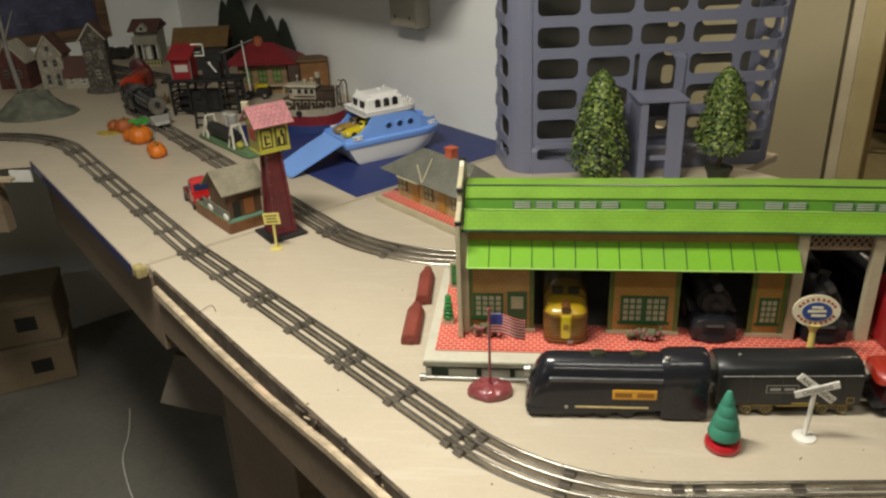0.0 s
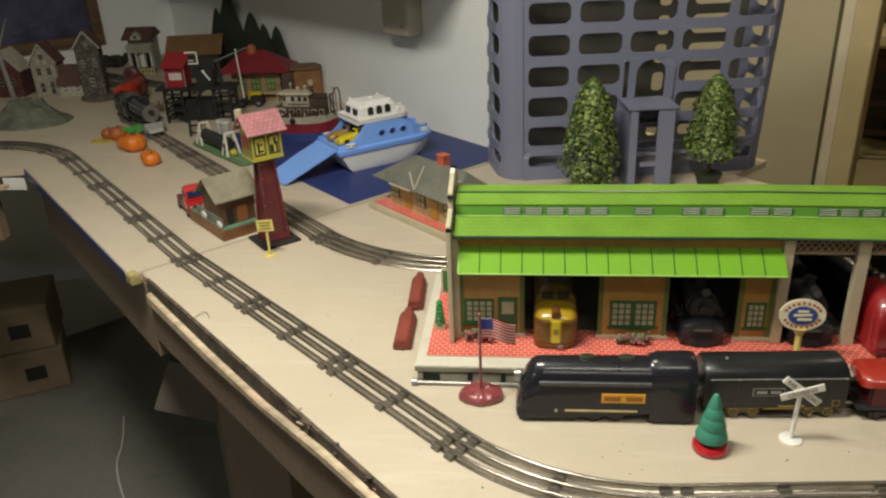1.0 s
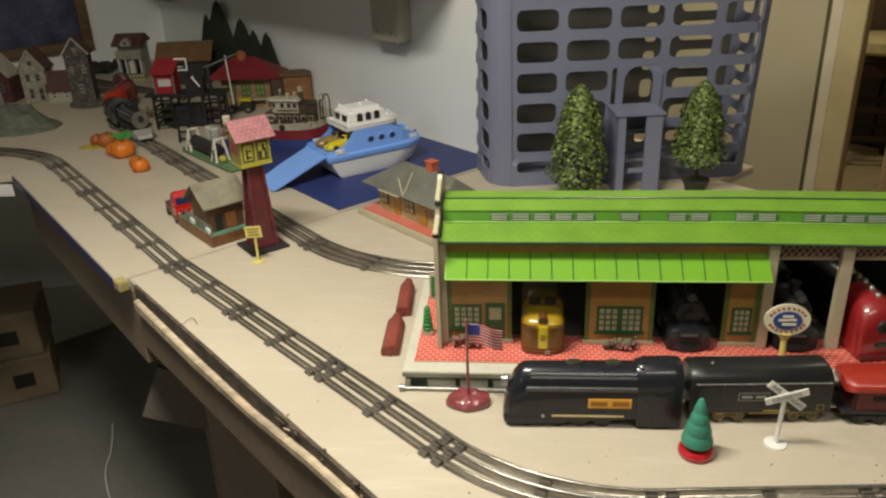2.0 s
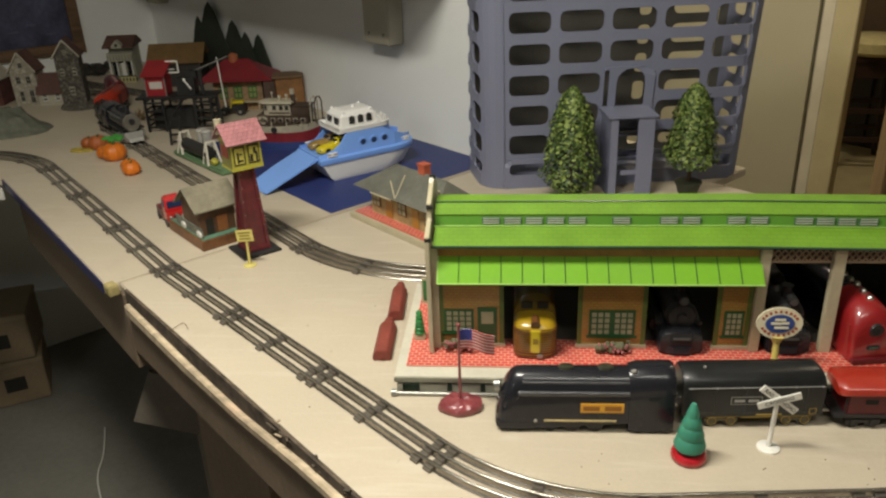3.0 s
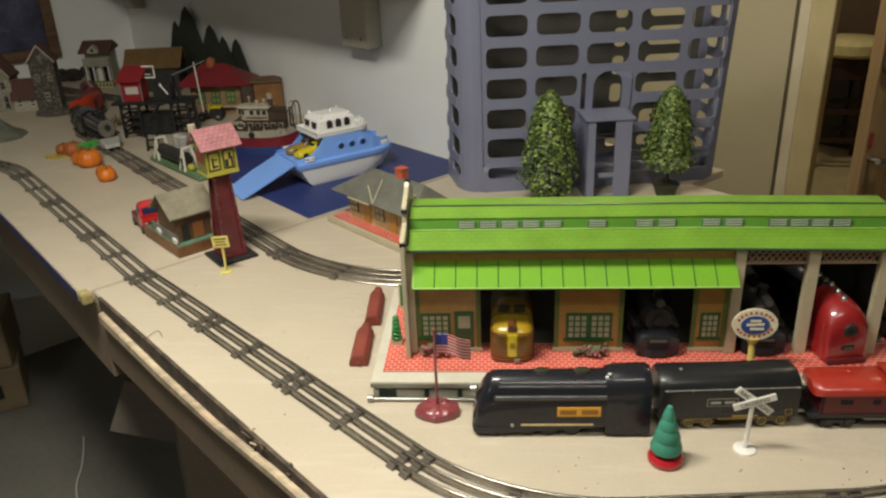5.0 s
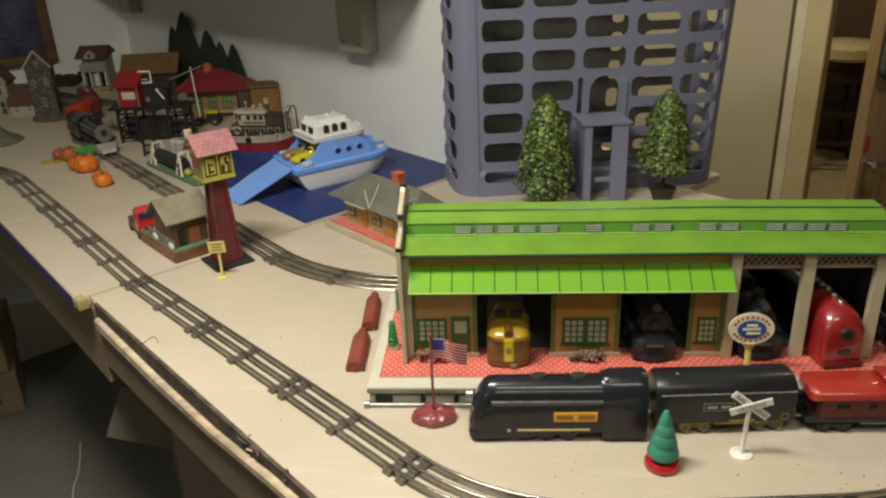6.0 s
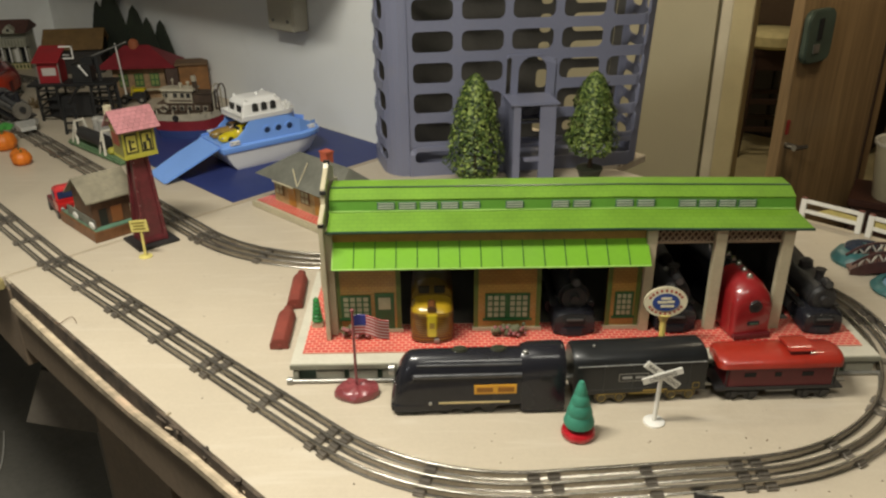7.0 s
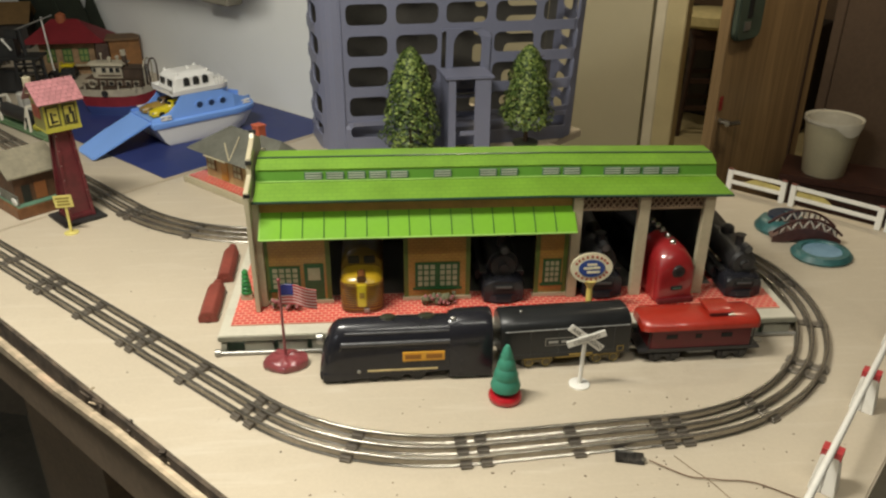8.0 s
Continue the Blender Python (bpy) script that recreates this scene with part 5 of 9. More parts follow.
def topiary(x, y, height, rad, z0, seed):
    rnd = random.Random(seed)
    e = thing("topiary_tree", pose(x, y, 0), "clipped artificial box topiary tree in a small dark pot", "artificial tree", "topiary trees by the tower")
    bm = B()
    lathe(bm, [(0.020, 0), (0.026, 0.020), (0.028, 0.021), (0.028, 0.025), (0.022, 0.026), (0.004, 0.025)], seg=20)
    part("pot", bm, mat("dark_green_pot", (0.03, 0.035, 0.02), 0.5, 0, 0.2, 30), e, "dark pot", smooth=True)
    bm = B()
    tube(bm, (0, 0, 0.02), (0.002, 0, height * 0.9), 0.005, 0.002, seg=8)
    for k in range(9):
        a, z = k * 2.4, z0 + 0.012 + k * (height - z0) * 0.09
        tube(bm, (0, 0, z), (rad * 0.6 * math.cos(a), rad * 0.6 * math.sin(a), z + 0.012), 0.002, 0.0008, seg=6)
    part("trunk", bm, mat("twig_brown", (0.07, 0.045, 0.025), 0.8), e, "thin brown stem")
    verts, faces = [], []
    shape = lambda t: (1 - 0.44 * t) * (1 - t ** 5) ** 0.6 * min(1, 0.74 + 2.4 * t)
    for k in range(4800):
        t = rnd.random() ** 0.92
        a = rnd.uniform(0, 2 * math.pi)
        bumpy = 1 + 0.30 * noise.noise(Vector((math.cos(a) * 3, math.sin(a) * 3, t * 7 + seed)))
        r = rad * shape(t) * bumpy * (0.62 + 0.38 * rnd.random() ** 0.35)
        c = Vector((r * math.cos(a), r * math.sin(a), z0 + t * (height - z0)))
        out = Vector((math.cos(a), math.sin(a), 0.5 + rnd.uniform(-0.6, 0.7))).normalized()
        side = out.cross(Vector((rnd.uniform(-1, 1), rnd.uniform(-1, 1), rnd.uniform(-1, 1)))).normalized()
        up = side.cross(out).normalized()
        s = rnd.uniform(0.0028, 0.0056)
        i = len(verts)
        verts += [c - up * s, c + side * s * 0.55 + out * s * 0.15, c + up * s + out * s * 0.4, c - side * s * 0.55 + out * s * 0.15]
        faces += [(i, i + 1, i + 2), (i, i + 2, i + 3)]
    me = bpy.data.meshes.new("crown")
    me.from_pydata([tuple(v) for v in verts], [], faces)
    me.materials.append(LEAF)
    ob = new("crown", me)
    ob.parent = e
    ob["label"] = "dense small yellow-green leaves"


topiary(0.201, 1.487, 0.232, 0.063, 0.026, 3)
topiary(0.447, 1.515, 0.228, 0.056, 0.060, 8)


# ---- things along the middle of the table ----
def tiles_on(e_parent, name, m, w, h, nx, nz, material, t=0.0016, gap=0.0008, stagger=True):
    """Rows of little shingles on a slope: x across, z up the slope, laid by m."""
    tw, th = w / nx, h / nz
    data = None
    for j in range(nz):
        off = tw / 2 if (stagger and j % 2) else 0.0
        for i in range(nx + (1 if off else 0)):
            x0 = max(0.0, i * tw - off)
            x1 = min(w, (i + 1) * tw - off)
            full = abs((x1 - x0) - tw) < 1e-6
            if full and data:
                ob = new(name, data)
                ob.parent = e_parent
            else:
                bm = B()
                grid_box(bm, (0, 0, 0), (x1 - x0 - gap, t, th - gap))
                ob = part(name, bm, material, e_parent)
                if full:
                    data = ob.data
            ob.matrix_basis = m @ pose((x0 + x1) / 2 - w / 2, 0, (j + 0.5) * th, 4, 0, 0)


PINK = mat("pink_litho_shingle", (0.38, 0.155, 0.165), 0.5, 0, 0.15, 40, 0.03, 150, per=0.12)
DKRED = mat("oxblood_tin", (0.105, 0.016, 0.020), 0.45, 0, 0.3, 40, 0.1, 120, coat=0.2)
YEL = mat("booth_yellow", (0.40, 0.37, 0.05), 0.4, 0, 0.1, 40)
INK = mat("black_print", (0.02, 0.02, 0.015), 0.5)


def signal_tower(x, y, yaw):
    e = thing("signal_tower", pose(x, y, 0, 0, 0, yaw), "oxblood tin signal tower with a pink-roofed yellow cabin", "toy tower")
    part("base", multi_box([((0, 0, 0.0025), (0.078, 0.078, 0.005))]), DULLBLACK, e, "black square base plate", 0.001)
    bm = B()
    for sx in (-1, 1):
        for sy in (-1, 1):
            tube(bm, (sx * 0.021, sy * 0.021, 0.004), (sx * 0.0125, sy * 0.0125, 0.156), 0.0042, 0.0036, seg=4)
    loft(bm, [[(-0.019, -0.019, 0.004), (0.019, -0.019, 0.004), (0.019, 0.019, 0.004), (-0.019, 0.019, 0.004)], [(-0.0115, -0.0115, 0.156), (0.0115, -0.0115, 0.156), (0.0115, 0.0115, 0.156), (-0.0115, 0.0115, 0.156)]])
    sh = part("shaft", bm, DKRED, e)
    for k in range(6):
        z = 0.026 + k * 0.024
        r = 0.0236 - 0.0085 * z / 0.156
        for s in (-1, 1):
            bm = B()
            ball(bm, (s * r * 0.86, -r - 0.0006, z), 0.0009, 6, 4)
            part("rivet", bm, GREYTIN, sh)
    part("foot", multi_box([((0, 0, 0.009), (0.048, 0.048, 0.009))]), DKRED, e, "", 0.002)
    part("cabin_floor", multi_box([((0, 0, 0.157), (0.060, 0.053, 0.003))]), YEL, e)
    cab = part("cabin", multi_box([((0, 0, 0.180), (0.058, 0.050, 0.046))]), mat("olive_cabin", (0.20, 0.19, 0.05), 0.45, 0, 0.15, 40), e, "yellow-green printed cabin", 0.0008)
    YF = -0.0256
    for a, b, c, d in ((0, 0.201, 0.060, 0.004), (0, 0.160, 0.060, 0.005)):
        part("yellow_trim", multi_box([((a, YF, b), (c, 0.0014, d))]), YEL, cab)
    for xx in (-0.0275, 0.0, 0.0275):
        part("yellow_trim", multi_box([((xx, YF, 0.181), (0.0030, 0.0014, 0.040))]), YEL, cab)
    for xx in (-0.0140, 0.0140):
        w = part("window", multi_box([((xx, YF + 0.0002, 0.1805), (0.0205, 0.0010, 0.030))]), INK, cab)
        part("pane", multi_box([((xx, YF - 0.0004, 0.1805), (0.0170, 0.0008, 0.0265))]), mat("lit_print", (0.46, 0.41, 0.08), 0.45, 0, 0.2, 60), w)
    for c, s in (((-0.017, YF - 0.001, 0.178), (0.004, 0.0008, 0.018)), ((-0.011, YF - 0.001, 0.183), (0.005, 0.0008, 0.003)), ((-0.012, YF - 0.001, 0.172), (0.009, 0.0008, 0.003)), ((0.009, YF - 0.001, 0.174), (0.006, 0.0008, 0.012)), ((0.019, YF - 0.001, 0.175), (0.004, 0.0008, 0.018))):
        part("print", multi_box([(c, s)]), INK, cab)
    part("print", multi_box([((0.0155, YF - 0.0012, 0.186), (0.0045, 0.0008, 0.011))]), INK, cab)
    part("side_print", multi_box([((-0.0294, 0.004, 0.186), (0.001, 0.030, 0.020))]), mat("dull_red_print", (0.25, 0.05, 0.03), 0.5, 0, 0.3, 60), cab)
    rw, ov, ez, rz = 0.078, 0.036, 0.2025, 0.232
    ang = math.degrees(math.atan2(rz - ez, ov))
    sl = math.hypot(rz - ez, ov)
    for s in (-1, 1):
        bm = B()
        m = pose(0, 0, 0, 0, 0, 0 if s < 0 else 180) @ pose(0, -ov, ez, ang - 90, 0, 0)
        grid_box(bm, (0, 0.001, sl / 2), (rw, 0.0015, sl), m=m)
        rf = part("roof", bm, mat("pink_roof_base", (0.34, 0.17, 0.18), 0.5), e, "pink shingled roof slope")
        tiles_on(rf, "shingle", m, rw, sl, 8, 6, PINK)
    for s in (-1, 1):
        bm = B()
        extrude_poly(bm, [(-0.025, ez), (0.025, ez), (0.0, rz - 0.002)], 0.002, Matrix.Translation((s * 0.028, 0, 0)) @ Matrix.Rotation(radians(90), 4, "Z"))
        part("gable", bm, YEL, e)
    bm = B()
    tube(bm, (-0.030, 0.016, 0.214), (-0.030, 0.016, 0.238), 0.007, seg=12)
    part("chimney", bm, CREAM, e, "round cream chimney")
    e.matrix_world = e.matrix_world @ Matrix.Diagonal((0.95, 0.95, 1.045, 1))


signal_tower(-0.394, 1.219, 41)


def warning_sign(x, y):
    e = thing("warning_sign", pose(x, y, 0), "small yellow toy sign on a round foot", "toy sign")
    YP = mat("sign_yellow", (0.60, 0.52, 0.16), 0.45, 0, 0.08, 40)
    bm = B()
    lathe(bm, [(0.0115, 0), (0.0115, 0.0018), (0.0095, 0.0026), (0.002, 0.003)], seg=20)
    part("foot", bm, YP, e, smooth=True)
    part("post", multi_box([((0, 0, 0.026), (0.0042, 0.003, 0.050))]), YP, e, "", 0.0006)
    m = Matrix.Translation((-0.0015, -0.002, 0.058)) @ Matrix.Rotation(radians(-4), 4, "Y")
    bm = B()
    grid_box(bm, (0, 0, 0), (0.030, 0.0022, 0.0215), m=m)
    b = part("board", bm, YP, e, "", 0.0006)
    for dz, w in ((0.006, 0.022), (0.0005, 0.018), (-0.005, 0.021)):
        bm = B()
        grid_box(bm, (0, -0.0014, dz), (w, 0.0006, 0.0024), m=m)
        part("print", bm, mat("olive_print", (0.22, 0.17, 0.03), 0.6), b)


warning_sign(-0.382, 1.151)


def gabled(e, w, d, h, ridge, over, wall_m, roof_m, ox=0.0, oy=0.0, z0=0.0, axis="x"):
    """Walls and a two-slope roof; the ridge runs along x."""
    bm = B()
    grid_box(bm, (ox, oy, z0 + h / 2), (w, d, h))
    body = part("wall", bm, wall_m, e)
    for s in (-1, 1):
        bm = B()
        extrude_poly(bm, [(oy - d / 2, z0 + h), (oy + d / 2, z0 + h), (oy, z0 + ridge - 0.002)], 0.002, Matrix.Translation((ox + s * (w / 2 - 0.001) + 0.001, 0, 0)) @ Matrix.Rotation(radians(90), 4, "Z"))
        part("gable", bm, wall_m, e)
    slope = (ridge - h) / (d / 2)
    for s in (-1, 1):
        bm = B()
        y0, y1 = oy + s * (d / 2 + over), oy
        za, zb = z0 + h - over * slope, z0 + ridge
        pts = [(y0, za), (y1, zb), (y1, zb + 0.003), (y0, za + 0.003)]
        loft(bm, [[(ox - w / 2 - over, yy, zz) for yy, zz in pts], [(ox + w / 2 + over, yy, zz) for yy, zz in pts]])
        part("roof", bm, roof_m, e)
    return body


def win(e, x, y, z, w, h, frame_m, pane_m, rz=0.0):
    m = pose(x, y, z, 0, 0, rz)
    bm = B()
    grid_box(bm, (0, 0, 0), (w, 0.0016, h), m=m)
    f = part("window", bm, frame_m, e)
    bm = B()
    for i in (-1, 1):
        for j in (-1, 1):
            grid_box(bm, (i * w * 0.23, -0.0008, j * h * 0.23), (w * 0.34, 0.0008, h * 0.36), m=m)
    part("pane", bm, pane_m, f)


DKPANE = mat("dark_pane", (0.015, 0.016, 0.018), 0.15, 0, 0.2, 40, 0)


def freight_shed(x, y, yaw):
    """Local x along the front edge, y back."""
    e = thing("freight_shed", pose(x, y, 0, 0, 0, yaw), "tan-roofed brown tin shed on a brown and teal base", "toy building")
    part("base", multi_box([((-0.045, 0.0775, 0.010), (0.090, 0.155, 0.020))]), mat("rusty_brown_tin", (0.17, 0.075, 0.03), 0.45, 0, 0.35, 20, 0.1, 100), e, "rusty brown base", 0.0012)
    part("deck", multi_box([((-0.045, 0.0775, 0.0208), (0.082, 0.147, 0.0018))]), mat("teal_litho", (0.11, 0.22, 0.15), 0.45, 0, 0.3, 30, 0.05, 120), e, "worn teal deck")
    DB = mat("brown_shed_wall", (0.11, 0.055, 0.028), 0.5, 0, 0.4, 25, 0.05, 120)
    w, d = 0.072, 0.074
    ox, oy = -0.045, 0.056
    gabled(e, w, d, 0.058, 0.086, 0.011, DB, mat("dusty_tan_roof", (0.215, 0.19, 0.13), 0.6, 0, 0.25, 18, 0.15, 120, dirt=(0.12, 0.11, 0.08)), ox, oy, 0.0216)
    part("door", multi_box([((-0.037, 0.0182, 0.0385), (0.020, 0.0016, 0.030))]), mat("orange_brown_door", (0.24, 0.09, 0.03), 0.5), e)
    part("door", multi_box([((-0.062, 0.0182, 0.0385), (0.014, 0.0016, 0.030))]), INK, e)
    part("post", multi_box([((-0.010, 0.0165, 0.036), (0.003, 0.003, 0.028))]), CREAM, e)
    for k in range(2):
        pl = part("rail_panel", multi_box([((-0.0825, 0.036 + 0.062 * k, 0.031), (0.0022, 0.058, 0.018))]), mat("grey_litho_panel", (0.16, 0.16, 0.13), 0.5, 0, 0.4, 40), e, "printed grey side panel")
        bm = B()
        ball(bm, (-0.0845, 0.020 + 0.07 * k, 0.028), (0.002, 0.012, 0.007), 10, 7)
        part("print", bm, WHITE_PT, pl)
    bm = B()
    for p in ((-0.02, 0.085), (-0.07, 0.040)):
        ball(bm, (p[0], p[1], 0.098 if p[0] > -0.03 else 0.091), 0.0022, 8, 6)
    part("roof_pin", bm, GREYTIN, e)


freight_shed(-0.424, 1.270, 45)


def red_truck(x, y, yaw):
    e = thing("toy_truck", pose(x, y, 0, 0, 0, yaw), "small red die-cast truck beside the shed", "toy truck")
    RT = mat("truck_red", (0.48, 0.015, 0.015), 0.3, 0, 0.1, 40, coat=0.5)
    bm = B()
    loft(bm, [[(-0.014, -0.017, 0.008), (0.014, -0.017, 0.008), (0.014, -0.017, 0.026), (-0.014, -0.017, 0.026)], [(-0.015, -0.012, 0.008), (0.015, -0.012, 0.008), (0.015, -0.012, 0.028), (-0.015, -0.012, 0.028)], [(-0.015, 0.010, 0.008), (0.015, 0.010, 0.008), (0.015, 0.010, 0.030), (-0.015, 0.010, 0.030)]])
    part("body", bm, RT, e, "", 0.002)
    bm = B()
    loft(bm, [[(-w, -f, z), (w, -f, z), (w, g, z), (-w, g, z)] for w, f, g, z in ((0.0150, 0.0150, 0.0105, 0.026), (0.0148, 0.0140, 0.0105, 0.030), (0.0140, 0.0095, 0.0100, 0.0435), (0.0120, 0.0070, 0.0085, 0.0475))])
    cb = part("cab", bm, RT, e, "rounded red cab", 0.0022)
    NV = mat("navy_pane", (0.02, 0.03, 0.075), 0.2, 0, 0.2, 40, 0)
    bm = B()
    grid_box(bm, (0, 0, 0), (0.0235, 0.0020, 0.0105), m=pose(0, -0.0120, 0.0362, -17, 0, 0))
    part("windscreen", bm, NV, cb, "", 0.0005)
    for s in (-1, 1):
        bm = B()
        grid_box(bm, (0, 0, 0), (0.0016, 0.0130, 0.0100), m=pose(s * 0.0146, 0.000, 0.0362, 0, -s * 4, 0))
        part("side_window", bm, NV, cb, "", 0.0005)
        bm = B()
        ball(bm, (s * 0.0095, -0.0170, 0.0165), (0.0030, 0.0016, 0.0030), 10, 7)
        part("headlight", bm, GREYTIN, e, smooth=True)
    part("grille", multi_box([((0, -0.0172, 0.0155), (0.010, 0.0014, 0.008))]), DULLBLACK, e)
    part("bed", multi_box([((0, 0.030, 0.014), (0.030, 0.040, 0.014))]), DKRED, e, "", 0.001)
    for s in (-1, 1):
        for yy in (-0.009, 0.038):
            bm = B()
            tube(bm, (s * 0.012, yy, 0.0065), (s * 0.0165, yy, 0.0065), 0.0065, seg=14)
            part("wheel", bm, DULLBLACK, e, smooth=True)
    e.matrix_world = e.matrix_world @ Matrix.Diagonal((1.28, 1.28, 1.28, 1))


red_truck(-0.5975, 1.3485, 38)


def small_station(x, y, yaw):
    e = thing("toy_station", pose(x, y, 0, 0, 0, yaw), "small tin station with a dusty grey hipped roof and red platform", "toy building")
    L, D = 0.272, 0.135
    part("base", multi_box([((L / 2, D / 2, 0.006), (L, D, 0.012))]), CREAM, e, "cream platform base", 0.0012)
    part("platform", multi_box([((L / 2, D / 2, 0.0126), (L - 0.016, D - 0.016, 0.0016))]), BRICK_FLOOR, e, "red printed platform")
    TW = mat("tan_station_wall", (0.40, 0.31, 0.14), 0.5, 0, 0.25, 30, 0.03, 120)
    w0, w1, d0, d1 = 0.036, L - 0.036, 0.032, D - 0.028
    part("wall", multi_box([(((w0 + w1) / 2, (d0 + d1) / 2, 0.040), (w1 - w0, d1 - d0, 0.054))]), TW, e, "tan printed walls")
    for k in range(5):
        xx = w0 + 0.018 + k * 0.040
        if k % 2:
            part("door", multi_box([((xx, d0 - 0.0008, 0.034), (0.020, 0.0016, 0.036))]), YELLOW_W, e)
        else:
            win(e, xx, d0 - 0.0008, 0.042, 0.026, 0.026, mat("brown_frame", (0.16, 0.08, 0.03), 0.5), PANE_Y)
    GR = mat("dusty_grey_roof", (0.13, 0.13, 0.105), 0.6, 0, 0.2, 20, 0.1, 120)
    bm = B()
    ez, rz, o = 0.068, 0.112, 0.016
    a = [bm.verts.new(p) for p in ((w0 - o - 0.014, d0 - o - 0.006, ez), (w1 + o, d0 - o - 0.006, ez), (w1 + o, d1 + o, ez), (w0 - o - 0.014, d1 + o, ez))]
    r = [bm.verts.new(p) for p in ((w0 + 0.040, (d0 + d1) / 2, rz), (w1 - 0.012, (d0 + d1) / 2, rz))]
    bm.faces.new((a[0], a[1], r[1], r[0]))
    bm.faces.new((a[1], a[2], r[1]))
    bm.faces.new((a[2], a[3], r[0], r[1]))
    bm.faces.new((a[3], a[0], r[0]))
    bm.faces.new((a[3], a[2], a[1], a[0]))
    part("roof", bm, GR, e, "dusty grey hipped roof")
    # pale folded seams of the porch roof and its gutter
    low = (0.138, 0.0130, 0.0690)
    for a, b, r in ((low, (0.100, 0.0340, 0.0905), 0.0015), (low, (0.122, 0.0530, 0.1030), 0.0013), ((0.066, 0.0085, 0.0665), (0.131, 0.0085, 0.0665), 0.0017)):
        bm = B()
        tube(bm, a, b, r, seg=6)
        part("roof_seam", bm, CREAM, e, "pale folded roof seam")
    bm = B()
    grid_box(bm, (0.155, (d0 + d1) / 2 + 0.004, 0.116), (0.020, 0.016, 0.022))
    ch = part("chimney", bm, mat("orange_red_litho", (0.45, 0.10, 0.05), 0.5, 0, 0.15, 40), e, "orange-red chimney", 0.0008)
    part("chimney_cap", multi_box([((0.155, (d0 + d1) / 2 + 0.004, 0.1275), (0.022, 0.018, 0.003))]), mat("orange_red_litho", (0.45, 0.10, 0.05), 0.5), ch)


small_station(-0.247, 1.382, -44)

# ---- water and boats ----
slab("painted_water", -1.86, -1.190, 0.788, WN - 0.006, 0.0004, 0.0012, mat("navy_painted_board", (0.022, 0.035, 0.145), 0.5, 0, 0.12, 6, 0.1, 120), None, "dark blue painted patch of the table top", 0)
tagged(bpy.data.objects["painted_water"], "dark blue sheet lying on the table as water", "sheet")


def ferry(x, y, yaw):
    """Stern with the ramp at x = 0, bow at +x."""
    e = thing("ferry_boat", pose(x, y, 0, 0, 0, yaw), "blue and white plastic toy ferry with its ramp let down", "toy boat")
    BLU = mat("sky_blue_plastic", (0.20, 0.385, 0.86), 0.38, 0, 0.05, 10, 0.03, 150)
    WHT = mat("milk_white_plastic", (0.80, 0.79, 0.76), 0.4, 0, 0.04, 10, 0.03, 150)
    L = 0.262

    def plan(hw, x0, x1, nose=0.07, n=9):
        """Outline from the stern's right corner round the bow."""
        pts = [(x0, -hw)]
        for k in range(n + 1):
            a = -math.pi / 2 + math.pi * k / n
            pts.append((x1 - nose + nose * math.cos(a), hw * math.copysign(abs(math.sin(a)) ** 0.8, math.sin(a))))
        pts.append((x0, hw))
        return pts

    bm = B()
    loft(bm, [[(a, b, z) for a, b in plan(hw, x0, x1)] for hw, x0, x1, z in ((0.053, 0.034, L - 0.040, 0.0), (0.057, 0.024, L - 0.024, 0.010), (0.0585, 0.012, L - 0.008, 0.032), (0.0605, 0.005, L - 0.002, 0.0445))])
    part("lower_hull", bm, WHT, e, "white lower hull", smooth=True)
    bm = B()
    loft(bm, [[(a, b, z) for a, b in plan(hw, x0, x1)] for hw, x0, x1, z in ((0.0625, 0.0, L, 0.044), (0.0640, -0.002, L + 0.002, 0.048), (0.0635, -0.002, L + 0.002, 0.056), (0.060, 0.0, L - 0.002, 0.0585))])
    part("rub_rail", bm, BLU, e, "thick blue rim", smooth=True)
    # bulwarks, low at the stern and high amidships
    prof = [(0.0, 0.066), (0.02, 0.068), (0.040, 0.074), (0.058, 0.088), (0.070, 0.104), (0.090, 0.110), (0.165, 0.104), (0.195, 0.090), (0.225, 0.076), (0.250, 0.072)]
    for s in (-1, 1):
        bm = B()
        secs = []
        for px, z in prof:
            t = max(0.0, (px - (L - 0.075)) / 0.075)
            yy = 0.0575 * math.sqrt(max(0.04, 1 - t * t))
            secs.append([(px, s * yy, 0.056), (px, s * (yy - 0.003), z), (px, s * (yy - 0.0065), z), (px, s * (yy - 0.004), 0.056)])
        loft(bm, secs)
        bw = part("bulwark", bm, BLU, e, "", 0.0006)
        for k in range(3):
            px = 0.111 + k * 0.028
            bm = B()
            tube(bm, (px, s * 0.0545, 0.0800), (px, s * 0.0574, 0.0795), 0.0098, seg=20)
            pt = part("porthole", bm, BLU, bw, smooth=True)
            bm = B()
            tube(bm, (px, s * 0.0562, 0.0800), (px, s * 0.0580, 0.0797), 0.0068, seg=20)
            part("hole", bm, mat("navy_shadow", (0.02, 0.04, 0.10), 0.5), pt)
        for px in (0.030, 0.226):
            yc = 0.0600 if px < 0.1 else 0.0475
            bm = B()
            grid_box(bm, (px, s * yc, 0.0620), (0.024, 0.006, 0.003))
            grid_box(bm, (px, s * yc, 0.0680), (0.024, 0.006, 0.003))
            grid_box(bm, (px, s * yc, 0.0650), (0.007, 0.006, 0.006))
            part("cleat", bm, WHT, e, "white mooring cleat", 0.0008)
    part("car_deck", multi_box([((0.055, 0, 0.0600), (0.11, 0.100, 0.003))]), BLU, e)
    bm = B()
    loft(bm, [[(a, b, z) for a, b in plan(0.0545, 0.094, L - 0.060, 0.05)] for z in (0.0590, 0.104)])
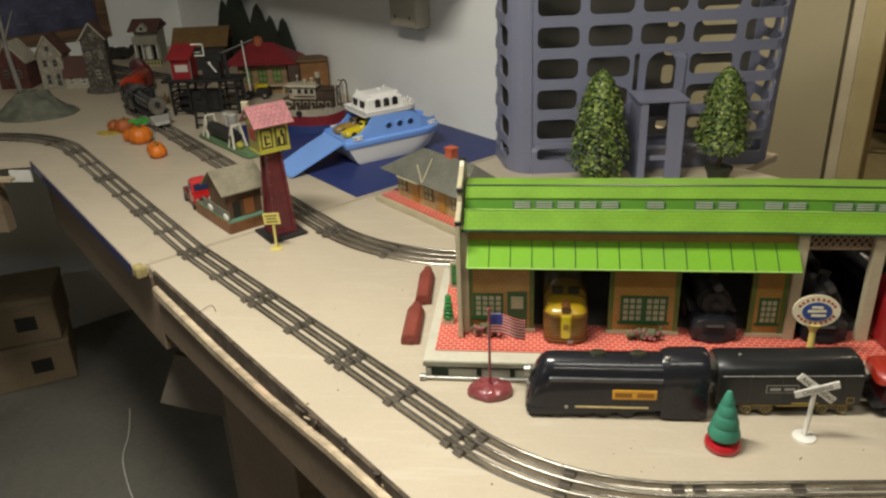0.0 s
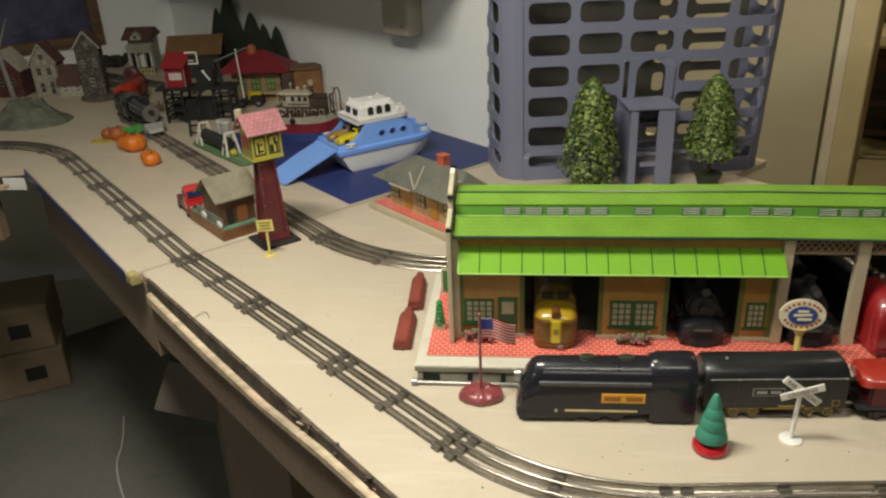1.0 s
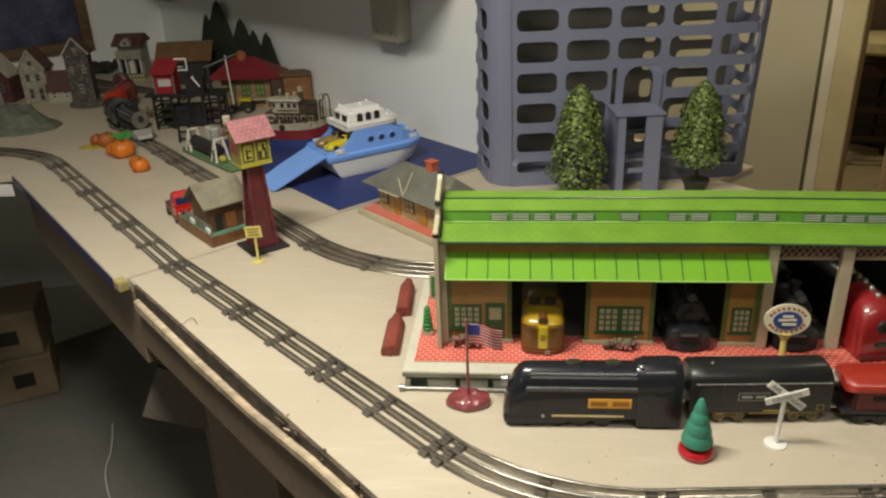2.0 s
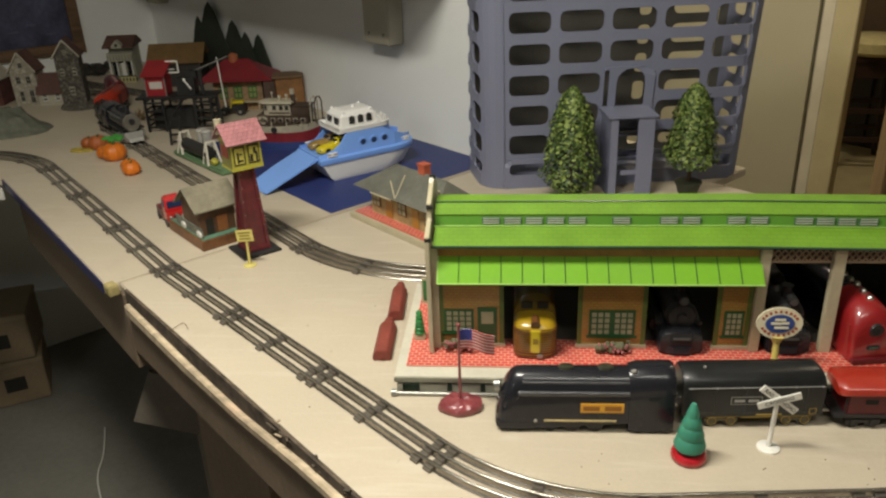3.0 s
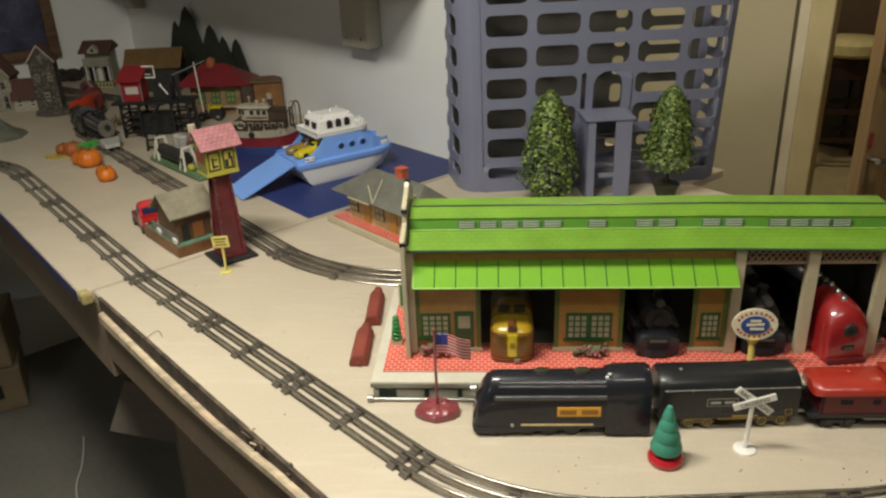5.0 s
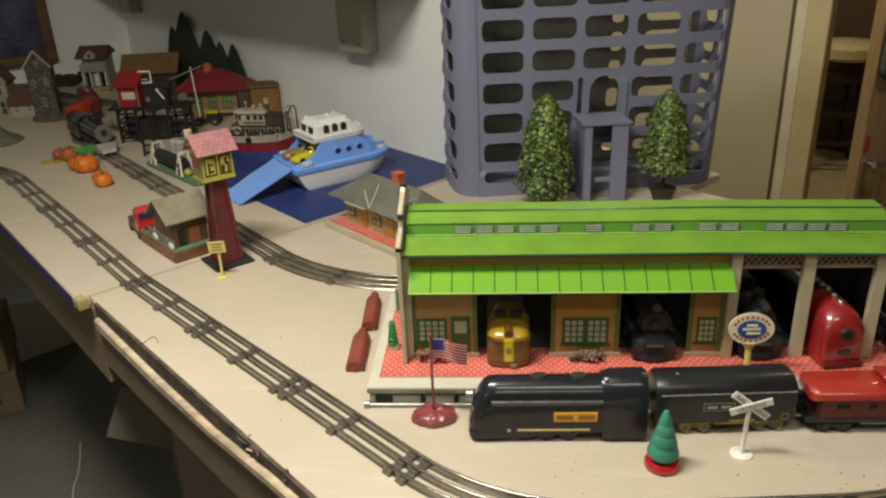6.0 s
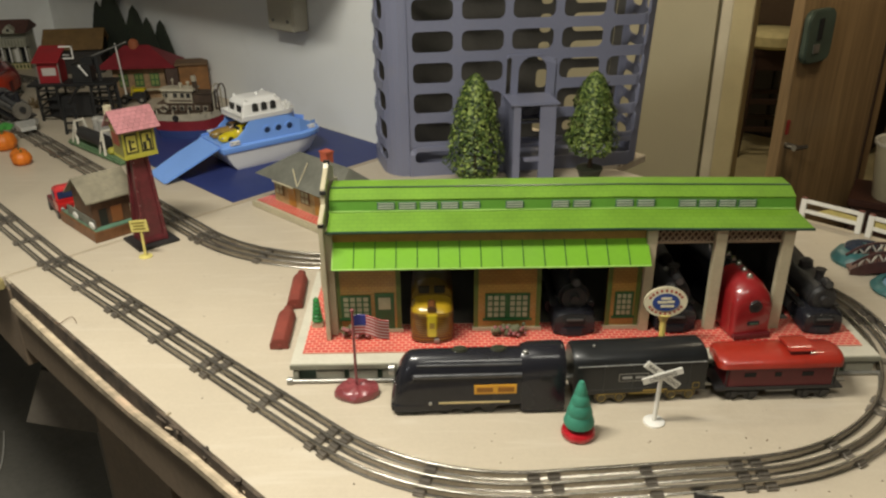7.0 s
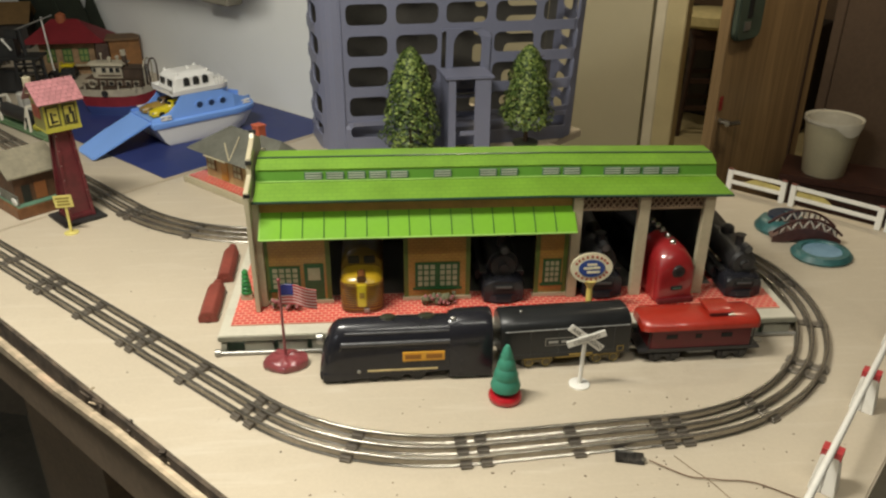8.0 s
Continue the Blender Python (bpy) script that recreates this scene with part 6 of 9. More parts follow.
    part("superstructure", bm, BLU, e)
    part("garage", multi_box([((0.0935, 0, 0.079), (0.002, 0.080, 0.036))]), mat("navy_shadow", (0.02, 0.04, 0.10), 0.5), e, "shadowed garage mouth")
    # upper deck and cabin
    bm = B()
    loft(bm, [[(a, b, z) for a, b in plan(hw, 0.056, L - 0.062, 0.035)] for hw, z in ((0.050, 0.104), (0.055, 0.107), (0.056, 0.1165), (0.0535, 0.1165), (0.0525, 0.1100))])
    part("upper_deck", bm, WHT, e, "white upper deck with a raised rim", smooth=True)
    bm = B()
    loft(bm, [[(x0, -hw, z), (x1, -hw, z), (x1 + 0.006, -hw * 0.6, z), (x1 + 0.006, hw * 0.6, z), (x1, hw, z), (x0, hw, z)] for hw, x0, x1, z in ((0.039, 0.064, 0.166, 0.110), (0.037, 0.070, 0.158, 0.138), (0.031, 0.078, 0.151, 0.1465), (0.022, 0.086, 0.144, 0.149))])
    cab = part("cabin", bm, WHT, e, "white cabin with square windows", 0.0022)
    for s in (-1, 1):
        for px in (0.096, 0.118, 0.140):
            bm = B()
            grid_box(bm, (px, s * 0.0388, 0.1270), (0.0135, 0.003, 0.0130))
            tube(bm, (px, s * 0.0373, 0.1322), (px, s * 0.0400, 0.1322), 0.00675, seg=16)
            part("window", bm, DKPANE, cab)
    for yy in (-0.018, 0.018):
        bm = B()
        grid_box(bm, (0.0675, yy, 0.1265), (0.003, 0.023, 0.0165))
        part("window", bm, DKPANE, cab, "", 0.001)
    for px, yy in ((0.08, 0.03), (0.150, 0.03), (0.08, -0.03), (0.150, -0.03), (0.12, 0.0)):
        bm = B()
        ball(bm, (px, yy, 0.1465 if abs(yy) > 0.01 else 0.151), 0.0042, 8, 6)
        part("roof_knob", bm, WHT, cab)
    bm = B()
    for k in range(7):
        a = -math.pi / 2 + math.pi * k / 6
        grid_box(bm, (0.162 + 0.030 * math.cos(a), 0.046 * math.sin(a), 0.1200), (0.005, 0.005, 0.009))
    part("rail_post", bm, WHT, e)
    # ramp
    bm = B()
    w0, w1 = 0.051, 0.046
    loft(bm, [[(-0.001, -w0, 0.055), (-0.001, w0, 0.055), (-0.001, w0, 0.060), (-0.001, -w0, 0.060)], [(-0.064, -w0, 0.030), (-0.064, w0, 0.030), (-0.064, w0, 0.035), (-0.064, -w0, 0.035)], [(-0.126, -w1, 0.0035), (-0.126, w1, 0.0035), (-0.126, w1, 0.0085), (-0.126, -w1, 0.0085)], [(-0.131, -w1 * 0.8, 0.001), (-0.131, w1 * 0.8, 0.001), (-0.131, w1 * 0.8, 0.004), (-0.131, -w1 * 0.8, 0.004)]])
    part("ramp", bm, BLU, e, "sloping blue loading ramp", 0.001)
    return e


fb = ferry(-0.3817, 1.6191, 38)
FM = fb.matrix_world


def mini_car(local, yaw, body_m, cab_m, label):
    """Long bonnet at -x, small rounded cab at +x."""
    e = thing("mini_car", FM @ pose(*local, 0, 0, yaw) @ Matrix.Diagonal((1.3, 1.15, 1.2, 1)), label, "toy car")
    bm = B()
    loft(bm, [rsec(px, 0.0132 * w, 0.003, z, 0.55, 6) for px, w, z in ((-0.032, 0.62, 0.0085), (-0.029, 0.86, 0.0125), (-0.018, 1, 0.0160), (0.004, 1, 0.0172), (0.024, 1, 0.0165), (0.031, 0.9, 0.0130), (0.033, 0.7, 0.0090))])
    part("body", bm, body_m, e, smooth=True)
    bm = B()
    loft(bm, [rsec(px, 0.0112 * w, 0.010, z, 0.6, 6) for px, w, z in ((0.000, 0.9, 0.0168), (0.006, 1, 0.0240), (0.019, 1, 0.0248), (0.027, 0.9, 0.0175))])
    cab = part("cab", bm, cab_m, e, smooth=True)
    for s in (-1, 1):
        part("side_window", multi_box([((0.0125, s * 0.0108, 0.0196), (0.0110, 0.0012, 0.0048))]), DKPANE, cab)
        bm = B()
        ball(bm, (-0.0315, s * 0.0075, 0.0088), (0.0016, 0.0022, 0.0022), 8, 6)
        part("headlight", bm, GREYTIN, e, smooth=True)
    bm = B()
    grid_box(bm, (0, 0, 0), (0.0012, 0.0170, 0.0058), m=pose(0.0030, 0, 0.0200, 0, 38, 0))
    part("windscreen", bm, DKPANE, cab)
    for px in (-0.018, 0.020):
        for s in (-1, 1):
            bm = B()
            tube(bm, (px, s * 0.0105, 0.0052), (px, s * 0.0138, 0.0052), 0.0052, seg=12)
            part("wheel", bm, DULLBLACK, e)


CARYEL = mat("car_yellow", (0.62, 0.50, 0.015), 0.25, 0, 0.08, 30, coat=0.6)
mini_car((0.052, -0.021, 0.0622), 8, CARYEL, CARYEL, "bright yellow toy car on the ferry's deck")
mini_car((0.050, 0.018, 0.0622), 2, mat("car_ochre", (0.30, 0.19, 0.04), 0.35, 0, 0.3, 30, coat=0.4), mat("car_brown", (0.12, 0.07, 0.03), 0.4, 0, 0.3, 30, coat=0.3), "ochre brown toy car on the ferry's deck")


def tugboat(x, y, yaw):
    e = thing("tugboat", pose(x, y, 0, 0, 0, yaw), "model tugboat with a red hull, white band and dark cabins", "model boat")

    def plan(hw, x0, x1, n=8):
        pts = []
        for k in range(n + 1):
            t = k / n
            pts.append((x0 + (x1 - x0) * t, -hw * math.sin(math.pi * min(1, 0.18 + t * 0.82)) ** 0.55))
        for k in range(n, -1, -1):
            t = k / n
            pts.append((x0 + (x1 - x0) * t, hw * math.sin(math.pi * min(1, 0.18 + t * 0.82)) ** 0.55))
        return pts

    RH = mat("tug_red", (0.22, 0.02, 0.025), 0.45, 0, 0.15, 20, 0.05, 120)
    BH = mat("tug_blue_stand", (0.03, 0.05, 0.17), 0.5, 0, 0.12, 20)
    OW = mat("aged_white", (0.38, 0.34, 0.255), 0.5, 0, 0.15, 30, 0.05, 120)
    DB = mat("dark_brown_wood", (0.055, 0.035, 0.022), 0.6, 0, 0.3, 30, 0.1, 120)
    for name, rows, m in (("waterline_stand", ((0.032, -0.070, 0.072, 0.0012), (0.034, -0.078, 0.080, 0.022)), BH), ("lower_hull", ((0.034, -0.078, 0.080, 0.022), (0.038, -0.086, 0.092, 0.048)), RH), ("upper_hull", ((0.0385, -0.087, 0.093, 0.048), (0.0395, -0.090, 0.098, 0.064)), OW), ("deck", ((0.036, -0.086, 0.090, 0.064), (0.036, -0.086, 0.090, 0.0655)), DB)):
        bm = B()
        loft(bm, [[(a, b, z + (0.010 * max(0, (a - 0.03) / 0.06) ** 2 if z > 0.04 else 0)) for a, b in plan(hw, x0, x1)] for hw, x0, x1, z in rows])
        part(name, bm, m, e, smooth=True)
    bm = B()
    tube(bm, (-0.020, -0.0392, 0.056), (-0.020, -0.0412, 0.056), 0.008, seg=16)
    part("fender", bm, DULLBLACK, e, "round dark fender")
    def cabin_window(parent, m, w, h):
        """A dark pane in a cream frame, facing -y of the matrix."""
        bm = B()
        grid_box(bm, (0, 0, 0), (w + 0.0032, 0.0016, h + 0.0032), m=m)
        fr = part("window", bm, OW, parent)
        bm = B()
        grid_box(bm, (0, -0.0007, 0), (w, 0.0016, h), m=m)
        part("pane", bm, DKPANE, fr)

    BP = mat("tug_brown_paint", (0.075, 0.047, 0.030), 0.55, 0, 0.3, 30)
    # long brown house on the main deck
    low = part("deckhouse", multi_box([((0.004, 0, 0.0765), (0.126, 0.046, 0.022))]), BP, e, "dark brown deckhouse", 0.001)
    for k in range(6):
        cabin_window(low, pose(-0.046 + 0.020 * k, -0.0236, 0.0775), 0.0085, 0.0095)
    part("boat_deck", multi_box([((0.000, 0, 0.0885), (0.136, 0.054, 0.0020))]), BP, e, "", 0.0006)
    # wheelhouse with a rounded front towards the bow

    def house_plan(x0, x1, w, n=8):
        return [(x1, -w)] + [(x0 + w - w * math.sin(math.pi * k / n), -w * math.cos(math.pi * k / n)) for k in range(n + 1)] + [(x1, w)]

    bm = B()
    loft(bm, [[(a, b, z) for a, b in house_plan(-0.056, 0.022, 0.020)] for z in (0.0895, 0.119)])
    wh = part("wheelhouse", bm, OW, e, "cream wheelhouse with a rounded front")
    for ang in (20, 52, 84):
        c, q = math.cos(radians(ang)), math.sin(radians(ang))
        cabin_window(wh, pose(-0.036 - 0.0202 * q, -0.0202 * c, 0.1090, 0, 0, -ang), 0.0075, 0.0105)
    for px in (-0.020, -0.002, 0.013):
        cabin_window(wh, pose(px, -0.0204, 0.1090), 0.0095, 0.0115)
    part("skirting", multi_box([((-0.008, -0.0206, 0.0955), (0.056, 0.0014, 0.0035))]), BP, wh)
    bm = B()
    loft(bm, [[(a, b, z) for a, b in house_plan(x0, x1, w)] for x0, x1, w, z in ((-0.064, 0.027, 0.025, 0.1190), (-0.066, 0.029, 0.027, 0.1205), (-0.062, 0.026, 0.0235, 0.1240), (-0.050, 0.018, 0.014, 0.1255))])
    part("wheelhouse_roof", bm, OW, e, "cream overhanging roof", 0.0006)
    # brown cabin with slatted sides behind the wheelhouse
    aft = part("aft_cabin", multi_box([((0.047, 0, 0.1010), (0.046, 0.040, 0.023))]), BP, e, "dark brown aft cabin", 0.001)
    for k in range(4):
        part("slat", multi_box([((0.047, -0.0206, 0.0935 + 0.0055 * k), (0.046, 0.0016, 0.0016))]), DB, aft)
    part("aft_roof", multi_box([((0.048, 0, 0.1135), (0.054, 0.046, 0.0022))]), DB, e, "", 0.0006)
    bm = B()
    tube(bm, (0.026, 0, 0.112), (0.024, 0, 0.148), 0.0062, 0.0058, seg=14)
    fn = part("funnel", bm, DB, e, "dark funnel with a pale top", smooth=True)
    bm = B()
    tube(bm, (0.0245, 0, 0.140), (0.024, 0, 0.153), 0.0066, 0.0064, seg=14)
    part("funnel_top", bm, OW, fn, smooth=True)
    bm = B()
    tube(bm, (-0.030, 0, 0.124), (-0.030, 0, 0.142), 0.0012, seg=6)
    ball(bm, (-0.030, 0, 0.143), 0.0034, 8, 6)
    part("mast", bm, OW, e)
    for px, py in ((-0.008, -0.008), (0.006, 0.006)):
        bm = B()
        lathe(bm, [(0.0036, 0), (0.0036, 0.007), (0.0052, 0.009), (0.0040, 0.0125), (0.001, 0.0135)], (px, py, 0.125), 12)
        part("ventilator", bm, OW, e, smooth=True)
    for k in range(6):
        for s in (-1, 1):
            part("rail_post", multi_box([((-0.070 + k * 0.028, s * 0.033, 0.0725), (0.0014, 0.0014, 0.014))]), DB, e)
    for s in (-1, 1):
        part("top_rail", multi_box([((0.0, s * 0.033, 0.080), (0.145, 0.0016, 0.0016))]), DB, e)
    bm = B()
    tube(bm, (0.062, 0, 0.066), (0.062, 0, 0.112), 0.0016, seg=6)
    tube(bm, (0.062, 0, 0.112), (0.074, 0, 0.118), 0.0014, seg=6)
    tube(bm, (0.074, 0, 0.118), (0.080, 0, 0.070), 0.0014, seg=6)
    part("davit", bm, mat("grey_metal", (0.25, 0.24, 0.22), 0.4, 0.5), e, "bent grey davit")
    bm = B()
    for k in range(5):
        grid_box(bm, (0.040 + 0.006 * k, 0.006 * (k % 2), 0.0735 + 0.004 * (k % 3)), (0.012, 0.014, 0.014), 20 * k)
    part("cargo", bm, DB, e)
    bm = B()
    ring = []
    for k in range(18):
        a = 2 * math.pi * k / 18
        ring.append([(-0.052 + (0.0085 + 0.0024 * math.cos(b)) * math.cos(a), -0.0252 + 0.0024 * math.sin(b), 0.0775 + (0.0085 + 0.0024 * math.cos(b)) * math.sin(a)) for b in (0, 1.05, 2.09, 3.14, 4.19, 5.24)])
    loft(bm, ring + [ring[0]], True, False)
    part("life_ring", bm, OW, e, "round white life ring", smooth=True)
    for px in (0.074, 0.086):
        bm = B()
        arc = [(px, -0.016, 0.070), (px, -0.017, 0.118), (px + 0.002, -0.012, 0.130), (px + 0.004, 0.000, 0.134), (px + 0.006, 0.012, 0.130), (px + 0.008, 0.017, 0.118), (px + 0.008, 0.017, 0.070)]
        for p, q in zip(arc, arc[1:]):
            tube(bm, p, q, 0.0019, seg=6)
        part("hoop", bm, OW if px < 0.08 else DB, e, "tall bent hoop at the stern")
    for k in range(4):
        part("bulwark_stay", multi_box([((-0.066 + 0.040 * k, -0.0372, 0.0700), (0.0030, 0.0022, 0.011))]), OW, e)


tugboat(-0.502, 1.872, -4)


def log_loader(x, y, yaw):
    e = thing("loading_rig", pose(x, y, 0, 0, 0, yaw), "green-based loading rig with white frames and grey drums", "track accessory")
    GB = mat("sage_green_metal", (0.13, 0.22, 0.11), 0.5, 0, 0.15, 20, 0.1, 100)
    WF = mat("offwhite_frame", (0.62, 0.58, 0.48), 0.5, 0, 0.1, 30)
    part("base", multi_box([((0, 0, 0.006), (0.265, 0.040, 0.012))]), GB, e, "sage green base", 0.004)
    for px in (0.090, -0.050):
        bm = B()
        for s in (-1, 1):
            tube(bm, (px - 0.012, s * 0.017, 0.010), (px, s * 0.011, 0.066), 0.0035, 0.0028, seg=6)
            tube(bm, (px + 0.016, s * 0.017, 0.010), (px + 0.003, s * 0.011, 0.060), 0.0026, seg=6)
        tube(bm, (px, -0.012, 0.064), (px, 0.012, 0.064), 0.0030, seg=6)
        part("frame", bm, WF, e, "white A-frame")
    bm = B()
    tube(bm, (-0.044, 0, 0.034), (0.084, 0, 0.034), 0.0165, seg=18)
    part("trough", bm, DULLBLACK, e, "black trough", smooth=True)
    for px, py in ((0.062, -0.034), (0.040, -0.036)):
        bm = B()
        lathe(bm, [(0.0115, 0.000), (0.0128, 0.003), (0.0128, 0.032), (0.0138, 0.033), (0.0138, 0.037), (0.0128, 0.038), (0.0128, 0.062), (0.0138, 0.063), (0.0138, 0.067), (0.011, 0.070), (0.003, 0.071)], (px, py, 0), 20)
        part("drum", bm, mat("galvanised_grey", (0.50, 0.48, 0.43), 0.4, 0.25, 0.15, 30), e, "banded pale grey drum", smooth=True)
    bm = B()
    ball(bm, (-0.070, 0.004, 0.020), (0.012, 0.010, 0.009), 10, 7)
    part("load", bm, YEL, e, "small yellow load")


log_loader(-0.683, 1.739, 137)


def pumpkin_group(x, y, lumps, label, leaf=None):
    e = thing("toy_pumpkins", pose(x, y, 0), label, "pumpkins", "pumpkins beside the track")
    OR = mat("pumpkin_orange", (0.62, 0.16, 0.01), 0.45, 0, 0.2, 25, 0.1, 100)
    for px, py, r, dark in lumps:
        bm = B()
        n = 40
        prof = [(0.05, 0.16), (0.55, 0.0), (0.88, 0.22), (1.0, 0.62), (0.86, 1.08), (0.5, 1.34), (0.16, 1.30), (0.03, 1.22)]
        lathe(bm, [(r * a, r * b) for a, b in prof], (0, 0, 0), n)
        for v in bm.verts:
            a = math.atan2(v.co.y, v.co.x)
            k = 1 - 0.075 * abs(math.cos(a * 5)) ** 6
            v.co.x *= k
            v.co.y *= k
        for v in bm.verts:
            v.co += Vector((px, py, 0))
        pk = part("pumpkin", bm, mat("dull_pumpkin", (0.34, 0.09, 0.02), 0.55, 0, 0.25, 25, 0.1, 100) if dark else OR, e, smooth=True)
        bm = B()
        tube(bm, (px, py, r * 1.2), (px + r * 0.14, py, r * 1.55), r * 0.13, r * 0.08, seg=7)
        part("stalk", bm, mat("stalk_green", (0.08, 0.12, 0.03), 0.7), pk)
    if leaf:
        bm = B()
        for k in range(9):
            a = k * 0.7
            ball(bm, (leaf[0] + 0.020 * math.cos(a) * (k % 3) * 0.5, leaf[1] + 0.014 * math.sin(a), leaf[2] + 0.002 * (k % 2)), (0.014, 0.010, 0.0035), 8, 5, Euler((0.2 * math.sin(k), 0.25 * math.cos(k), a)))
        part("leaf_cap", bm, mat("leaf_green_paint", (0.05, 0.26, 0.04), 0.5, 0, 0.2, 40), e, "bright green leaves")
    return e


pumpkin_group(-0.930, 1.776, [(0, 0, 0.031, False), (-0.034, 0.018, 0.022, False)], "orange toy pumpkin with a green leaf cap", (-0.006, 0.026, 0.048))
pumpkin_group(-0.836, 1.668, [(0.004, -0.008, 0.0225, False), (-0.014, 0.018, 0.021, False)], "pair of small orange toy pumpkins")
pg = pumpkin_group(-1.035, 1.868, [(0.014, 0.004, 0.026, True), (-0.018, 0.014, 0.021, True)], "dull orange toy pumpkins on a yellow mat")
bm = B()
lathe(bm, [(0.034, 0), (0.034, 0.003), (0.028, 0.005), (0.004, 0.005)], (-0.026, -0.010, 0), 16, 1.0, 0.6)
part("mat", bm, mat("yellow_straw", (0.40, 0.30, 0.05), 0.7, 0, 0.3, 60), pg, "yellow straw-like patch")

# ---- village at the back ----
BLK = mat("black_plastic_trestle", (0.015, 0.015, 0.015), 0.5, 0, 0.2, 30)


def coal_tower(x, y, yaw):
    e = thing("coaling_tower", pose(x, y, 0, 0, 0, yaw), "black trestle coaling tower with a red hut on top", "track accessory")
    for px in (-0.085, -0.035, 0.055, 0.100):
        for s in (-1, 1):
            part("leg", multi_box([((px, s * 0.030, 0.043), (0.006, 0.006, 0.086))]), BLK, e)
        for k in range(4):
            part("rung", multi_box([((px, 0, 0.015 + k * 0.021), (0.004, 0.060, 0.004))]), BLK, e)
    for s in (-1, 1):
        for k in range(4):
            for px, w in ((-0.060, 0.050), (0.0775, 0.045)):
                part("rung", multi_box([((px, s * 0.030, 0.012 + k * 0.021), (w, 0.004, 0.005))]), BLK, e)
    part("bin", multi_box([((-0.01, 0.010, 0.030), (0.110, 0.050, 0.052))]), BLK, e, "black coal bin", 0.003)
    part("deck", multi_box([((0.005, 0, 0.088), (0.225, 0.075, 0.006))]), BLK, e, "", 0.001)
    RT = mat("hut_red", (0.25, 0.013, 0.018), 0.45, 0, 0.12, 30)
    hut = part("hut", multi_box([((-0.050, 0.006, 0.117), (0.056, 0.054, 0.052))]), RT, e, "red hut", 0.001)
    part("window", multi_box([((-0.048, -0.0215, 0.119), (0.036, 0.0016, 0.018))]), mat("pale_pane", (0.50, 0.46, 0.42), 0.4), hut)
    for s in (-1, 1):
        part("corner_post", multi_box([((-0.050 + s * 0.028, -0.0215, 0.117), (0.003, 0.002, 0.052))]), GREYTIN, hut)
    bm = B()
    loft(bm, [[(-0.084, -0.032, 0.141), (-0.084, 0.042, 0.168), (-0.084, 0.042, 0.172), (-0.084, -0.032, 0.145)], [(-0.016, -0.032, 0.141), (-0.016, 0.042, 0.168), (-0.016, 0.042, 0.172), (-0.016, -0.032, 0.145)]])
    part("hut_roof", bm, RT, e, "sloping red roof")
    fr = B()
    for c, s in (((0.006, -0.02, 0.178), (0.034, 0.003, 0.003)), ((0.008, -0.02, 0.150), (0.026, 0.003, 0.003)), ((0.0215, -0.02, 0.164), (0.003, 0.003, 0.031)), ((0.004, -0.02, 0.158), (0.016, 0.002, 0.0014))):
        grid_box(fr, c, s)
    part("white_frame", fr, WHITE_PT, e, "white open frame")
    bm = B()
    grid_box(bm, (0.034, 0, 0.112), (0.050, 0.040, 0.042))
    grid_box(bm, (0.050, 0.004, 0.140), (0.030, 0.026, 0.020))
    tube(bm, (0.030, -0.01, 0.128), (0.125, 0.03, 0.172), 0.0018, seg=6)
    tube(bm, (0.075, 0, 0.091), (0.070, 0, 0.150), 0.006, seg=8)
    part("machinery", bm, BLK, e, "black hoist machinery")
    bm = B()
    tube(bm, (0.034, -0.024, 0.130), (0.052, -0.028, 0.108), 0.0022, seg=8)
    ball(bm, (0.034, -0.024, 0.131), 0.004, 8, 6)
    part("lever", bm, WHITE_PT, e, "small white lever")
    bm = B()
    tube(bm, (0.108, -0.036, 0.004), (0.094, -0.010, 0.088), 0.003, seg=5)
    tube(bm, (0.130, -0.036, 0.004), (0.116, -0.010, 0.088), 0.003, seg=5)
    for k in range(6):
        t = (k + 0.5) / 6
        tube(bm, (0.108 - 0.014 * t, -0.036 + 0.026 * t, 0.004 + 0.084 * t), (0.130 - 0.014 * t, -0.036 + 0.026 * t, 0.004 + 0.084 * t), 0.0022, seg=5)
    part("ladder", bm, BLK, e, "black ladder")
    bm = B()
    for px in (0.024, 0.052):
        tube(bm, (px, -0.172, 0.0), (px - 0.012, -0.128, 0.062), 0.0036, seg=5)
    for k in range(4):
        q = (k + 0.5) / 4
        tube(bm, (0.024 - 0.012 * q, -0.172 + 0.044 * q, 0.062 * q), (0.052 - 0.012 * q, -0.172 + 0.044 * q, 0.062 * q), 0.0028, seg=5)
    tube(bm, (0.026, -0.128, 0.062), (0.024, -0.030, 0.084), 0.004, seg=6)
    part("chute_leg", bm, BLK, e, "short black chute on a ladder leg")
    bm = B()
    tube(bm, (0.045, 0.0, 0.145), (0.150, 0.03, 0.178), 0.0016, seg=5)
    part("boom", bm, GREYTIN, e, "thin grey boom")
    e.matrix_world = e.matrix_world @ Matrix.Diagonal((1, 1, 1.10, 1))


coal_tower(-0.866, 2.066, 4)


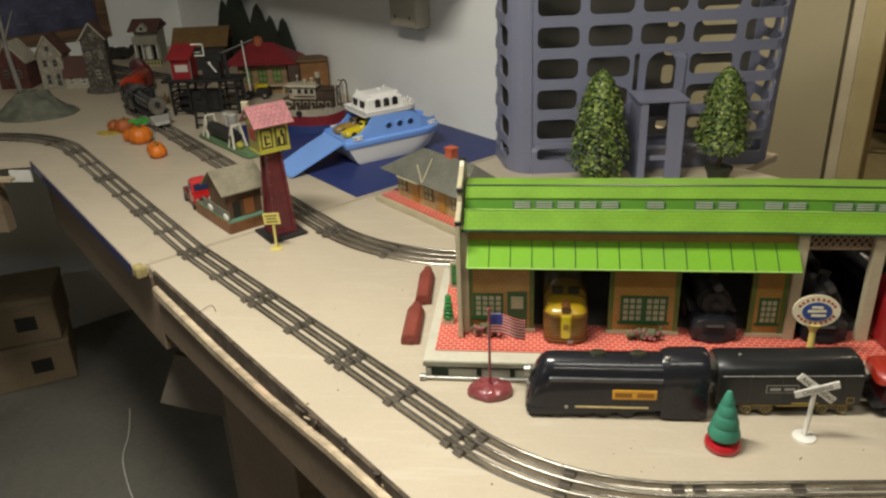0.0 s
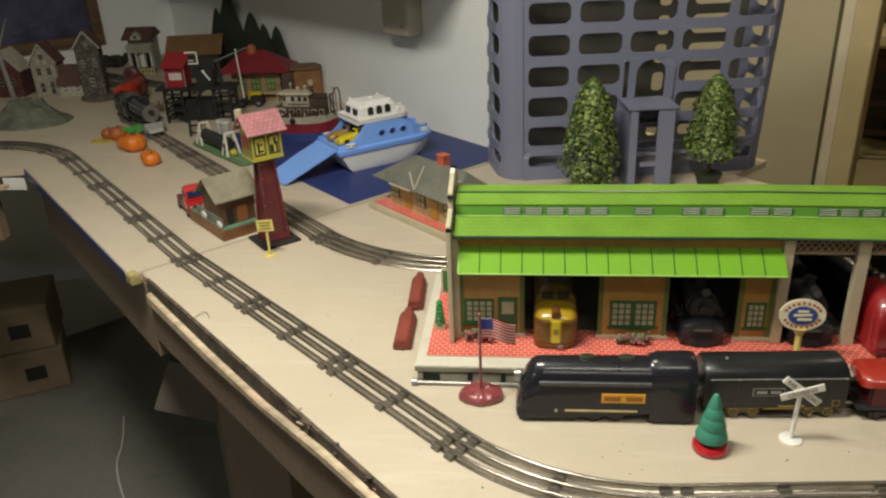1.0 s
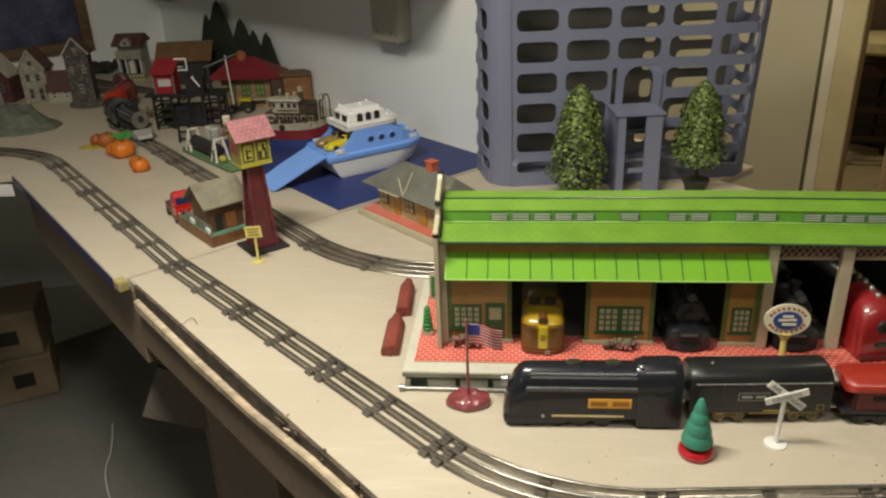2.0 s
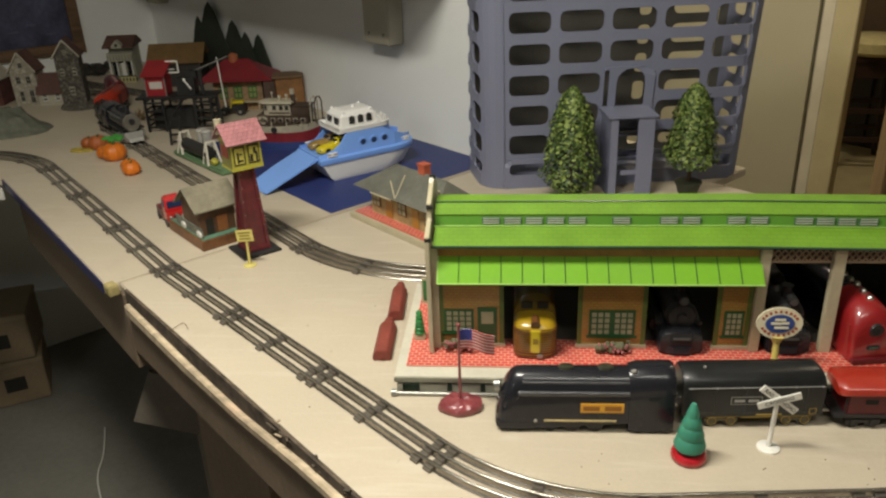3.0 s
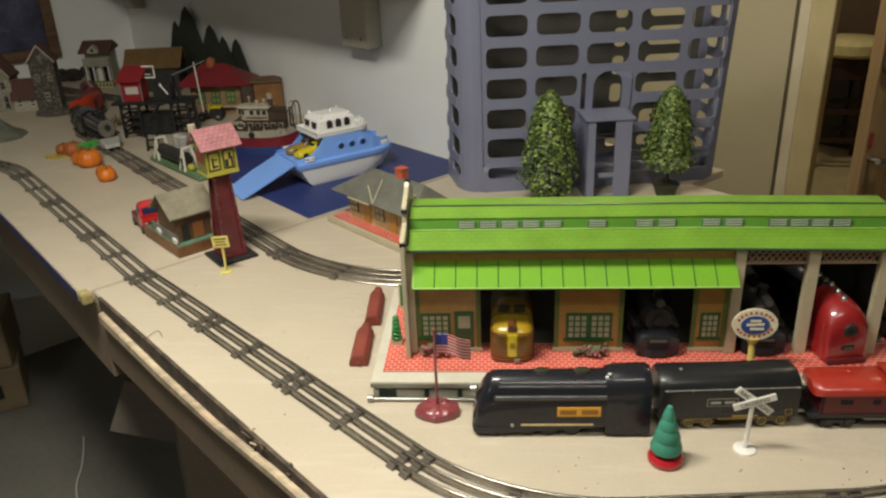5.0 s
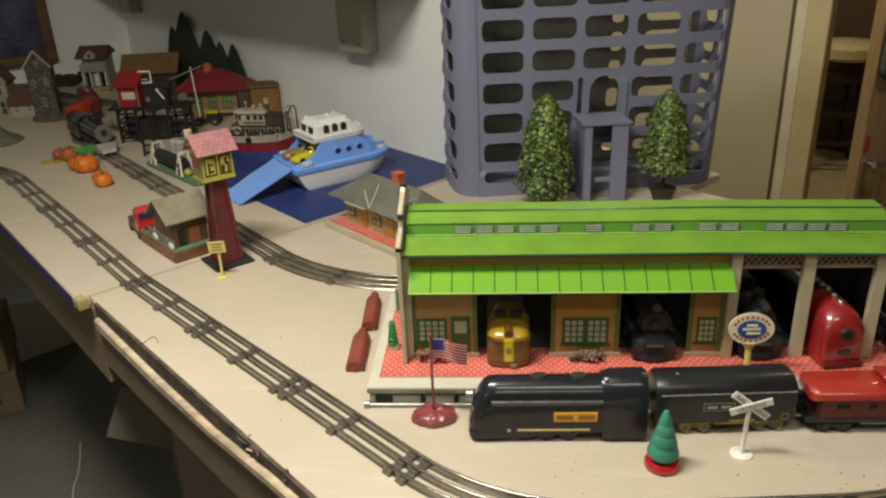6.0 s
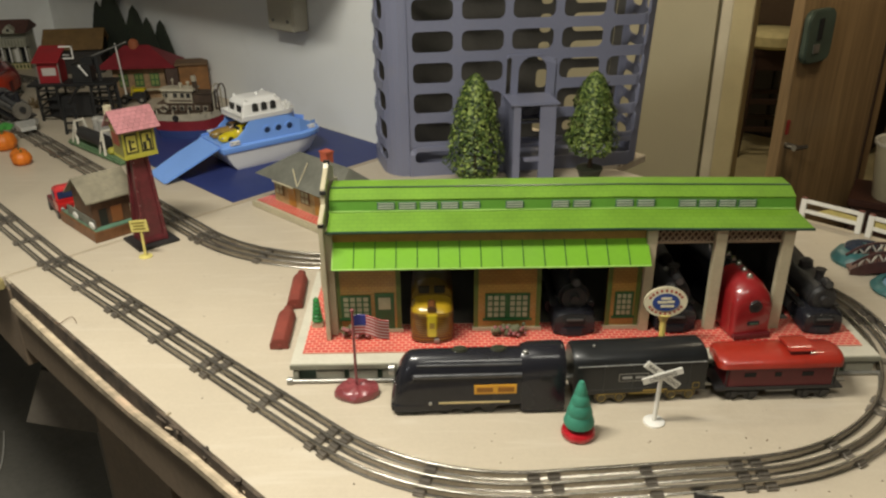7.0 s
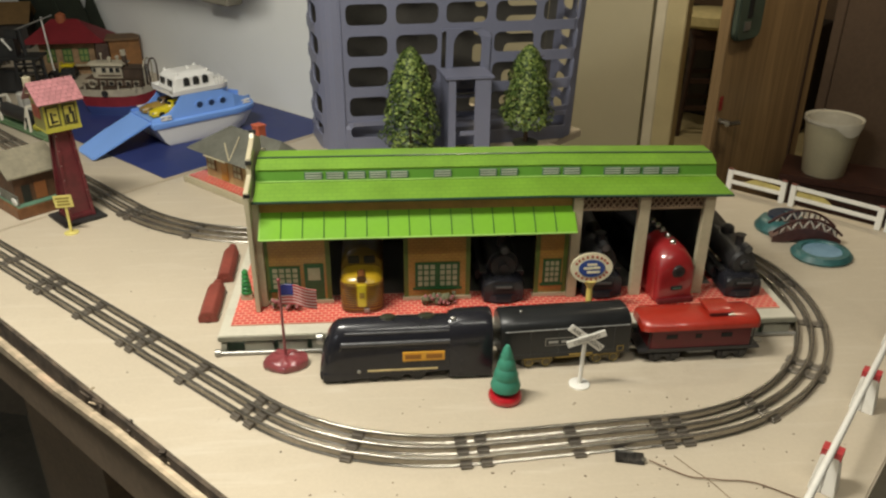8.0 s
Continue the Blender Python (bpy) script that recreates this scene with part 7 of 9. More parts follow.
def red_station(x, y, yaw):
    e = thing("village_station", pose(x, y, 0, 0, 0, yaw), "tan toy station with a wide dark red hipped roof", "toy building")
    TW = mat("brick_tan", (0.27, 0.17, 0.09), 0.6, 0, 0.3, 30, 0.05, 120)
    part("wall", multi_box([((0, 0.04, 0.050), (0.150, 0.085, 0.100))]), TW, e)
    for px in (-0.045, 0.0, 0.045):
        win(e, px, -0.0032, 0.055, 0.026, 0.038, WIN_GREEN, mat("green_pane", (0.20, 0.25, 0.08), 0.4))
    RD = mat("dark_red_roof", (0.17, 0.010, 0.016), 0.55, 0, 0.15, 20, 0.1, 120)
    bm = B()
    a = [bm.verts.new(p) for p in ((-0.115, -0.035, 0.094), (0.115, -0.035, 0.094), (0.115, 0.115, 0.094), (-0.115, 0.115, 0.094))]
    r = [bm.verts.new(p) for p in ((-0.040, 0.04, 0.150), (0.030, 0.04, 0.150))]
    bm.faces.new((a[0], a[1], r[1], r[0]))
    bm.faces.new((a[1], a[2], r[1]))
    bm.faces.new((a[2], a[3], r[0], r[1]))
    bm.faces.new((a[3], a[0], r[0]))
    bm.faces.new((a[3], a[2], a[1], a[0]))
    part("roof", bm, RD, e, "dark red hipped roof")
    bm = B()
    lathe(bm, [(0.013, 0.138), (0.015, 0.150), (0.014, 0.162), (0.006, 0.168), (0.001, 0.169)], (-0.012, 0.04, 0), 14)
    part("chimney", bm, mat("terracotta", (0.33, 0.10, 0.04), 0.6), e, "round terracotta chimney", smooth=True)
    bm = B()
    tube(bm, (-0.030, -0.050, 0.0), (-0.038, -0.050, 0.172), 0.0025, 0.002, seg=6)
    part("flag_pole", bm, WHITE_PT, e, "leaning white pole")
    part("bench", multi_box([((0.035, -0.022, 0.030), (0.070, 0.012, 0.003)), ((0.005, -0.022, 0.014), (0.003, 0.010, 0.030)), ((0.065, -0.022, 0.014), (0.003, 0.010, 0.030))]), CREAM, e)


red_station(-0.762, 2.275, 5)


def buggy(x, y, yaw):
    e = thing("toy_buggy", pose(x, y, 0, 0, 0, yaw), "yellow and black toy beach buggy", "toy car")
    bm = B()
    loft(bm, [[(px, -0.014, 0.012), (px, 0.014, 0.012), (px, 0.012, z), (px, -0.012, z)] for px, z in ((-0.036, 0.022), (-0.010, 0.024), (0.004, 0.030), (0.034, 0.034))])
    part("body", bm, DULLBLACK, e, "", 0.002)
    part("hood", multi_box([((0.016, 0, 0.038), (0.034, 0.026, 0.008))]), CARYEL, e, "yellow engine cover", 0.002)
    bm = B()
    tube(bm, (-0.006, 0.012, 0.022), (-0.002, 0.012, 0.046), 0.0016, seg=6)
    tube(bm, (-0.006, -0.012, 0.022), (-0.002, -0.012, 0.046), 0.0016, seg=6)
    tube(bm, (-0.002, -0.012, 0.046), (-0.002, 0.012, 0.046), 0.0016, seg=6)
    part("roll_bar", bm, CARYEL, e)
    for px in (-0.026, 0.024):
        for s in (-1, 1):
            bm = B()
            tube(bm, (px, s * 0.014, 0.012), (px, s * 0.024, 0.012), 0.012, seg=16)
            w = part("wheel", bm, DULLBLACK, e, smooth=True)
            bm = B()
            tube(bm, (px, s * 0.0235, 0.012), (px, s * 0.0246, 0.012), 0.005, seg=12)
            part("rim", bm, GREYTIN, w)


buggy(-0.764, 2.222, 4)


def plain_house(name, x, y, yaw, w, d, h, ridge, wall_m, roof_m, label, wins, z0=0.0, fm=None):
    e = thing(name, pose(x, y, z0, 0, 0, yaw), label, "toy house", "village houses")
    gabled(e, w, d, h, ridge, 0.006, wall_m, roof_m, 0, d / 2)
    for px, pz, ww, hh in wins:
        win(e, px, -0.001, pz, ww, hh, fm or WHITE_PT, DKPANE)
    return e


def rubble_mat(name, dark, pale, joint, scale):
    """Irregular stones of differing tone with sunk joints."""
    m = bpy.data.materials.new(name)
    m.use_nodes = True
    nt = m.node_tree
    b = nt.nodes["Principled BSDF"]
    tc = nt.nodes.new("ShaderNodeTexCoord")
    v1, v2 = nt.nodes.new("ShaderNodeTexVoronoi"), nt.nodes.new("ShaderNodeTexVoronoi")
    v2.feature = "DISTANCE_TO_EDGE"
    for v in (v1, v2):
        v.inputs["Scale"].default_value = scale
        nt.links.new(tc.outputs["Object"], v.inputs["Vector"])
    bw, cr = nt.nodes.new("ShaderNodeRGBToBW"), nt.nodes.new("ShaderNodeValToRGB")
    nt.links.new(v1.outputs["Color"], bw.inputs[0])
    nt.links.new(bw.outputs[0], cr.inputs["Fac"])
    cr.color_ramp.elements[0].color, cr.color_ramp.elements[1].color = (*dark, 1), (*pale, 1)
    cr.color_ramp.elements[0].position, cr.color_ramp.elements[1].position = 0.3, 0.85
    mr = nt.nodes.new("ShaderNodeMapRange")
    mr.inputs["From Max"].default_value = 0.10
    nt.links.new(v2.outputs["Distance"], mr.inputs["Value"])
    mx = nt.nodes.new("ShaderNodeMixRGB")
    mx.inputs[1].default_value = (*joint, 1)
    nt.links.new(mr.outputs[0], mx.inputs["Fac"])
    nt.links.new(cr.outputs[0], mx.inputs[2])
    nt.links.new(mx.outputs[0], b.inputs["Base Color"])
    b.inputs["Roughness"].default_value = 0.8
    bp = nt.nodes.new("ShaderNodeBump")
    bp.inputs["Strength"].default_value, bp.inputs["Distance"].default_value = 0.8, 0.003
    nt.links.new(mr.outputs[0], bp.inputs["Height"])
    nt.links.new(bp.outputs[0], b.inputs["Normal"])
    return m


STONE = rubble_mat("grey_rubble", (0.075, 0.066, 0.052), (0.18, 0.165, 0.13), (0.045, 0.04, 0.033), 150)
RUBBLE_PALE = rubble_mat("cream_rubble", (0.36, 0.33, 0.26), (0.47, 0.44, 0.355), (0.29, 0.26, 0.20), 90)
SOFTW = mat("aged_cream_wall", (0.42, 0.39, 0.31), 0.6, 0, 0.15, 25, 0.1, 120)
BROOF = mat("red_brown_roof", (0.10, 0.045, 0.035), 0.7, 0, 0.2, 30, 0.2, 100)


def front_gabled(name, x, y, yaw, w, d, h, ridge, wall_m, roof_m, label, wins, chim=False):
    """A house whose gable faces the front."""
    e = thing(name, pose(x, y, 0, 0, 0, yaw), label, "toy house", "village houses")
    bm = B()
    extrude_poly(bm, [(-w / 2, 0), (w / 2, 0), (w / 2, h), (0, ridge), (-w / 2, h)], d)
    part("wall", bm, wall_m, e)
    for s in (-1, 1):
        bm = B()
        o = 0.006
        sl = (ridge - h) / (w / 2)
        pts = [(s * (w / 2 + o), h - o * sl), (0, ridge), (0, ridge + 0.005), (s * (w / 2 + o), h - o * sl + 0.005)]
        loft(bm, [[(a, -o, b) for a, b in pts], [(a, d + o, b) for a, b in pts]])
        part("roof", bm, roof_m, e)
        bm = B()
        tube(bm, (s * (w / 2 + o), -o - 0.001, h - o * sl + 0.003), (0, -o - 0.001, ridge + 0.003), 0.0025, seg=5)
        part("barge_board", bm, SOFTW, e)
    for px, pz, ww, hh in wins:
        win(e, px, -0.001, pz, ww, hh, SOFTW if wall_m is STONE else mat("grey_frame", (0.2, 0.19, 0.16), 0.6), DKPANE)
    if chim:
        part("chimney", multi_box([((w * 0.2, d * 0.6, ridge + 0.012), (0.018, 0.018, 0.05))]), wall_m, e)
    return e


front_gabled("stone_tower_house", -1.316, 2.312, 20, 0.070, 0.080, 0.170, 0.216, STONE, BROOF, "tall grey rubble-stone toy house", [(-0.018, 0.120, 0.012, 0.022), (0.018, 0.120, 0.012, 0.022), (0.0, 0.060, 0.014, 0.026), (0.0, 0.180, 0.010, 0.014)])
bm = B()
lathe(bm, [(0.064, 0), (0.060, 0.010), (0.050, 0.016), (0.040, 0.018)], (-1.318, 2.345, 0), 22, 1.0, 0.9)
tagged(part("stone_mound", bm, STONE), "low grey rubble mound round the stone house", "toy rocks")
front_gabled("cream_house", -1.512, 2.372, 10, 0.078, 0.075, 0.115, 0.170, RUBBLE_PALE, BROOF, "cream toy house with a steep red-brown roof", [(-0.016, 0.085, 0.014, 0.024), (0.016, 0.085, 0.014, 0.024), (-0.014, 0.032, 0.012, 0.034), (0.018, 0.030, 0.014, 0.044), (0.0, 0.132, 0.012, 0.016)])
plain_house("cream_lean_to", -1.432, 2.378, 10, 0.082, 0.060, 0.046, 0.098, SOFTW, BROOF, "low cream annexe with a red-brown roof", [(-0.02, 0.026, 0.014, 0.024), (0.02, 0.026, 0.014, 0.024)])
front_gabled("brick_house", -1.655, 2.375, 6, 0.10, 0.08, 0.090, 0.150, mat("dark_red_brick", (0.10, 0.035, 0.03), 0.8, 0, 0.4, 50, 0.5, 90), SOFTW, "dark red brick toy house with a pale roof", [(-0.02, 0.05, 0.016, 0.026), (0.022, 0.05, 0.016, 0.026)])


def porch_house(x, y, yaw):
    e = thing("porch_house", pose(x, y, 0, 0, 0, yaw), "white two-storey toy house with a red-brown roof and porch", "toy house", "village houses")
    OW = mat("grey_white_wall", (0.36, 0.35, 0.27), 0.6, 0, 0.15, 30, 0.1, 120)
    part("wall", multi_box([((0, 0.045, 0.067), (0.096, 0.080, 0.134))]), OW, e)
    part("gallery", multi_box([((0, -0.006, 0.093), (0.104, 0.030, 0.030))]), OW, e, "white upper gallery", 0.001)
    bm = B()
    loft(bm, [[(-0.060, -0.030, 0.132), (-0.060, 0.045, 0.166), (-0.060, 0.095, 0.140), (-0.060, 0.095, 0.134), (-0.060, -0.030, 0.127)], [(0.060, -0.030, 0.132), (0.060, 0.045, 0.166), (0.060, 0.095, 0.140), (0.060, 0.095, 0.134), (0.060, -0.030, 0.127)]])
    part("roof", bm, BROOF, e, "red-brown roof")
    bm = B()
    extrude_poly(bm, [(-0.021, 0.128), (0.021, 0.128), (0.021, 0.138), (0, 0.157), (-0.021, 0.138)], 0.030, Matrix.Translation((0, -0.034, 0)))
    dm = part("dormer", bm, OW, e, "small pointed dormer")
    part("vent", multi_box([((0, -0.0346, 0.139), (0.010, 0.0012, 0.010))]), DKPANE, dm)
    for k in range(9):
        part("baluster", multi_box([((-0.048 + k * 0.012, -0.0222, 0.093), (0.0026, 0.0016, 0.022))]), mat("grey_green_trim", (0.22, 0.22, 0.16), 0.6), e)
    for px in (-0.044, -0.015, 0.015, 0.044):
        part("post", multi_box([((px, -0.018, 0.039), (0.005, 0.005, 0.078))]), WHITE_PT, e)
    for px in (-0.030, 0.028):
        part("window", multi_box([((px, 0.0042, 0.044), (0.024, 0.002, 0.056))]), DKPANE, e)
    part("door", multi_box([((0.0, 0.0042, 0.040), (0.016, 0.002, 0.062))]), WHITE_PT, e)
    part("hedge", multi_box([((0, -0.022, 0.012), (0.110, 0.018, 0.024))]), mat("hedge_green", (0.06, 0.075, 0.02), 0.9, 0, 0.4, 60, 0.6, 90), e, "low green hedge", 0.004)
    e.matrix_world = e.matrix_world @ Matrix.Diagonal((0.90, 0.92, 0.97, 1))
    f = part("fence", multi_box([((0, -0.036, 0.020), (0.116, 0.002, 0.003)), ((0, -0.036, 0.004), (0.116, 0.002, 0.003))]), mat("pale_yellow_fence", (0.52, 0.46, 0.24), 0.6), e)
    for k in range(9):
        part("picket", multi_box([((-0.054 + k * 0.0135, -0.0372, 0.0115), (0.005, 0.0015, 0.023))]), mat("pale_yellow_fence", (0.52, 0.46, 0.24), 0.6), f)


porch_house(-1.349, 2.735, 6)
bm = B()
rnd = random.Random(4)
for k in range(26):
    ball(bm, (-1.545 + 0.115 * rnd.random(), 2.835 + rnd.uniform(-0.015, 0.015), rnd.uniform(0.012, 0.040)), (rnd.uniform(0.012, 0.020), 0.014, rnd.uniform(0.010, 0.018)), 8, 6)
tagged(part("dark_hedge", bm, mat("brown_black_moss", (0.035, 0.03, 0.024), 0.9, 0, 0.4, 60, 0.6, 90)), "low dark brown hedge beside the porch house", "toy hedge")


def brown_house(x, y, yaw):
    e = thing("barn", pose(x, y, 0, 0, 0, yaw), "dark toy barn with a long brown roof", "toy house", "village houses")
    gabled(e, 0.170, 0.11, 0.094, 0.140, 0.014, mat("dark_barn_wall", (0.035, 0.03, 0.026), 0.7), mat("ochre_brown_roof", (0.17, 0.10, 0.035), 0.7, 0, 0.2, 20, 0.2, 90), 0, 0.055)


brown_house(-1.100, 2.625, 8)
e = thing("crate_house", pose(-0.612, 2.276, 0, 0, 0, 12), "orange-brown wooden block house behind the tugboat", "toy house", "village houses")
part("wall", multi_box([((0.012, 0.035, 0.048), (0.084, 0.070, 0.096))]), mat("orange_brown_wood", (0.22, 0.10, 0.03), 0.6, 0, 0.25, 20, 0.1, 90), e, "", 0.002)
part("roof", multi_box([((0.008, 0.032, 0.099), (0.094, 0.080, 0.007))]), mat("brown_block_top", (0.13, 0.075, 0.035), 0.7, 0, 0.25, 20), e, "", 0.001)
part("annexe", multi_box([((-0.048, 0.010, 0.046), (0.034, 0.050, 0.092))]), mat("dark_brown_block", (0.06, 0.035, 0.025), 0.7, 0, 0.3, 30), e, "", 0.002)


def peak_row():
    """Flat cut-out fir trees leaning on the wall."""
    e = thing("fir_cutout", pose(0, 0, 0), "row of flat dark green cut-out fir trees against the wall", "backdrop trees")
    FG = mat("dark_fir_card", (0.022, 0.030, 0.018), 0.9, 0, 0.25, 20, 0.3, 80)
    for s, w, h in ((-2.715, 0.250, 0.220), (-2.602, 0.400, 0.278), (-2.442, 0.330, 0.228), (-2.341, 0.240, 0.200), (-2.268, 0.240, 0.198)):
        bm = B()
        rnd = random.Random(int(-s * 1000))
        pts = []
        n = 12
        edge = lambda t: w / 2 * (1 - t) ** 0.72 * (0.75 + 0.25 * (1 - t)) + 0.004
        for k in range(n):
            t = k / n
            pts.append((-edge(t) - 0.004 * (k % 2) * rnd.random(), h * t))
        pts.append((0, h))
        for k in range(n - 1, -1, -1):
            t = k / n
            pts.append((edge(t) + 0.004 * (k % 2) * rnd.random(), h * t))
        m = Matrix.Translation(sn(s, 1.222 + 0.004 * (int(s * 100) % 3), 0)) @ Matrix.Rotation(radians(TDEG), 4, "Z")
        extrude_poly(bm, pts, 0.003, m)
        part("fir_tree", bm, FG, e)
    c = sn(-2.5, 1.22, 0)
    rebase(e, c.x, c.y)


peak_row()


def hill(x, y):
    e = thing("rock_hill", pose(x, y, 0), "grey-green moulded rock hill with a bare pale tree", "toy landscape")
    bm = B()
    lathe(bm, [(0.150, 0.0), (0.146, 0.006), (0.125, 0.012), (0.105, 0.024), (0.085, 0.046), (0.055, 0.064), (0.020, 0.072), (0.002, 0.073)], (0, 0, 0), 40, 1.0, 0.72)
    for v in bm.verts:
        v.co += Vector((noise.noise(v.co * 28), noise.noise(v.co * 28 + Vector((5, 0, 0))), 0)) * 0.010
        v.co.z = max(0, v.co.z * (1 + 0.35 * noise.noise(v.co * 34)))
    e.matrix_world = e.matrix_world @ Matrix.Diagonal((0.84, 0.9, 0.88, 1))
    part("rock", bm, mat("grey_green_rock", (0.115, 0.12, 0.09), 0.75, 0, 0.3, 25, 0.4, 80), e, smooth=True)
    bm = B()
    tube(bm, (-0.055, 0.03, 0.040), (-0.068, 0.03, 0.18), 0.009, 0.007, seg=8)
    tube(bm, (-0.068, 0.03, 0.18), (-0.064, 0.03, 0.32), 0.007, 0.005, seg=8)
    tube(bm, (-0.067, 0.03, 0.20), (-0.112, 0.03, 0.30), 0.005, 0.003, seg=6)
    tube(bm, (-0.066, 0.03, 0.24), (-0.020, 0.04, 0.33), 0.004, 0.002, seg=6)
    part("tree", bm, mat("grey_bark", (0.20, 0.19, 0.17), 0.8, 0, 0.2, 40), e, "bare pale grey tree")


hill(-1.395, 2.062)
for k, (px, py, r) in enumerate(((-1.03, 2.17, 0.016), (-1.06, 2.20, 0.012), (-1.02, 2.22, 0.011))):
    e = thing("dry_shrub", pose(px, py, 0), "small dry brown toy shrub", "toy shrub", "shrubs by the curve")
    bm = B()
    rnd = random.Random(k)
    for j in range(16):
        a, b = rnd.uniform(0, 6.28), rnd.uniform(0.3, 1.3)
        q = Vector((math.cos(a) * math.cos(b), math.sin(a) * math.cos(b), math.sin(b))) * r * rnd.uniform(1.4, 2.6)
        tube(bm, (0, 0, 0), q, 0.0016, 0.0007, seg=5)
    part("twigs", bm, mat("dry_straw", (0.20, 0.14, 0.07), 0.8), e)

# picture on the end wall
e = thing("framed_picture", Matrix.Translation(sn(-3.2, 0.66, 0.25)) @ Matrix.Rotation(radians(TDEG + 90), 4, "Z"), "dark blue seascape in a brown wooden frame on the wall", "picture")
FR = wood_mat("brown_frame_wood", (0.15, 0.085, 0.045), "X", 0.5)
pw, ph = 0.60, 0.34
for c, s in (((0, 0.012, -ph / 2 + 0.02), (pw, 0.022, 0.04)), ((0, 0.012, ph / 2 - 0.02), (pw, 0.022, 0.04)), ((-pw / 2 + 0.02, 0.012, 0), (0.04, 0.022, ph - 0.08)), ((pw / 2 - 0.02, 0.012, 0), (0.04, 0.022, ph - 0.08))):
    part("frame", multi_box([((c[0], -c[1], c[2]), s)]), FR, e, "", 0.002)
part("canvas", multi_box([((0, -0.006, 0), (pw - 0.076, 0.008, ph - 0.076))]), mat("night_sea_paint", (0.055, 0.058, 0.105), 0.5, 0, 0.5, 9, 0.3, 60), e, "dark blue painted sea")
for k in range(7):
    part("wave_stroke", multi_box([((-0.20 + 0.065 * k, -0.0105, -0.09 + 0.02 * (k % 3)), (0.035, 0.001, 0.004))]), mat("foam_paint", (0.10, 0.11, 0.16), 0.6), e)


# ---- train under way at the back ----
def along(path, dist):
    """The place and heading at a distance along a laid path."""
    for a, b in zip(path, path[1:]):
        L = math.hypot(b[0] - a[0], b[1] - a[1])
        if dist <= L:
            u = dist / L
            return a[0] + u * (b[0] - a[0]), a[1] + u * (b[1] - a[1]), a[2] + u * (b[2] - a[2])
        dist -= L
    return path[-1]


def nearest_dist(path, x, y):
    best, acc, at = 9, 0.0, 0.0
    for a, b in zip(path, path[1:]):
        d = math.hypot(a[0] - x, a[1] - y)
        if d < best:
            best, at = d, acc
        acc += math.hypot(b[0] - a[0], b[1] - a[1])
    return at


D0 = nearest_dist(FRONT[0], -0.905, 1.870)


def on_track(d_front, length):
    """The pose of a wagon whose front end lies d_front along the front path; its local +x looks back along the train."""
    x0, y0, _ = along(FRONT[0], D0 + d_front)
    x1, y1, _ = along(FRONT[0], D0 + d_front + length)
    return pose(x0, y0, RAIL_Z, 0, 0, math.degrees(math.atan2(y1 - y0, x1 - x0)))


def running_engine():
    e = thing("steam_locomotive", on_track(0.0, 0.19) @ Matrix.Diagonal((1.0, 1.16, 1.18, 1)), "black toy steam locomotive with a silver front running on the track", "toy engine")
    bm = B()
    tube(bm, (0.012, 0, 0.042), (0.135, 0, 0.043), 0.0205, 0.022, seg=22)
    part("boiler", bm, BLACK, e, smooth=True)
    SIL = mat("silver_paint", (0.55, 0.54, 0.50), 0.35, 0.6, 0.15, 40)
    bm = B()
    tube(bm, (0.008, 0, 0.042), (0.013, 0, 0.042), 0.0185, 0.0205, seg=22)
    part("smokebox_front", bm, mat("sooty_grey_paint", (0.16, 0.145, 0.12), 0.5, 0.2, 0.25, 40), e, "sooty grey smokebox front", smooth=True)
    bm = B()
    tube(bm, (0.003, 0, 0.046), (0.009, 0, 0.046), 0.0065, seg=14)
    part("headlight", bm, DULLBLACK, e, smooth=True)
    bm = B()
    loft(bm, [[(-0.012, -0.016, 0.002), (-0.012, 0.016, 0.002), (-0.008, 0.016, 0.010), (-0.008, -0.016, 0.010)], [(0.012, -0.022, 0.002), (0.012, 0.022, 0.002), (0.012, 0.022, 0.022), (0.012, -0.022, 0.022)]])
    part("pilot", bm, SIL, e, "silver pilot", 0.001)
    bm = B()
    loft(bm, [rsec(0.132, 0.025, 0.016, 0.068, 0.35), rsec(0.178, 0.025, 0.016, 0.070, 0.35)])
    part("cab", bm, BLACK, e, smooth=True)
    for s in (-1, 1):
        part("running_board", multi_box([((0.075, s * 0.022, 0.028), (0.130, 0.010, 0.003))]), DULLBLACK, e)
        part("cab_window", multi_box([((0.155, s * 0.0252, 0.048), (0.020, 0.001, 0.014))]), DARK, e)
        bm = B()
        tube(bm, (0.018, s * 0.023, 0.014), (0.042, s * 0.023, 0.014), 0.008, seg=12)
        part("cylinder", bm, GREYTIN, e, smooth=True)
        bm = B()
        tube(bm, (0.042, s * 0.0235, 0.014), (0.115, s * 0.0235, 0.011), 0.0014, seg=6)
        part("side_rod", bm, GREYTIN, e)
    wheel_set(e, (0.060, 0.087, 0.114), 0.0190, 0.0125, DULLBLACK)
    wheel_set(e, (0.022, 0.150), 0.0190, 0.0070, DULLBLACK)
    for px, r, h in ((0.030, 0.006, 0.020), (0.062, 0.009, 0.012), (0.098, 0.009, 0.012)):
        bm = B()
        lathe(bm, [(r, 0), (r * 0.9, h * 0.7), (r * 0.95, h), (r * 0.3, h + 0.001)], (px, 0, 0.060), 14)
        part("dome", bm, BLACK, e, smooth=True)
    bm = B()
    tube(bm, (0.02, 0.020, 0.055), (0.13, 0.020, 0.055), 0.0009, seg=5)
    tube(bm, (0.02, -0.020, 0.055), (0.13, -0.020, 0.055), 0.0009, seg=5)
    part("handrail", bm, GREYTIN, e)


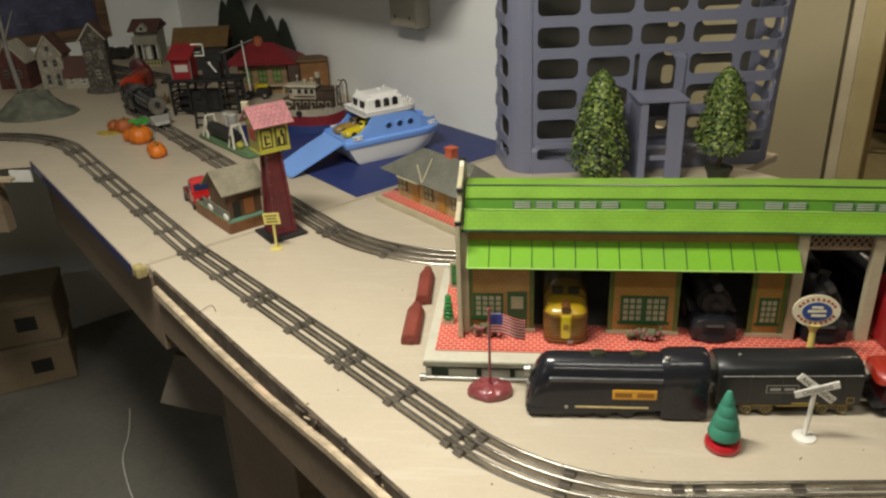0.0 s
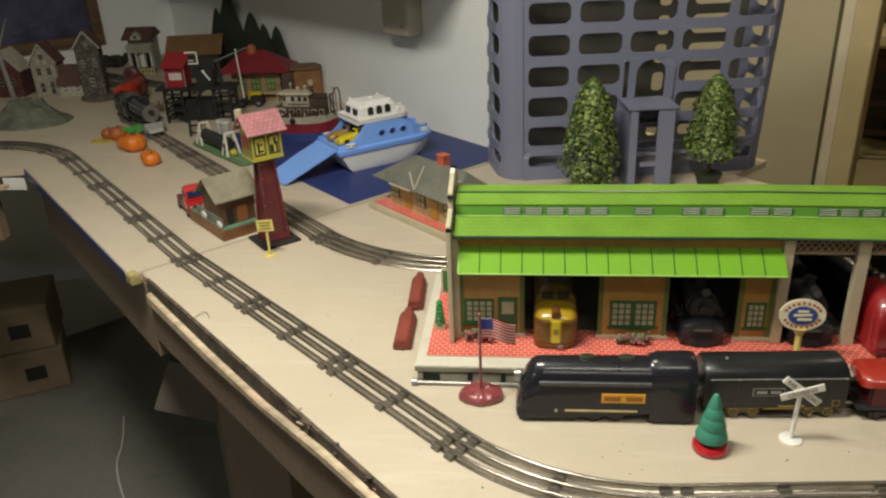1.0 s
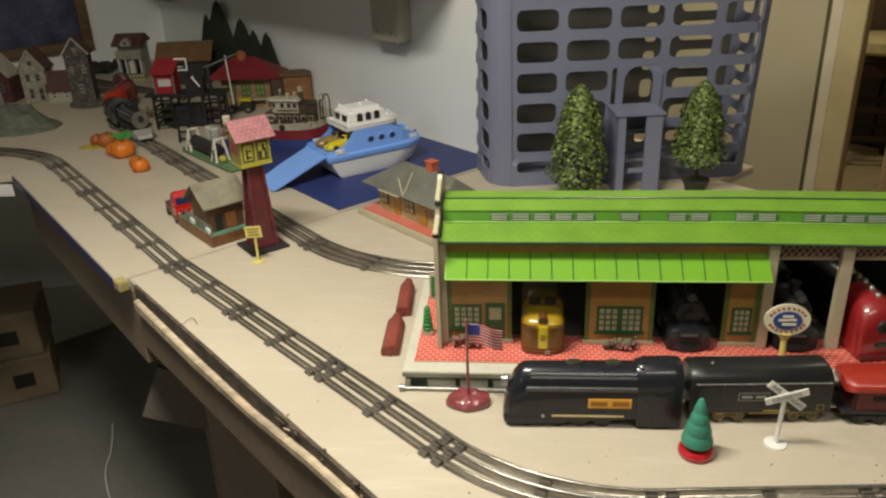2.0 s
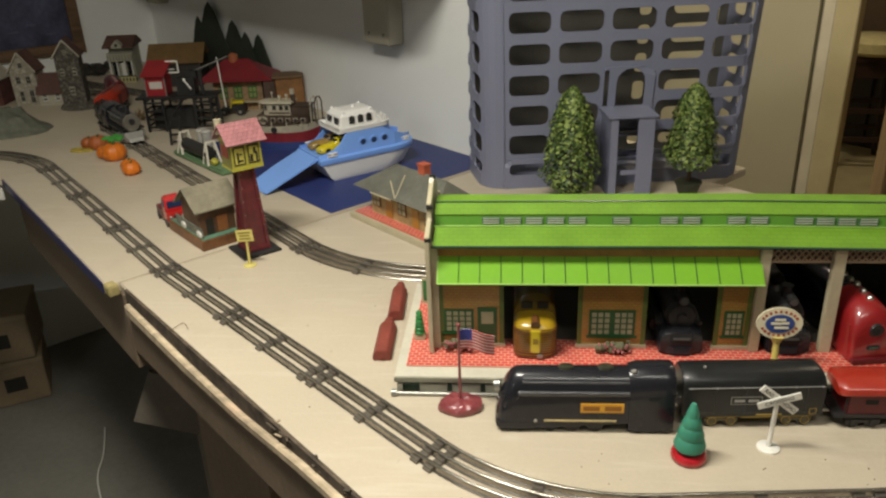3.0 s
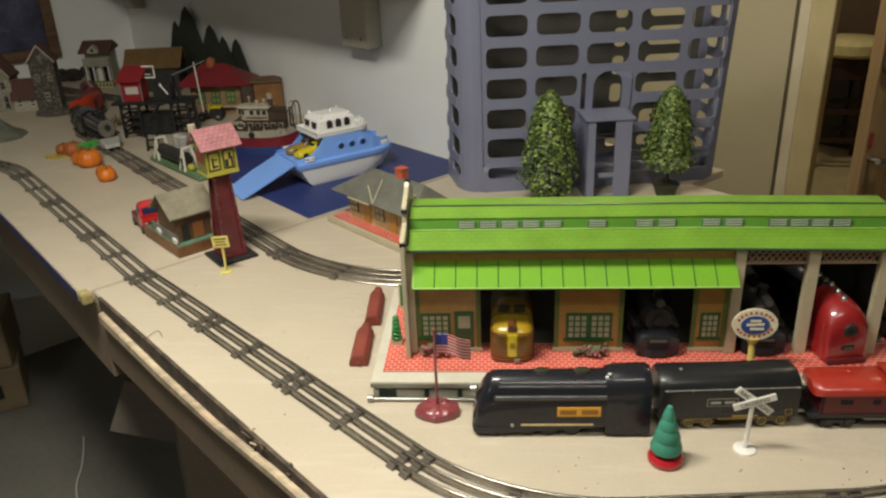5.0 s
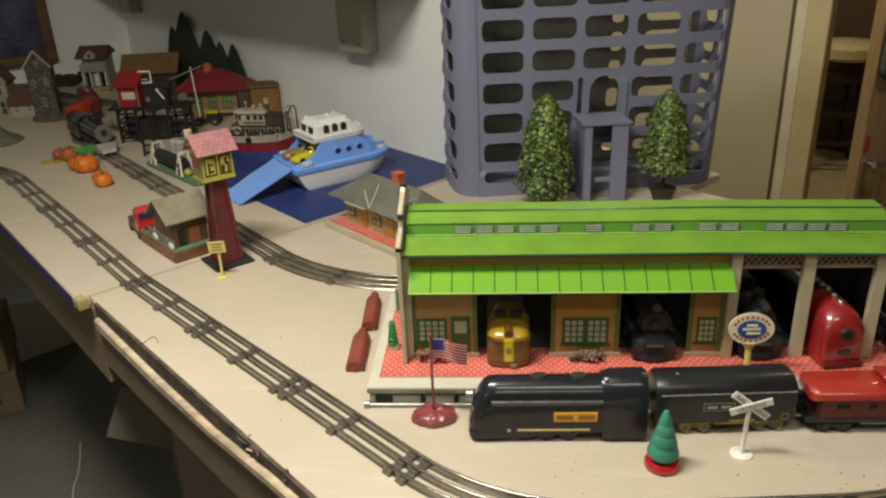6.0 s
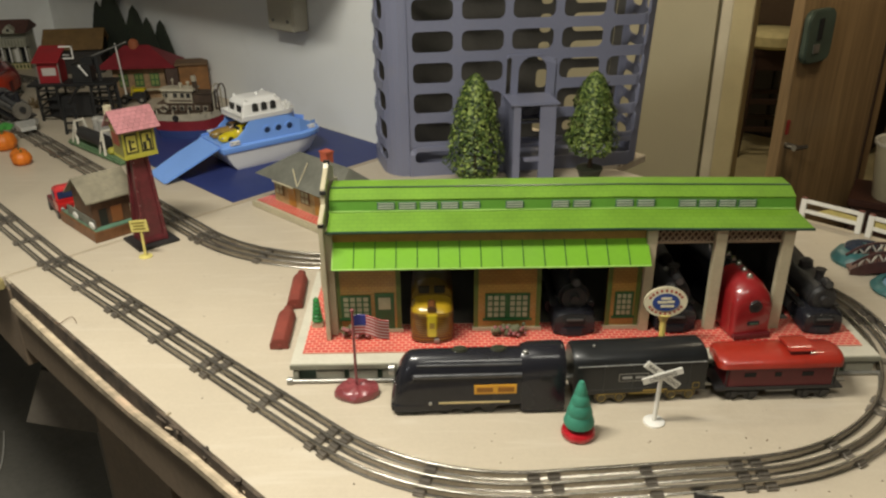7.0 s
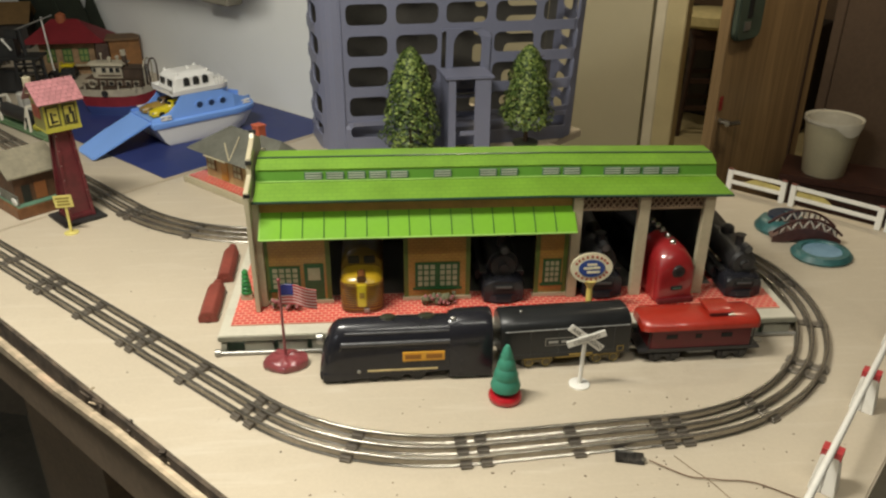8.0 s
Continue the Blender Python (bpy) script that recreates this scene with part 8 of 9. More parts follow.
def running_wagon(d_front, length, body_m, roof_m, name, label, h=0.062):
    e = thing(name, on_track(d_front, length) @ Matrix.Diagonal((1, 1.08, 1.08, 1)), label, "toy wagon", "wagons of the running train")
    bm = B()
    loft(bm, [rsec(0.002, 0.0235, 0.016, h - 0.003, 0.45), rsec(0.006, 0.025, 0.016, h, 0.45), rsec(length - 0.010, 0.025, 0.016, h, 0.45), rsec(length - 0.006, 0.0235, 0.016, h - 0.003, 0.45)])
    part("body", bm, body_m, e, smooth=True)
    part("roof_walk", multi_box([((length / 2, 0, h + 0.0005), (length - 0.03, 0.008, 0.002))]), roof_m, e)
    for s in (-1, 1):
        part("door", multi_box([((length / 2, s * 0.0252, 0.034), (0.030, 0.0014, 0.030))]), roof_m, e)
        part("sill", multi_box([((length / 2, s * 0.0250, 0.0175), (length - 0.012, 0.002, 0.003))]), DULLBLACK, e)
    for px in (0.030, length - 0.034):
        for dx in (-0.011, 0.011):
            for s in (-1, 1):
                bm = B()
                tube(bm, (px + dx, s * 0.0150, 0.0085), (px + dx, s * 0.0190, 0.0085), 0.0085, seg=12)
                part("wheel", bm, DULLBLACK, e, smooth=True)
        part("bogie", multi_box([((px, 0, 0.0120), (0.036, 0.042, 0.006))]), DULLBLACK, e)


ORED = mat("orange_red_enamel", (0.42, 0.035, 0.012), 0.35, 0, 0.15, 20, coat=0.4)
running_engine()
running_wagon(0.190, 0.125, BLACK, DULLBLACK, "tender", "black toy tender behind the running locomotive", 0.058)
running_wagon(0.325, 0.175, ORED, REDDARK, "box_wagon", "orange-red toy box wagon of the running train", 0.066)
running_wagon(0.510, 0.160, REDDARK, REDTIN, "red_wagon", "dark red toy wagon at the end of the train", 0.064)


# ---- edges of the table ----
PLY = mat("frayed_ply_edge", (0.075, 0.055, 0.038), 0.9, 0, 0.6, 40, 1.0, 60, dirt=(0.25, 0.18, 0.11), dirt_amount=0.6)
LATH = wood_mat("pale_lath", (0.55, 0.44, 0.30), "X", 0.6)
slab("ply_edge", -1.150, 0.102, NE - 0.0025, NE + 0.010, -0.0415, -0.0015, PLY, table, "dark frayed plywood edge", 0)
bm = B()
loft(bm, [[sn(s, NE + o, z) for o, z in ((-0.011, zb), (0.006, zb), (0.006, zt), (-0.008, zt), (-0.011, zt - 0.003))] for s, zb, zt in ((-1.140, -0.043, -0.024), (-0.90, -0.048, -0.031), (-0.73, -0.043, -0.031), (-0.58, -0.032, -0.019), (-0.40, -0.027, -0.016), (0.10, -0.027, -0.016))])
part("lath", bm, LATH, table, "pale wooden lath along the edge")
askew("blue_strip", -1.955, -1.200, -0.0035, -0.0005, -0.020, 0.0015, mat("blue_tape", (0.018, 0.022, 0.10), 0.4, 0, 0.2, 30, 0.05, 120), "dark blue edging strip")
slab("foam_block", -1.196, -1.169, NE - 0.0225, NE - 0.004, -0.017, 0.0015, mat("yellow_foam", (0.38, 0.31, 0.13), 0.85, 0, 0.2, 60, 0.5, 200), table, "yellowed foam block at the corner", 0.002)
rnd = random.Random(5)
for k in range(15):
    s = -0.62 + rnd.gauss(0.03, 0.05)
    bm = B()
    ln = rnd.uniform(0.005, 0.020)
    m = Matrix.Translation(sn(s, NE + rnd.uniform(-0.006, 0.004), rnd.uniform(-0.012, 0.0008))) @ Euler((rnd.uniform(-0.3, 0.3), rnd.uniform(-0.4, 0.4), radians(TDEG) + rnd.uniform(-0.5, 0.5))).to_matrix().to_4x4()
    grid_box(bm, (0, 0, 0), (ln, rnd.uniform(0.002, 0.006), rnd.uniform(0.001, 0.003)), m=m)
    part("splinter", bm, LATH if k % 5 == 0 else PLY, table)
for k in range(16):
    s = rnd.uniform(-1.1, -0.5)
    bm = B()
    ln = rnd.uniform(0.006, 0.018)
    m = Matrix.Translation(sn(s, NE - 0.001, rnd.uniform(-0.02, -0.004))) @ Euler((0, rnd.uniform(-0.3, 0.3), radians(TDEG))).to_matrix().to_4x4()
    grid_box(bm, (0, 0, 0), (ln, 0.003, 0.0016), m=m)
    part("splinter", bm, PLY, table)
# corner piece of the table that turns away
bm = B()
a, b = sn(-1.9727, WN - 0.004), sn(-3.195, WN - 0.004)
pts = [tuple(sn(-1.9727, edge_n(-1.9727)))[:2], (-1.30, 1.606), (-2.93, 1.50), (b.x, b.y), (a.x, a.y)]
va = [bm.verts.new((x, y, 0.0)) for x, y in pts]
vb = [bm.verts.new((x, y, -0.018)) for x, y in pts]
bm.faces.new(va)
bm.faces.new(vb[::-1])
for k in range(len(pts)):
    bm.faces.new((va[k], vb[k], vb[(k + 1) % len(pts)], va[(k + 1) % len(pts)]))
part("board", bm, BOARD, table)
part("edge_plank", multi_box([((-1.75, 1.562, -0.022), (1.19, 0.020, 0.008))]), LATH, table, "thin plank under the turned edge").matrix_basis = pose(0, 0, 0)
part("white_panel", multi_box([((-1.172, 1.618, -0.034), (0.056, 0.006, 0.030))]), WHITE_PT, table, "white painted panel under the corner", 0.001)
part("apron", multi_box([((-2.05, 1.60, -0.10), (1.66, 0.03, 0.14))]), TIMBER, table, "rough timber front rail")
for px, py in ((-2.25, 2.25), (-2.7, 1.75)):
    part("leg", multi_box([((px, py, (FZ - 0.02) / 2), (0.09, 0.09, -FZ - 0.02))]), TIMBER, table, "square timber leg")
# brace plate on the leg
bm = B()
c = sn(-1.262, 0.425, -0.325)
m = Matrix.Translation(c) @ Euler((0, radians(24), radians(TDEG + 60))).to_matrix().to_4x4()
grid_box(bm, (0, 0, 0), (0.130, 0.014, 0.120), m=m)
part("gusset", bm, mat("grey_board", (0.17, 0.145, 0.115), 0.8, 0, 0.15, 10, 0.1, 100), table, "grey board nailed to the leg", 0.001)

# ---- under the table ----
for k, (z, yw) in enumerate(((FZ, 30), (FZ + 0.185, 24))):
    e = thing("storage_box", pose(-1.86, 2.33, z, 0, 0, yw), "tan cardboard storage box with a dark label stacked under the table", "box", "stacked boxes")
    part("carton", multi_box([((0, 0, 0.09), (0.30, 0.26, 0.178))]), mat("tan_carton", (0.24, 0.18, 0.11), 0.8, 0, 0.15, 8, 0.1, 90), e, "", 0.004)
    part("lid", multi_box([((0, 0, 0.172), (0.306, 0.266, 0.022))]), mat("tan_carton_lid", (0.27, 0.21, 0.13), 0.8), e, "", 0.003)
    part("label", multi_box([((0.045, -0.1312, 0.085), (0.07, 0.002, 0.055))]), INK, e, "dark printed label")


def cable(name, pts, r, material, label, parent=None):
    cu = bpy.data.curves.new(name, "CURVE")
    cu.dimensions, cu.bevel_depth, cu.bevel_resolution, cu.resolution_u = "3D", r, 2, 8
    sp = cu.splines.new("NURBS")
    sp.points.add(len(pts) - 1)
    for p, q in zip(sp.points, pts):
        p.co = (*q, 1)
    sp.use_endpoint_u, sp.order_u = True, 3
    cu.materials.append(material)
    ob = new(name, cu)
    if parent:
        ob.parent = parent
    else:
        tagged(ob, label, "cable")
    return ob


cable("floor_cable", [(-1.36, 2.10, FZ + 0.006), (-1.29, 1.96, FZ + 0.006), (-1.27, 1.86, FZ + 0.006), (-1.21, 1.76, FZ + 0.006), (-1.12, 1.64, FZ + 0.006), (-1.0, 1.5, FZ + 0.006)], 0.0027, WHITE_PT, "thin white cable lying on the concrete floor")

# ---- right end of the table ----
CLIP = mat("dark_clip_metal", (0.075, 0.07, 0.065), 0.35, 0.7, 0.4, 60, 0.2, 150)
e = thing("track_clip", pose(0.394, 0.542, 0, 0, 0, -14), "dark metal wiring clip beside the track", "track clip")
part("plate", multi_box([((0, 0, 0.0012), (0.030, 0.018, 0.0022))]), CLIP, e, "", 0.0006)
for px, l in ((-0.009, 0.015), (0.0, 0.016), (0.009, 0.014)):
    part("tongue", multi_box([((px, -0.001, 0.0031), (0.0052, l, 0.0014))]), CLIP, e, "", 0.0005)
bm = B()
tube(bm, (0.012, -0.006, 0.004), (0.016, -0.004, 0.004), 0.0022, seg=8)
part("terminal", bm, CHROME, e, "bright terminal")
part("spring", multi_box([((-0.004, 0.005, 0.0042), (0.016, 0.0022, 0.0012))]), GREYTIN, e)
WIRE = mat("brown_wire", (0.13, 0.065, 0.035), 0.5)
cable("track_wire", [(0.412, 0.535, 0.003), (0.432, 0.519, 0.002), (0.448, 0.507, 0.002), (0.466, 0.504, 0.003), (0.479, 0.501, 0.002), (0.506, 0.499, 0.002), (0.529, 0.483, 0.002), (0.560, 0.458, 0.002)], 0.0006, WIRE, "thin brown wire lying across the table")
cable("track_wire", [(0.442, 0.542, 0.001), (0.454, 0.519, 0.001), (0.466, 0.503, 0.0012), (0.472, 0.487, 0.001), (0.486, 0.455, 0.001)], 0.0004, mat("faded_wire", (0.24, 0.17, 0.11), 0.6), "faded hair-thin wire crossing under the brown one")


def rail_fence(x0, y0, x1, y1, h, brace):
    """A two-rail panel; brace is the outline of its yellow board in shares of length and height."""
    L = math.hypot(x1 - x0, y1 - y0)
    e = thing("toy_fence", pose(x0, y0, 0, 0, 0, math.degrees(math.atan2(y1 - y0, x1 - x0))), "white toy fence panel with a yellow cut-off board", "toy fence", "white fence panels")
    for px in (0.004, L - 0.004):
        post = part("post", multi_box([((px, 0, h / 2), (0.010, 0.008, h))]), WHITE_PT, e, "", 0.0008)
        part("post_top", multi_box([((px, 0, h + 0.0006), (0.0092, 0.0072, 0.0016))]), mat("red_brown_paint", (0.16, 0.05, 0.035), 0.6), post, "worn red-brown top")
    for z in (h * 0.42, h * 0.88):
        part("rail", multi_box([((L / 2, 0, z), (L, 0.005, h * 0.16))]), WHITE_PT, e, "", 0.0006)
    bm = B()
    extrude_poly(bm, [(a * L, b * h) for a, b in brace], 0.003, Matrix.Translation((0, 0.0026, 0)))
    part("board", bm, mat("straw_yellow", (0.46, 0.38, 0.13), 0.6, 0, 0.15, 40), e, "straw yellow board")


WEDGE = [(0.03, 0.38), (0.50, 0.38), (0.30, 0.86), (0.03, 0.86)]
rail_fence(0.800, 1.279, 0.877, 1.204, 0.042, [(0.20, 0.38), (0.96, 0.38), (0.96, 0.62), (0.50, 0.78)])
rail_fence(0.882, 1.193, 0.988, 1.078, 0.042, WEDGE)
rail_fence(0.993, 1.072, 1.075, 0.985, 0.042, WEDGE)


def barrier():
    e = thing("barrier", pose(0.632, 0.548, 0, 0, 0, 47.6), "white rod barrier on red-topped white stands", "toy barrier")
    for px in (-0.083, 0.083, 0.25):
        bm = B()
        for s in (-1, 1):
            loft(bm, [[(px - 0.011, s * 0.0066 - 0.0062, 0), (px + 0.011, s * 0.0066 - 0.0062, 0), (px + 0.011, s * 0.0066 + 0.0062, 0), (px - 0.011, s * 0.0066 + 0.0062, 0)], [(px - 0.007, s * 0.0045 - 0.0040, 0.044), (px + 0.007, s * 0.0045 - 0.0040, 0.044), (px + 0.007, s * 0.0045 + 0.0040, 0.044), (px - 0.007, s * 0.0045 + 0.0040, 0.044)]])
        st = part("stand", bm, WHITE_PT, e, "white splayed stand", 0.0006)
        part("cap", multi_box([((px, -0.0055, 0.046), (0.013, 0.008, 0.009)), ((px, 0.0055, 0.046), (0.013, 0.008, 0.009))]), mat("red_cap", (0.42, 0.03, 0.035), 0.45), st, "red cap")
    bm = B()
    tube(bm, (-0.22, 0, 0.051), (0.30, 0, 0.051), 0.0036, seg=10)
    part("rod", bm, WHITE_PT, e, "long white rod", smooth=True)


barrier()


def pond_bridge(x, y, yaw, turn):
    """A stream piece along local x, crossed by an arched bridge."""
    e = thing("toy_bridge", pose(x, y, 0, 0, 0, yaw), "dark red arched toy bridge over a teal pond base", "toy bridge")
    TEAL = mat("teal_plastic", (0.030, 0.105, 0.105), 0.4, 0, 0.35, 40, 0.3, 100)
    rr = 0.042
    bm = B()
    lathe(bm, [(rr, 0), (rr + 0.002, 0.004), (rr - 0.004, 0.011), (rr - 0.012, 0.012), (rr - 0.015, 0.008), (0.002, 0.0075)], (0.059, -0.017, 0), 30, 1.0, 1.12)
    bs = part("pond", bm, TEAL, e, "teal pond rim", smooth=True)
    bm = B()
    lathe(bm, [(rr - 0.014, 0.0078), (rr - 0.014, 0.0090), (0.002, 0.0090)], (0.059, -0.017, 0), 26, 1.0, 1.12)
    part("water", bm, mat("pale_blue_water", (0.16, 0.27, 0.36), 0.15, 0, 0.15, 20), bs, "pale blue water")
    bm = B()
    lathe(bm, [(0.042, 0), (0.043, 0.005), (0.037, 0.015), (0.028, 0.021), (0.012, 0.024), (0.002, 0.024)], (-0.046, 0.000, 0), 28, 1.05, 1.12)
    for v in bm.verts:
        v.co.z = max(0.0, v.co.z * (1 + 0.22 * noise.noise(v.co * 45)))
    bank = part("bank", bm, TEAL, e, "raised teal bank behind the bridge", smooth=True)
    bm = B()
    lathe(bm, [(0.024, 0.0205), (0.023, 0.0255), (0.002, 0.0265)], (-0.052, 0.004, 0), 20, 1.0, 1.3)
    part("pool", bm, mat("blue_black_pool", (0.02, 0.035, 0.06), 0.2, 0, 0.2, 30), bank, "dark glossy pool")
    BR = mat("brown_black_plastic", (0.060, 0.024, 0.022), 0.35, 0, 0.3, 30)
    WL = mat("dusty_white_lattice", (0.55, 0.53, 0.46), 0.45, 0, 0.1, 30)
    turned = Matrix.Rotation(radians(turn), 4, "Z")
    half, n = 0.054, 12
    xs = [-half + 2 * half * k / n for k in range(n + 1)]
    top = lambda a: 0.010 + 0.018 * (1 - (a / half) ** 2)
    rail = lambda a: top(a) + 0.008 + 0.008 * (1 - (a / half) ** 2)
    at = lambda a, b, c: turned @ Vector((a, b, c))
    for s in (-1, 1):
        bm = B()
        loft(bm, [[at(a, s * 0.018 + q, z) for q, z in ((-0.0016, max(0.0, top(a) - 0.020)), (0.0016, max(0.0, top(a) - 0.020)), (0.0016, top(a)), (-0.0016, top(a)))] for a in xs])
        side = part("side_wall", bm, BR, e, "dark red arched side")
        bm = B()
        for p, q in zip(xs, xs[1:]):
            tube(bm, at(p, s * 0.018, rail(p)), at(q, s * 0.018, rail(q)), 0.0022, seg=8)
        part("rail", bm, BR, side, smooth=True)
        for k in range(1, n):
            bm = B()
            tube(bm, at(xs[k], s * 0.018, top(xs[k])), at(xs[k], s * 0.018, rail(xs[k])), 0.0013, seg=6)
            part("post", bm, BR, side)
        for k in range(2, n - 1, 2):
            bm = B()
            tube(bm, at(xs[k - 1], s * 0.018, top(xs[k - 1])), at(xs[k], s * 0.018, rail(xs[k]) - 0.001), 0.0013, seg=6)
            tube(bm, at(xs[k], s * 0.018, rail(xs[k]) - 0.001), at(xs[k + 1], s * 0.018, top(xs[k + 1])), 0.0013, seg=6)
            part("lattice", bm, WL, side, "dusty white brace")
    bm = B()
    loft(bm, [[at(a, -0.0165, top(a) - 0.006), at(a, 0.0165, top(a) - 0.006), at(a, 0.0165, top(a) - 0.003), at(a, -0.0165, top(a) - 0.003)] for a in xs])
    part("roadway", bm, mat("red_brown_deck", (0.10, 0.035, 0.025), 0.4, 0, 0.2, 30, coat=0.3), e, "red-brown roadway")


pond_bridge(0.838, 1.052, -73.6, 62)

# ---- shelf over the table ----
e = thing("wall_shelf", pose(0, 0, 0), "deep painted shelf over the table on block brackets", "shelf")
SHELF = mat("shelf_paint", (0.45, 0.42, 0.33), 0.6, 0, 0.06, 6)
slab("board", -3.19, -1.30, 1.015, WN - 0.002, 0.425, 0.445, SHELF, e)
for s, zb_ in ((-1.567, 0.245), (-3.05, 0.245)):
    slab("bracket", s - 0.054, s + 0.054, WN - 0.050, WN - 0.002, zb_, 0.424, SHELF, e, "painted block bracket with screws", 0.003)
    for ds in (-0.030, 0.032):
        bm = B()
        c = sn(s + ds, WN - 0.0505, zb_ + 0.025)
        ball(bm, c, 0.0045, 8, 6)
        part("screw", bm, GREYTIN, e)
c = sn(-2.25, 1.1, 0)
rebase(e, c.x, c.y, 0.425)

# ---- door opening and far room ----
CAS = mat("cream_door_casing", (0.52, 0.46, 0.28), 0.5, 0, 0.06, 10, 0.05, 150)


def upright(name, s0, s1, n0, n1, material, label, cat):
    c = sn((s0 + s1) / 2, (n0 + n1) / 2, (FZ + CZ) / 2)
    bm = B()
    grid_box(bm, c, (s1 - s0, n1 - n0, CZ - FZ), TDEG)
    return tagged(part(name, bm, material, None, "", 0.003), label, cat, kind="structure")


# The groove's strip has its shadow put into a darker taupe.
upright("trim", -1.323, -1.301, FN + 0.020, FN + 0.10, mat("shadow_groove_trim", (0.30, 0.27, 0.20), 0.55, 0, 0.08, 10, 0.05, 150), "groove beside the far door, its taupe darkened for shadow", "trim")
upright("trim", -1.300, -1.254, FN - 0.016, FN + 0.10, mat("yellowed_white_trim", (0.62, 0.58, 0.47), 0.5, 0, 0.06, 10, 0.05, 150), "yellowed white trim strip beside the far door", "trim")
upright("door_frame", -1.252, -1.166, FN - 0.022, FN + 0.030, CAS, "cream painted door casing", "door frame")
upright("door_frame", -0.629, -0.596, FN - 0.010, FN + 0.14, PANEL, "dark brown door casing", "door frame")

slab("carpet", -3.15, 3.15, 3.24, 5.96, FZ + 0.001, FZ + 0.010, mat("olive_tan_carpet", (0.34, 0.28, 0.15), 0.95, 0, 0.15, 6, 0.4, 220), None, "", 0)
tagged(bpy.data.objects["carpet"], "worn olive-tan carpet on the far room's floor", "carpet", kind="structure")

DOORW = wood_mat("walnut_door_veneer", (0.30, 0.195, 0.095), "Z", 0.4, 45, 0.3, 0.05)
pa, pb = P2(-0.747, 2.442), P2(-0.654, 3.060)
yaw = math.degrees(math.atan2(pb.y - pa.y, pb.x - pa.x))
e = thing("door_leaf", pose(pa.x, pa.y, FZ, 0, 0, yaw), "walnut veneered door standing open", "door")
W = (pb - pa).length
part("leaf", multi_box([((W / 2, 0.018, 1.02), (W, 0.036, 2.03))]), DOORW, e, "", 0.002)
part("edge_strip", multi_box([((W - 0.065, -0.002, 1.02), (0.014, 0.006, 2.02))]), mat("dark_walnut_edge", (0.06, 0.035, 0.02), 0.5), e)
bm = B()
tube(bm, (0.030, 0.0, 0.925), (0.030, -0.035, 0.925), 0.010, seg=12)
tube(bm, (0.016, -0.035, 0.926), (0.085, -0.038, 0.918), 0.009, 0.007, seg=10)
part("handle", bm, mat("dark_chrome", (0.30, 0.29, 0.27), 0.25, 0.9), e, "dark metal lever handle", smooth=True)
part("tag", multi_box([((0.018, -0.003, 0.985), (0.016, 0.006, 0.046))]), mat("red_tag", (0.30, 0.03, 0.025), 0.5), e, "red tag over the handle", 0.002)
bm = B()
corner = [(sx * 0.041 + 0.032 * math.cos(a), sz * 0.046 + 0.032 * math.sin(a)) for sx, sz, q in ((1, 1, 0), (-1, 1, 1), (-1, -1, 2), (1, -1, 3)) for a in [math.pi / 2 * (q + k / 5) for k in range(6)]]
extrude_poly(bm, corner, 0.022, Matrix.Translation((0.078, -0.0225, 1.256)))
plate = part("wall_plate", bm, mat("dusty_green_plastic", (0.06, 0.085, 0.065), 0.5, 0, 0.2, 12), e, "dusty green rounded box on the door", 0.004)
part("slot", multi_box([((0.068, -0.0235, 1.278), (0.026, 0.003, 0.062))]), DARK, plate, "dark slot")
part("plate_mark", multi_box([((0.060, -0.0238, 1.222), (0.034, 0.003, 0.026))]), GREYTIN, plate, "worn tin plate")

e = thing("chest", pose(1.722, 2.392, FZ, 0, 0, -32), "dark wooden chest under the waste bin", "chest")
part("body", multi_box([((0.02, -0.015, 0.345), (0.36, 0.22, 0.67))]), mat("dark_mahogany", (0.045, 0.02, 0.014), 0.35, 0, 0.3, 6, 0.1, 60), e, "", 0.004)
part("top", multi_box([((0.02, -0.015, 0.692), (0.39, 0.24, 0.024))]), mat("dark_mahogany_top", (0.055, 0.022, 0.016), 0.3, 0, 0.3, 6), e, "", 0.004)
part("plinth", multi_box([((0.02, -0.015, 0.006), (0.37, 0.23, 0.012))]), mat("dark_mahogany", (0.045, 0.02, 0.014), 0.35), e)
e = thing("waste_bin", pose(1.657, 2.372, FZ + 0.704) @ Matrix.Diagonal((0.98, 0.98, 0.93, 1)), "beige plastic waste bin lined with a clear bag", "bin")
bm = B()
lathe(bm, [(0.066, 0.0), (0.070, 0.004), (0.090, 0.198), (0.095, 0.200), (0.095, 0.210), (0.090, 0.211), (0.087, 0.205), (0.068, 0.008), (0.010, 0.006)], (0, 0, 0), 32)
part("bucket", bm, mat("beige_bin_plastic", (0.60, 0.55, 0.38), 0.45, 0, 0.06, 8, 0.03, 100), e, smooth=True)
bm = B()
n = 40
rings = []
for r, z in ((0.0968, 0.199), (0.0975, 0.204), (0.0955, 0.2135), (0.086, 0.2085), (0.080, 0.15)):
    rings.append([Vector(((r + 0.002 * noise.noise(Vector((k * 0.9, z * 60, 0)))) * math.cos(2 * math.pi * k / n), (r + 0.002 * noise.noise(Vector((k * 0.9, z * 60, 3)))) * math.sin(2 * math.pi * k / n), z - (0.004 * noise.noise(Vector((k * 0.5, 1, 2))) + 0.034 * max(0.0, 1 - ((k - 31) / 3.6) ** 2) if z < 0.200 else 0))) for k in range(n)])
loft(bm, rings, True, False)
part("liner", bm, mat("thin_white_film", (0.60, 0.57, 0.48), 0.25, 0, 0.05, 20), e, "crinkled pale bag folded over the rim", smooth=True)

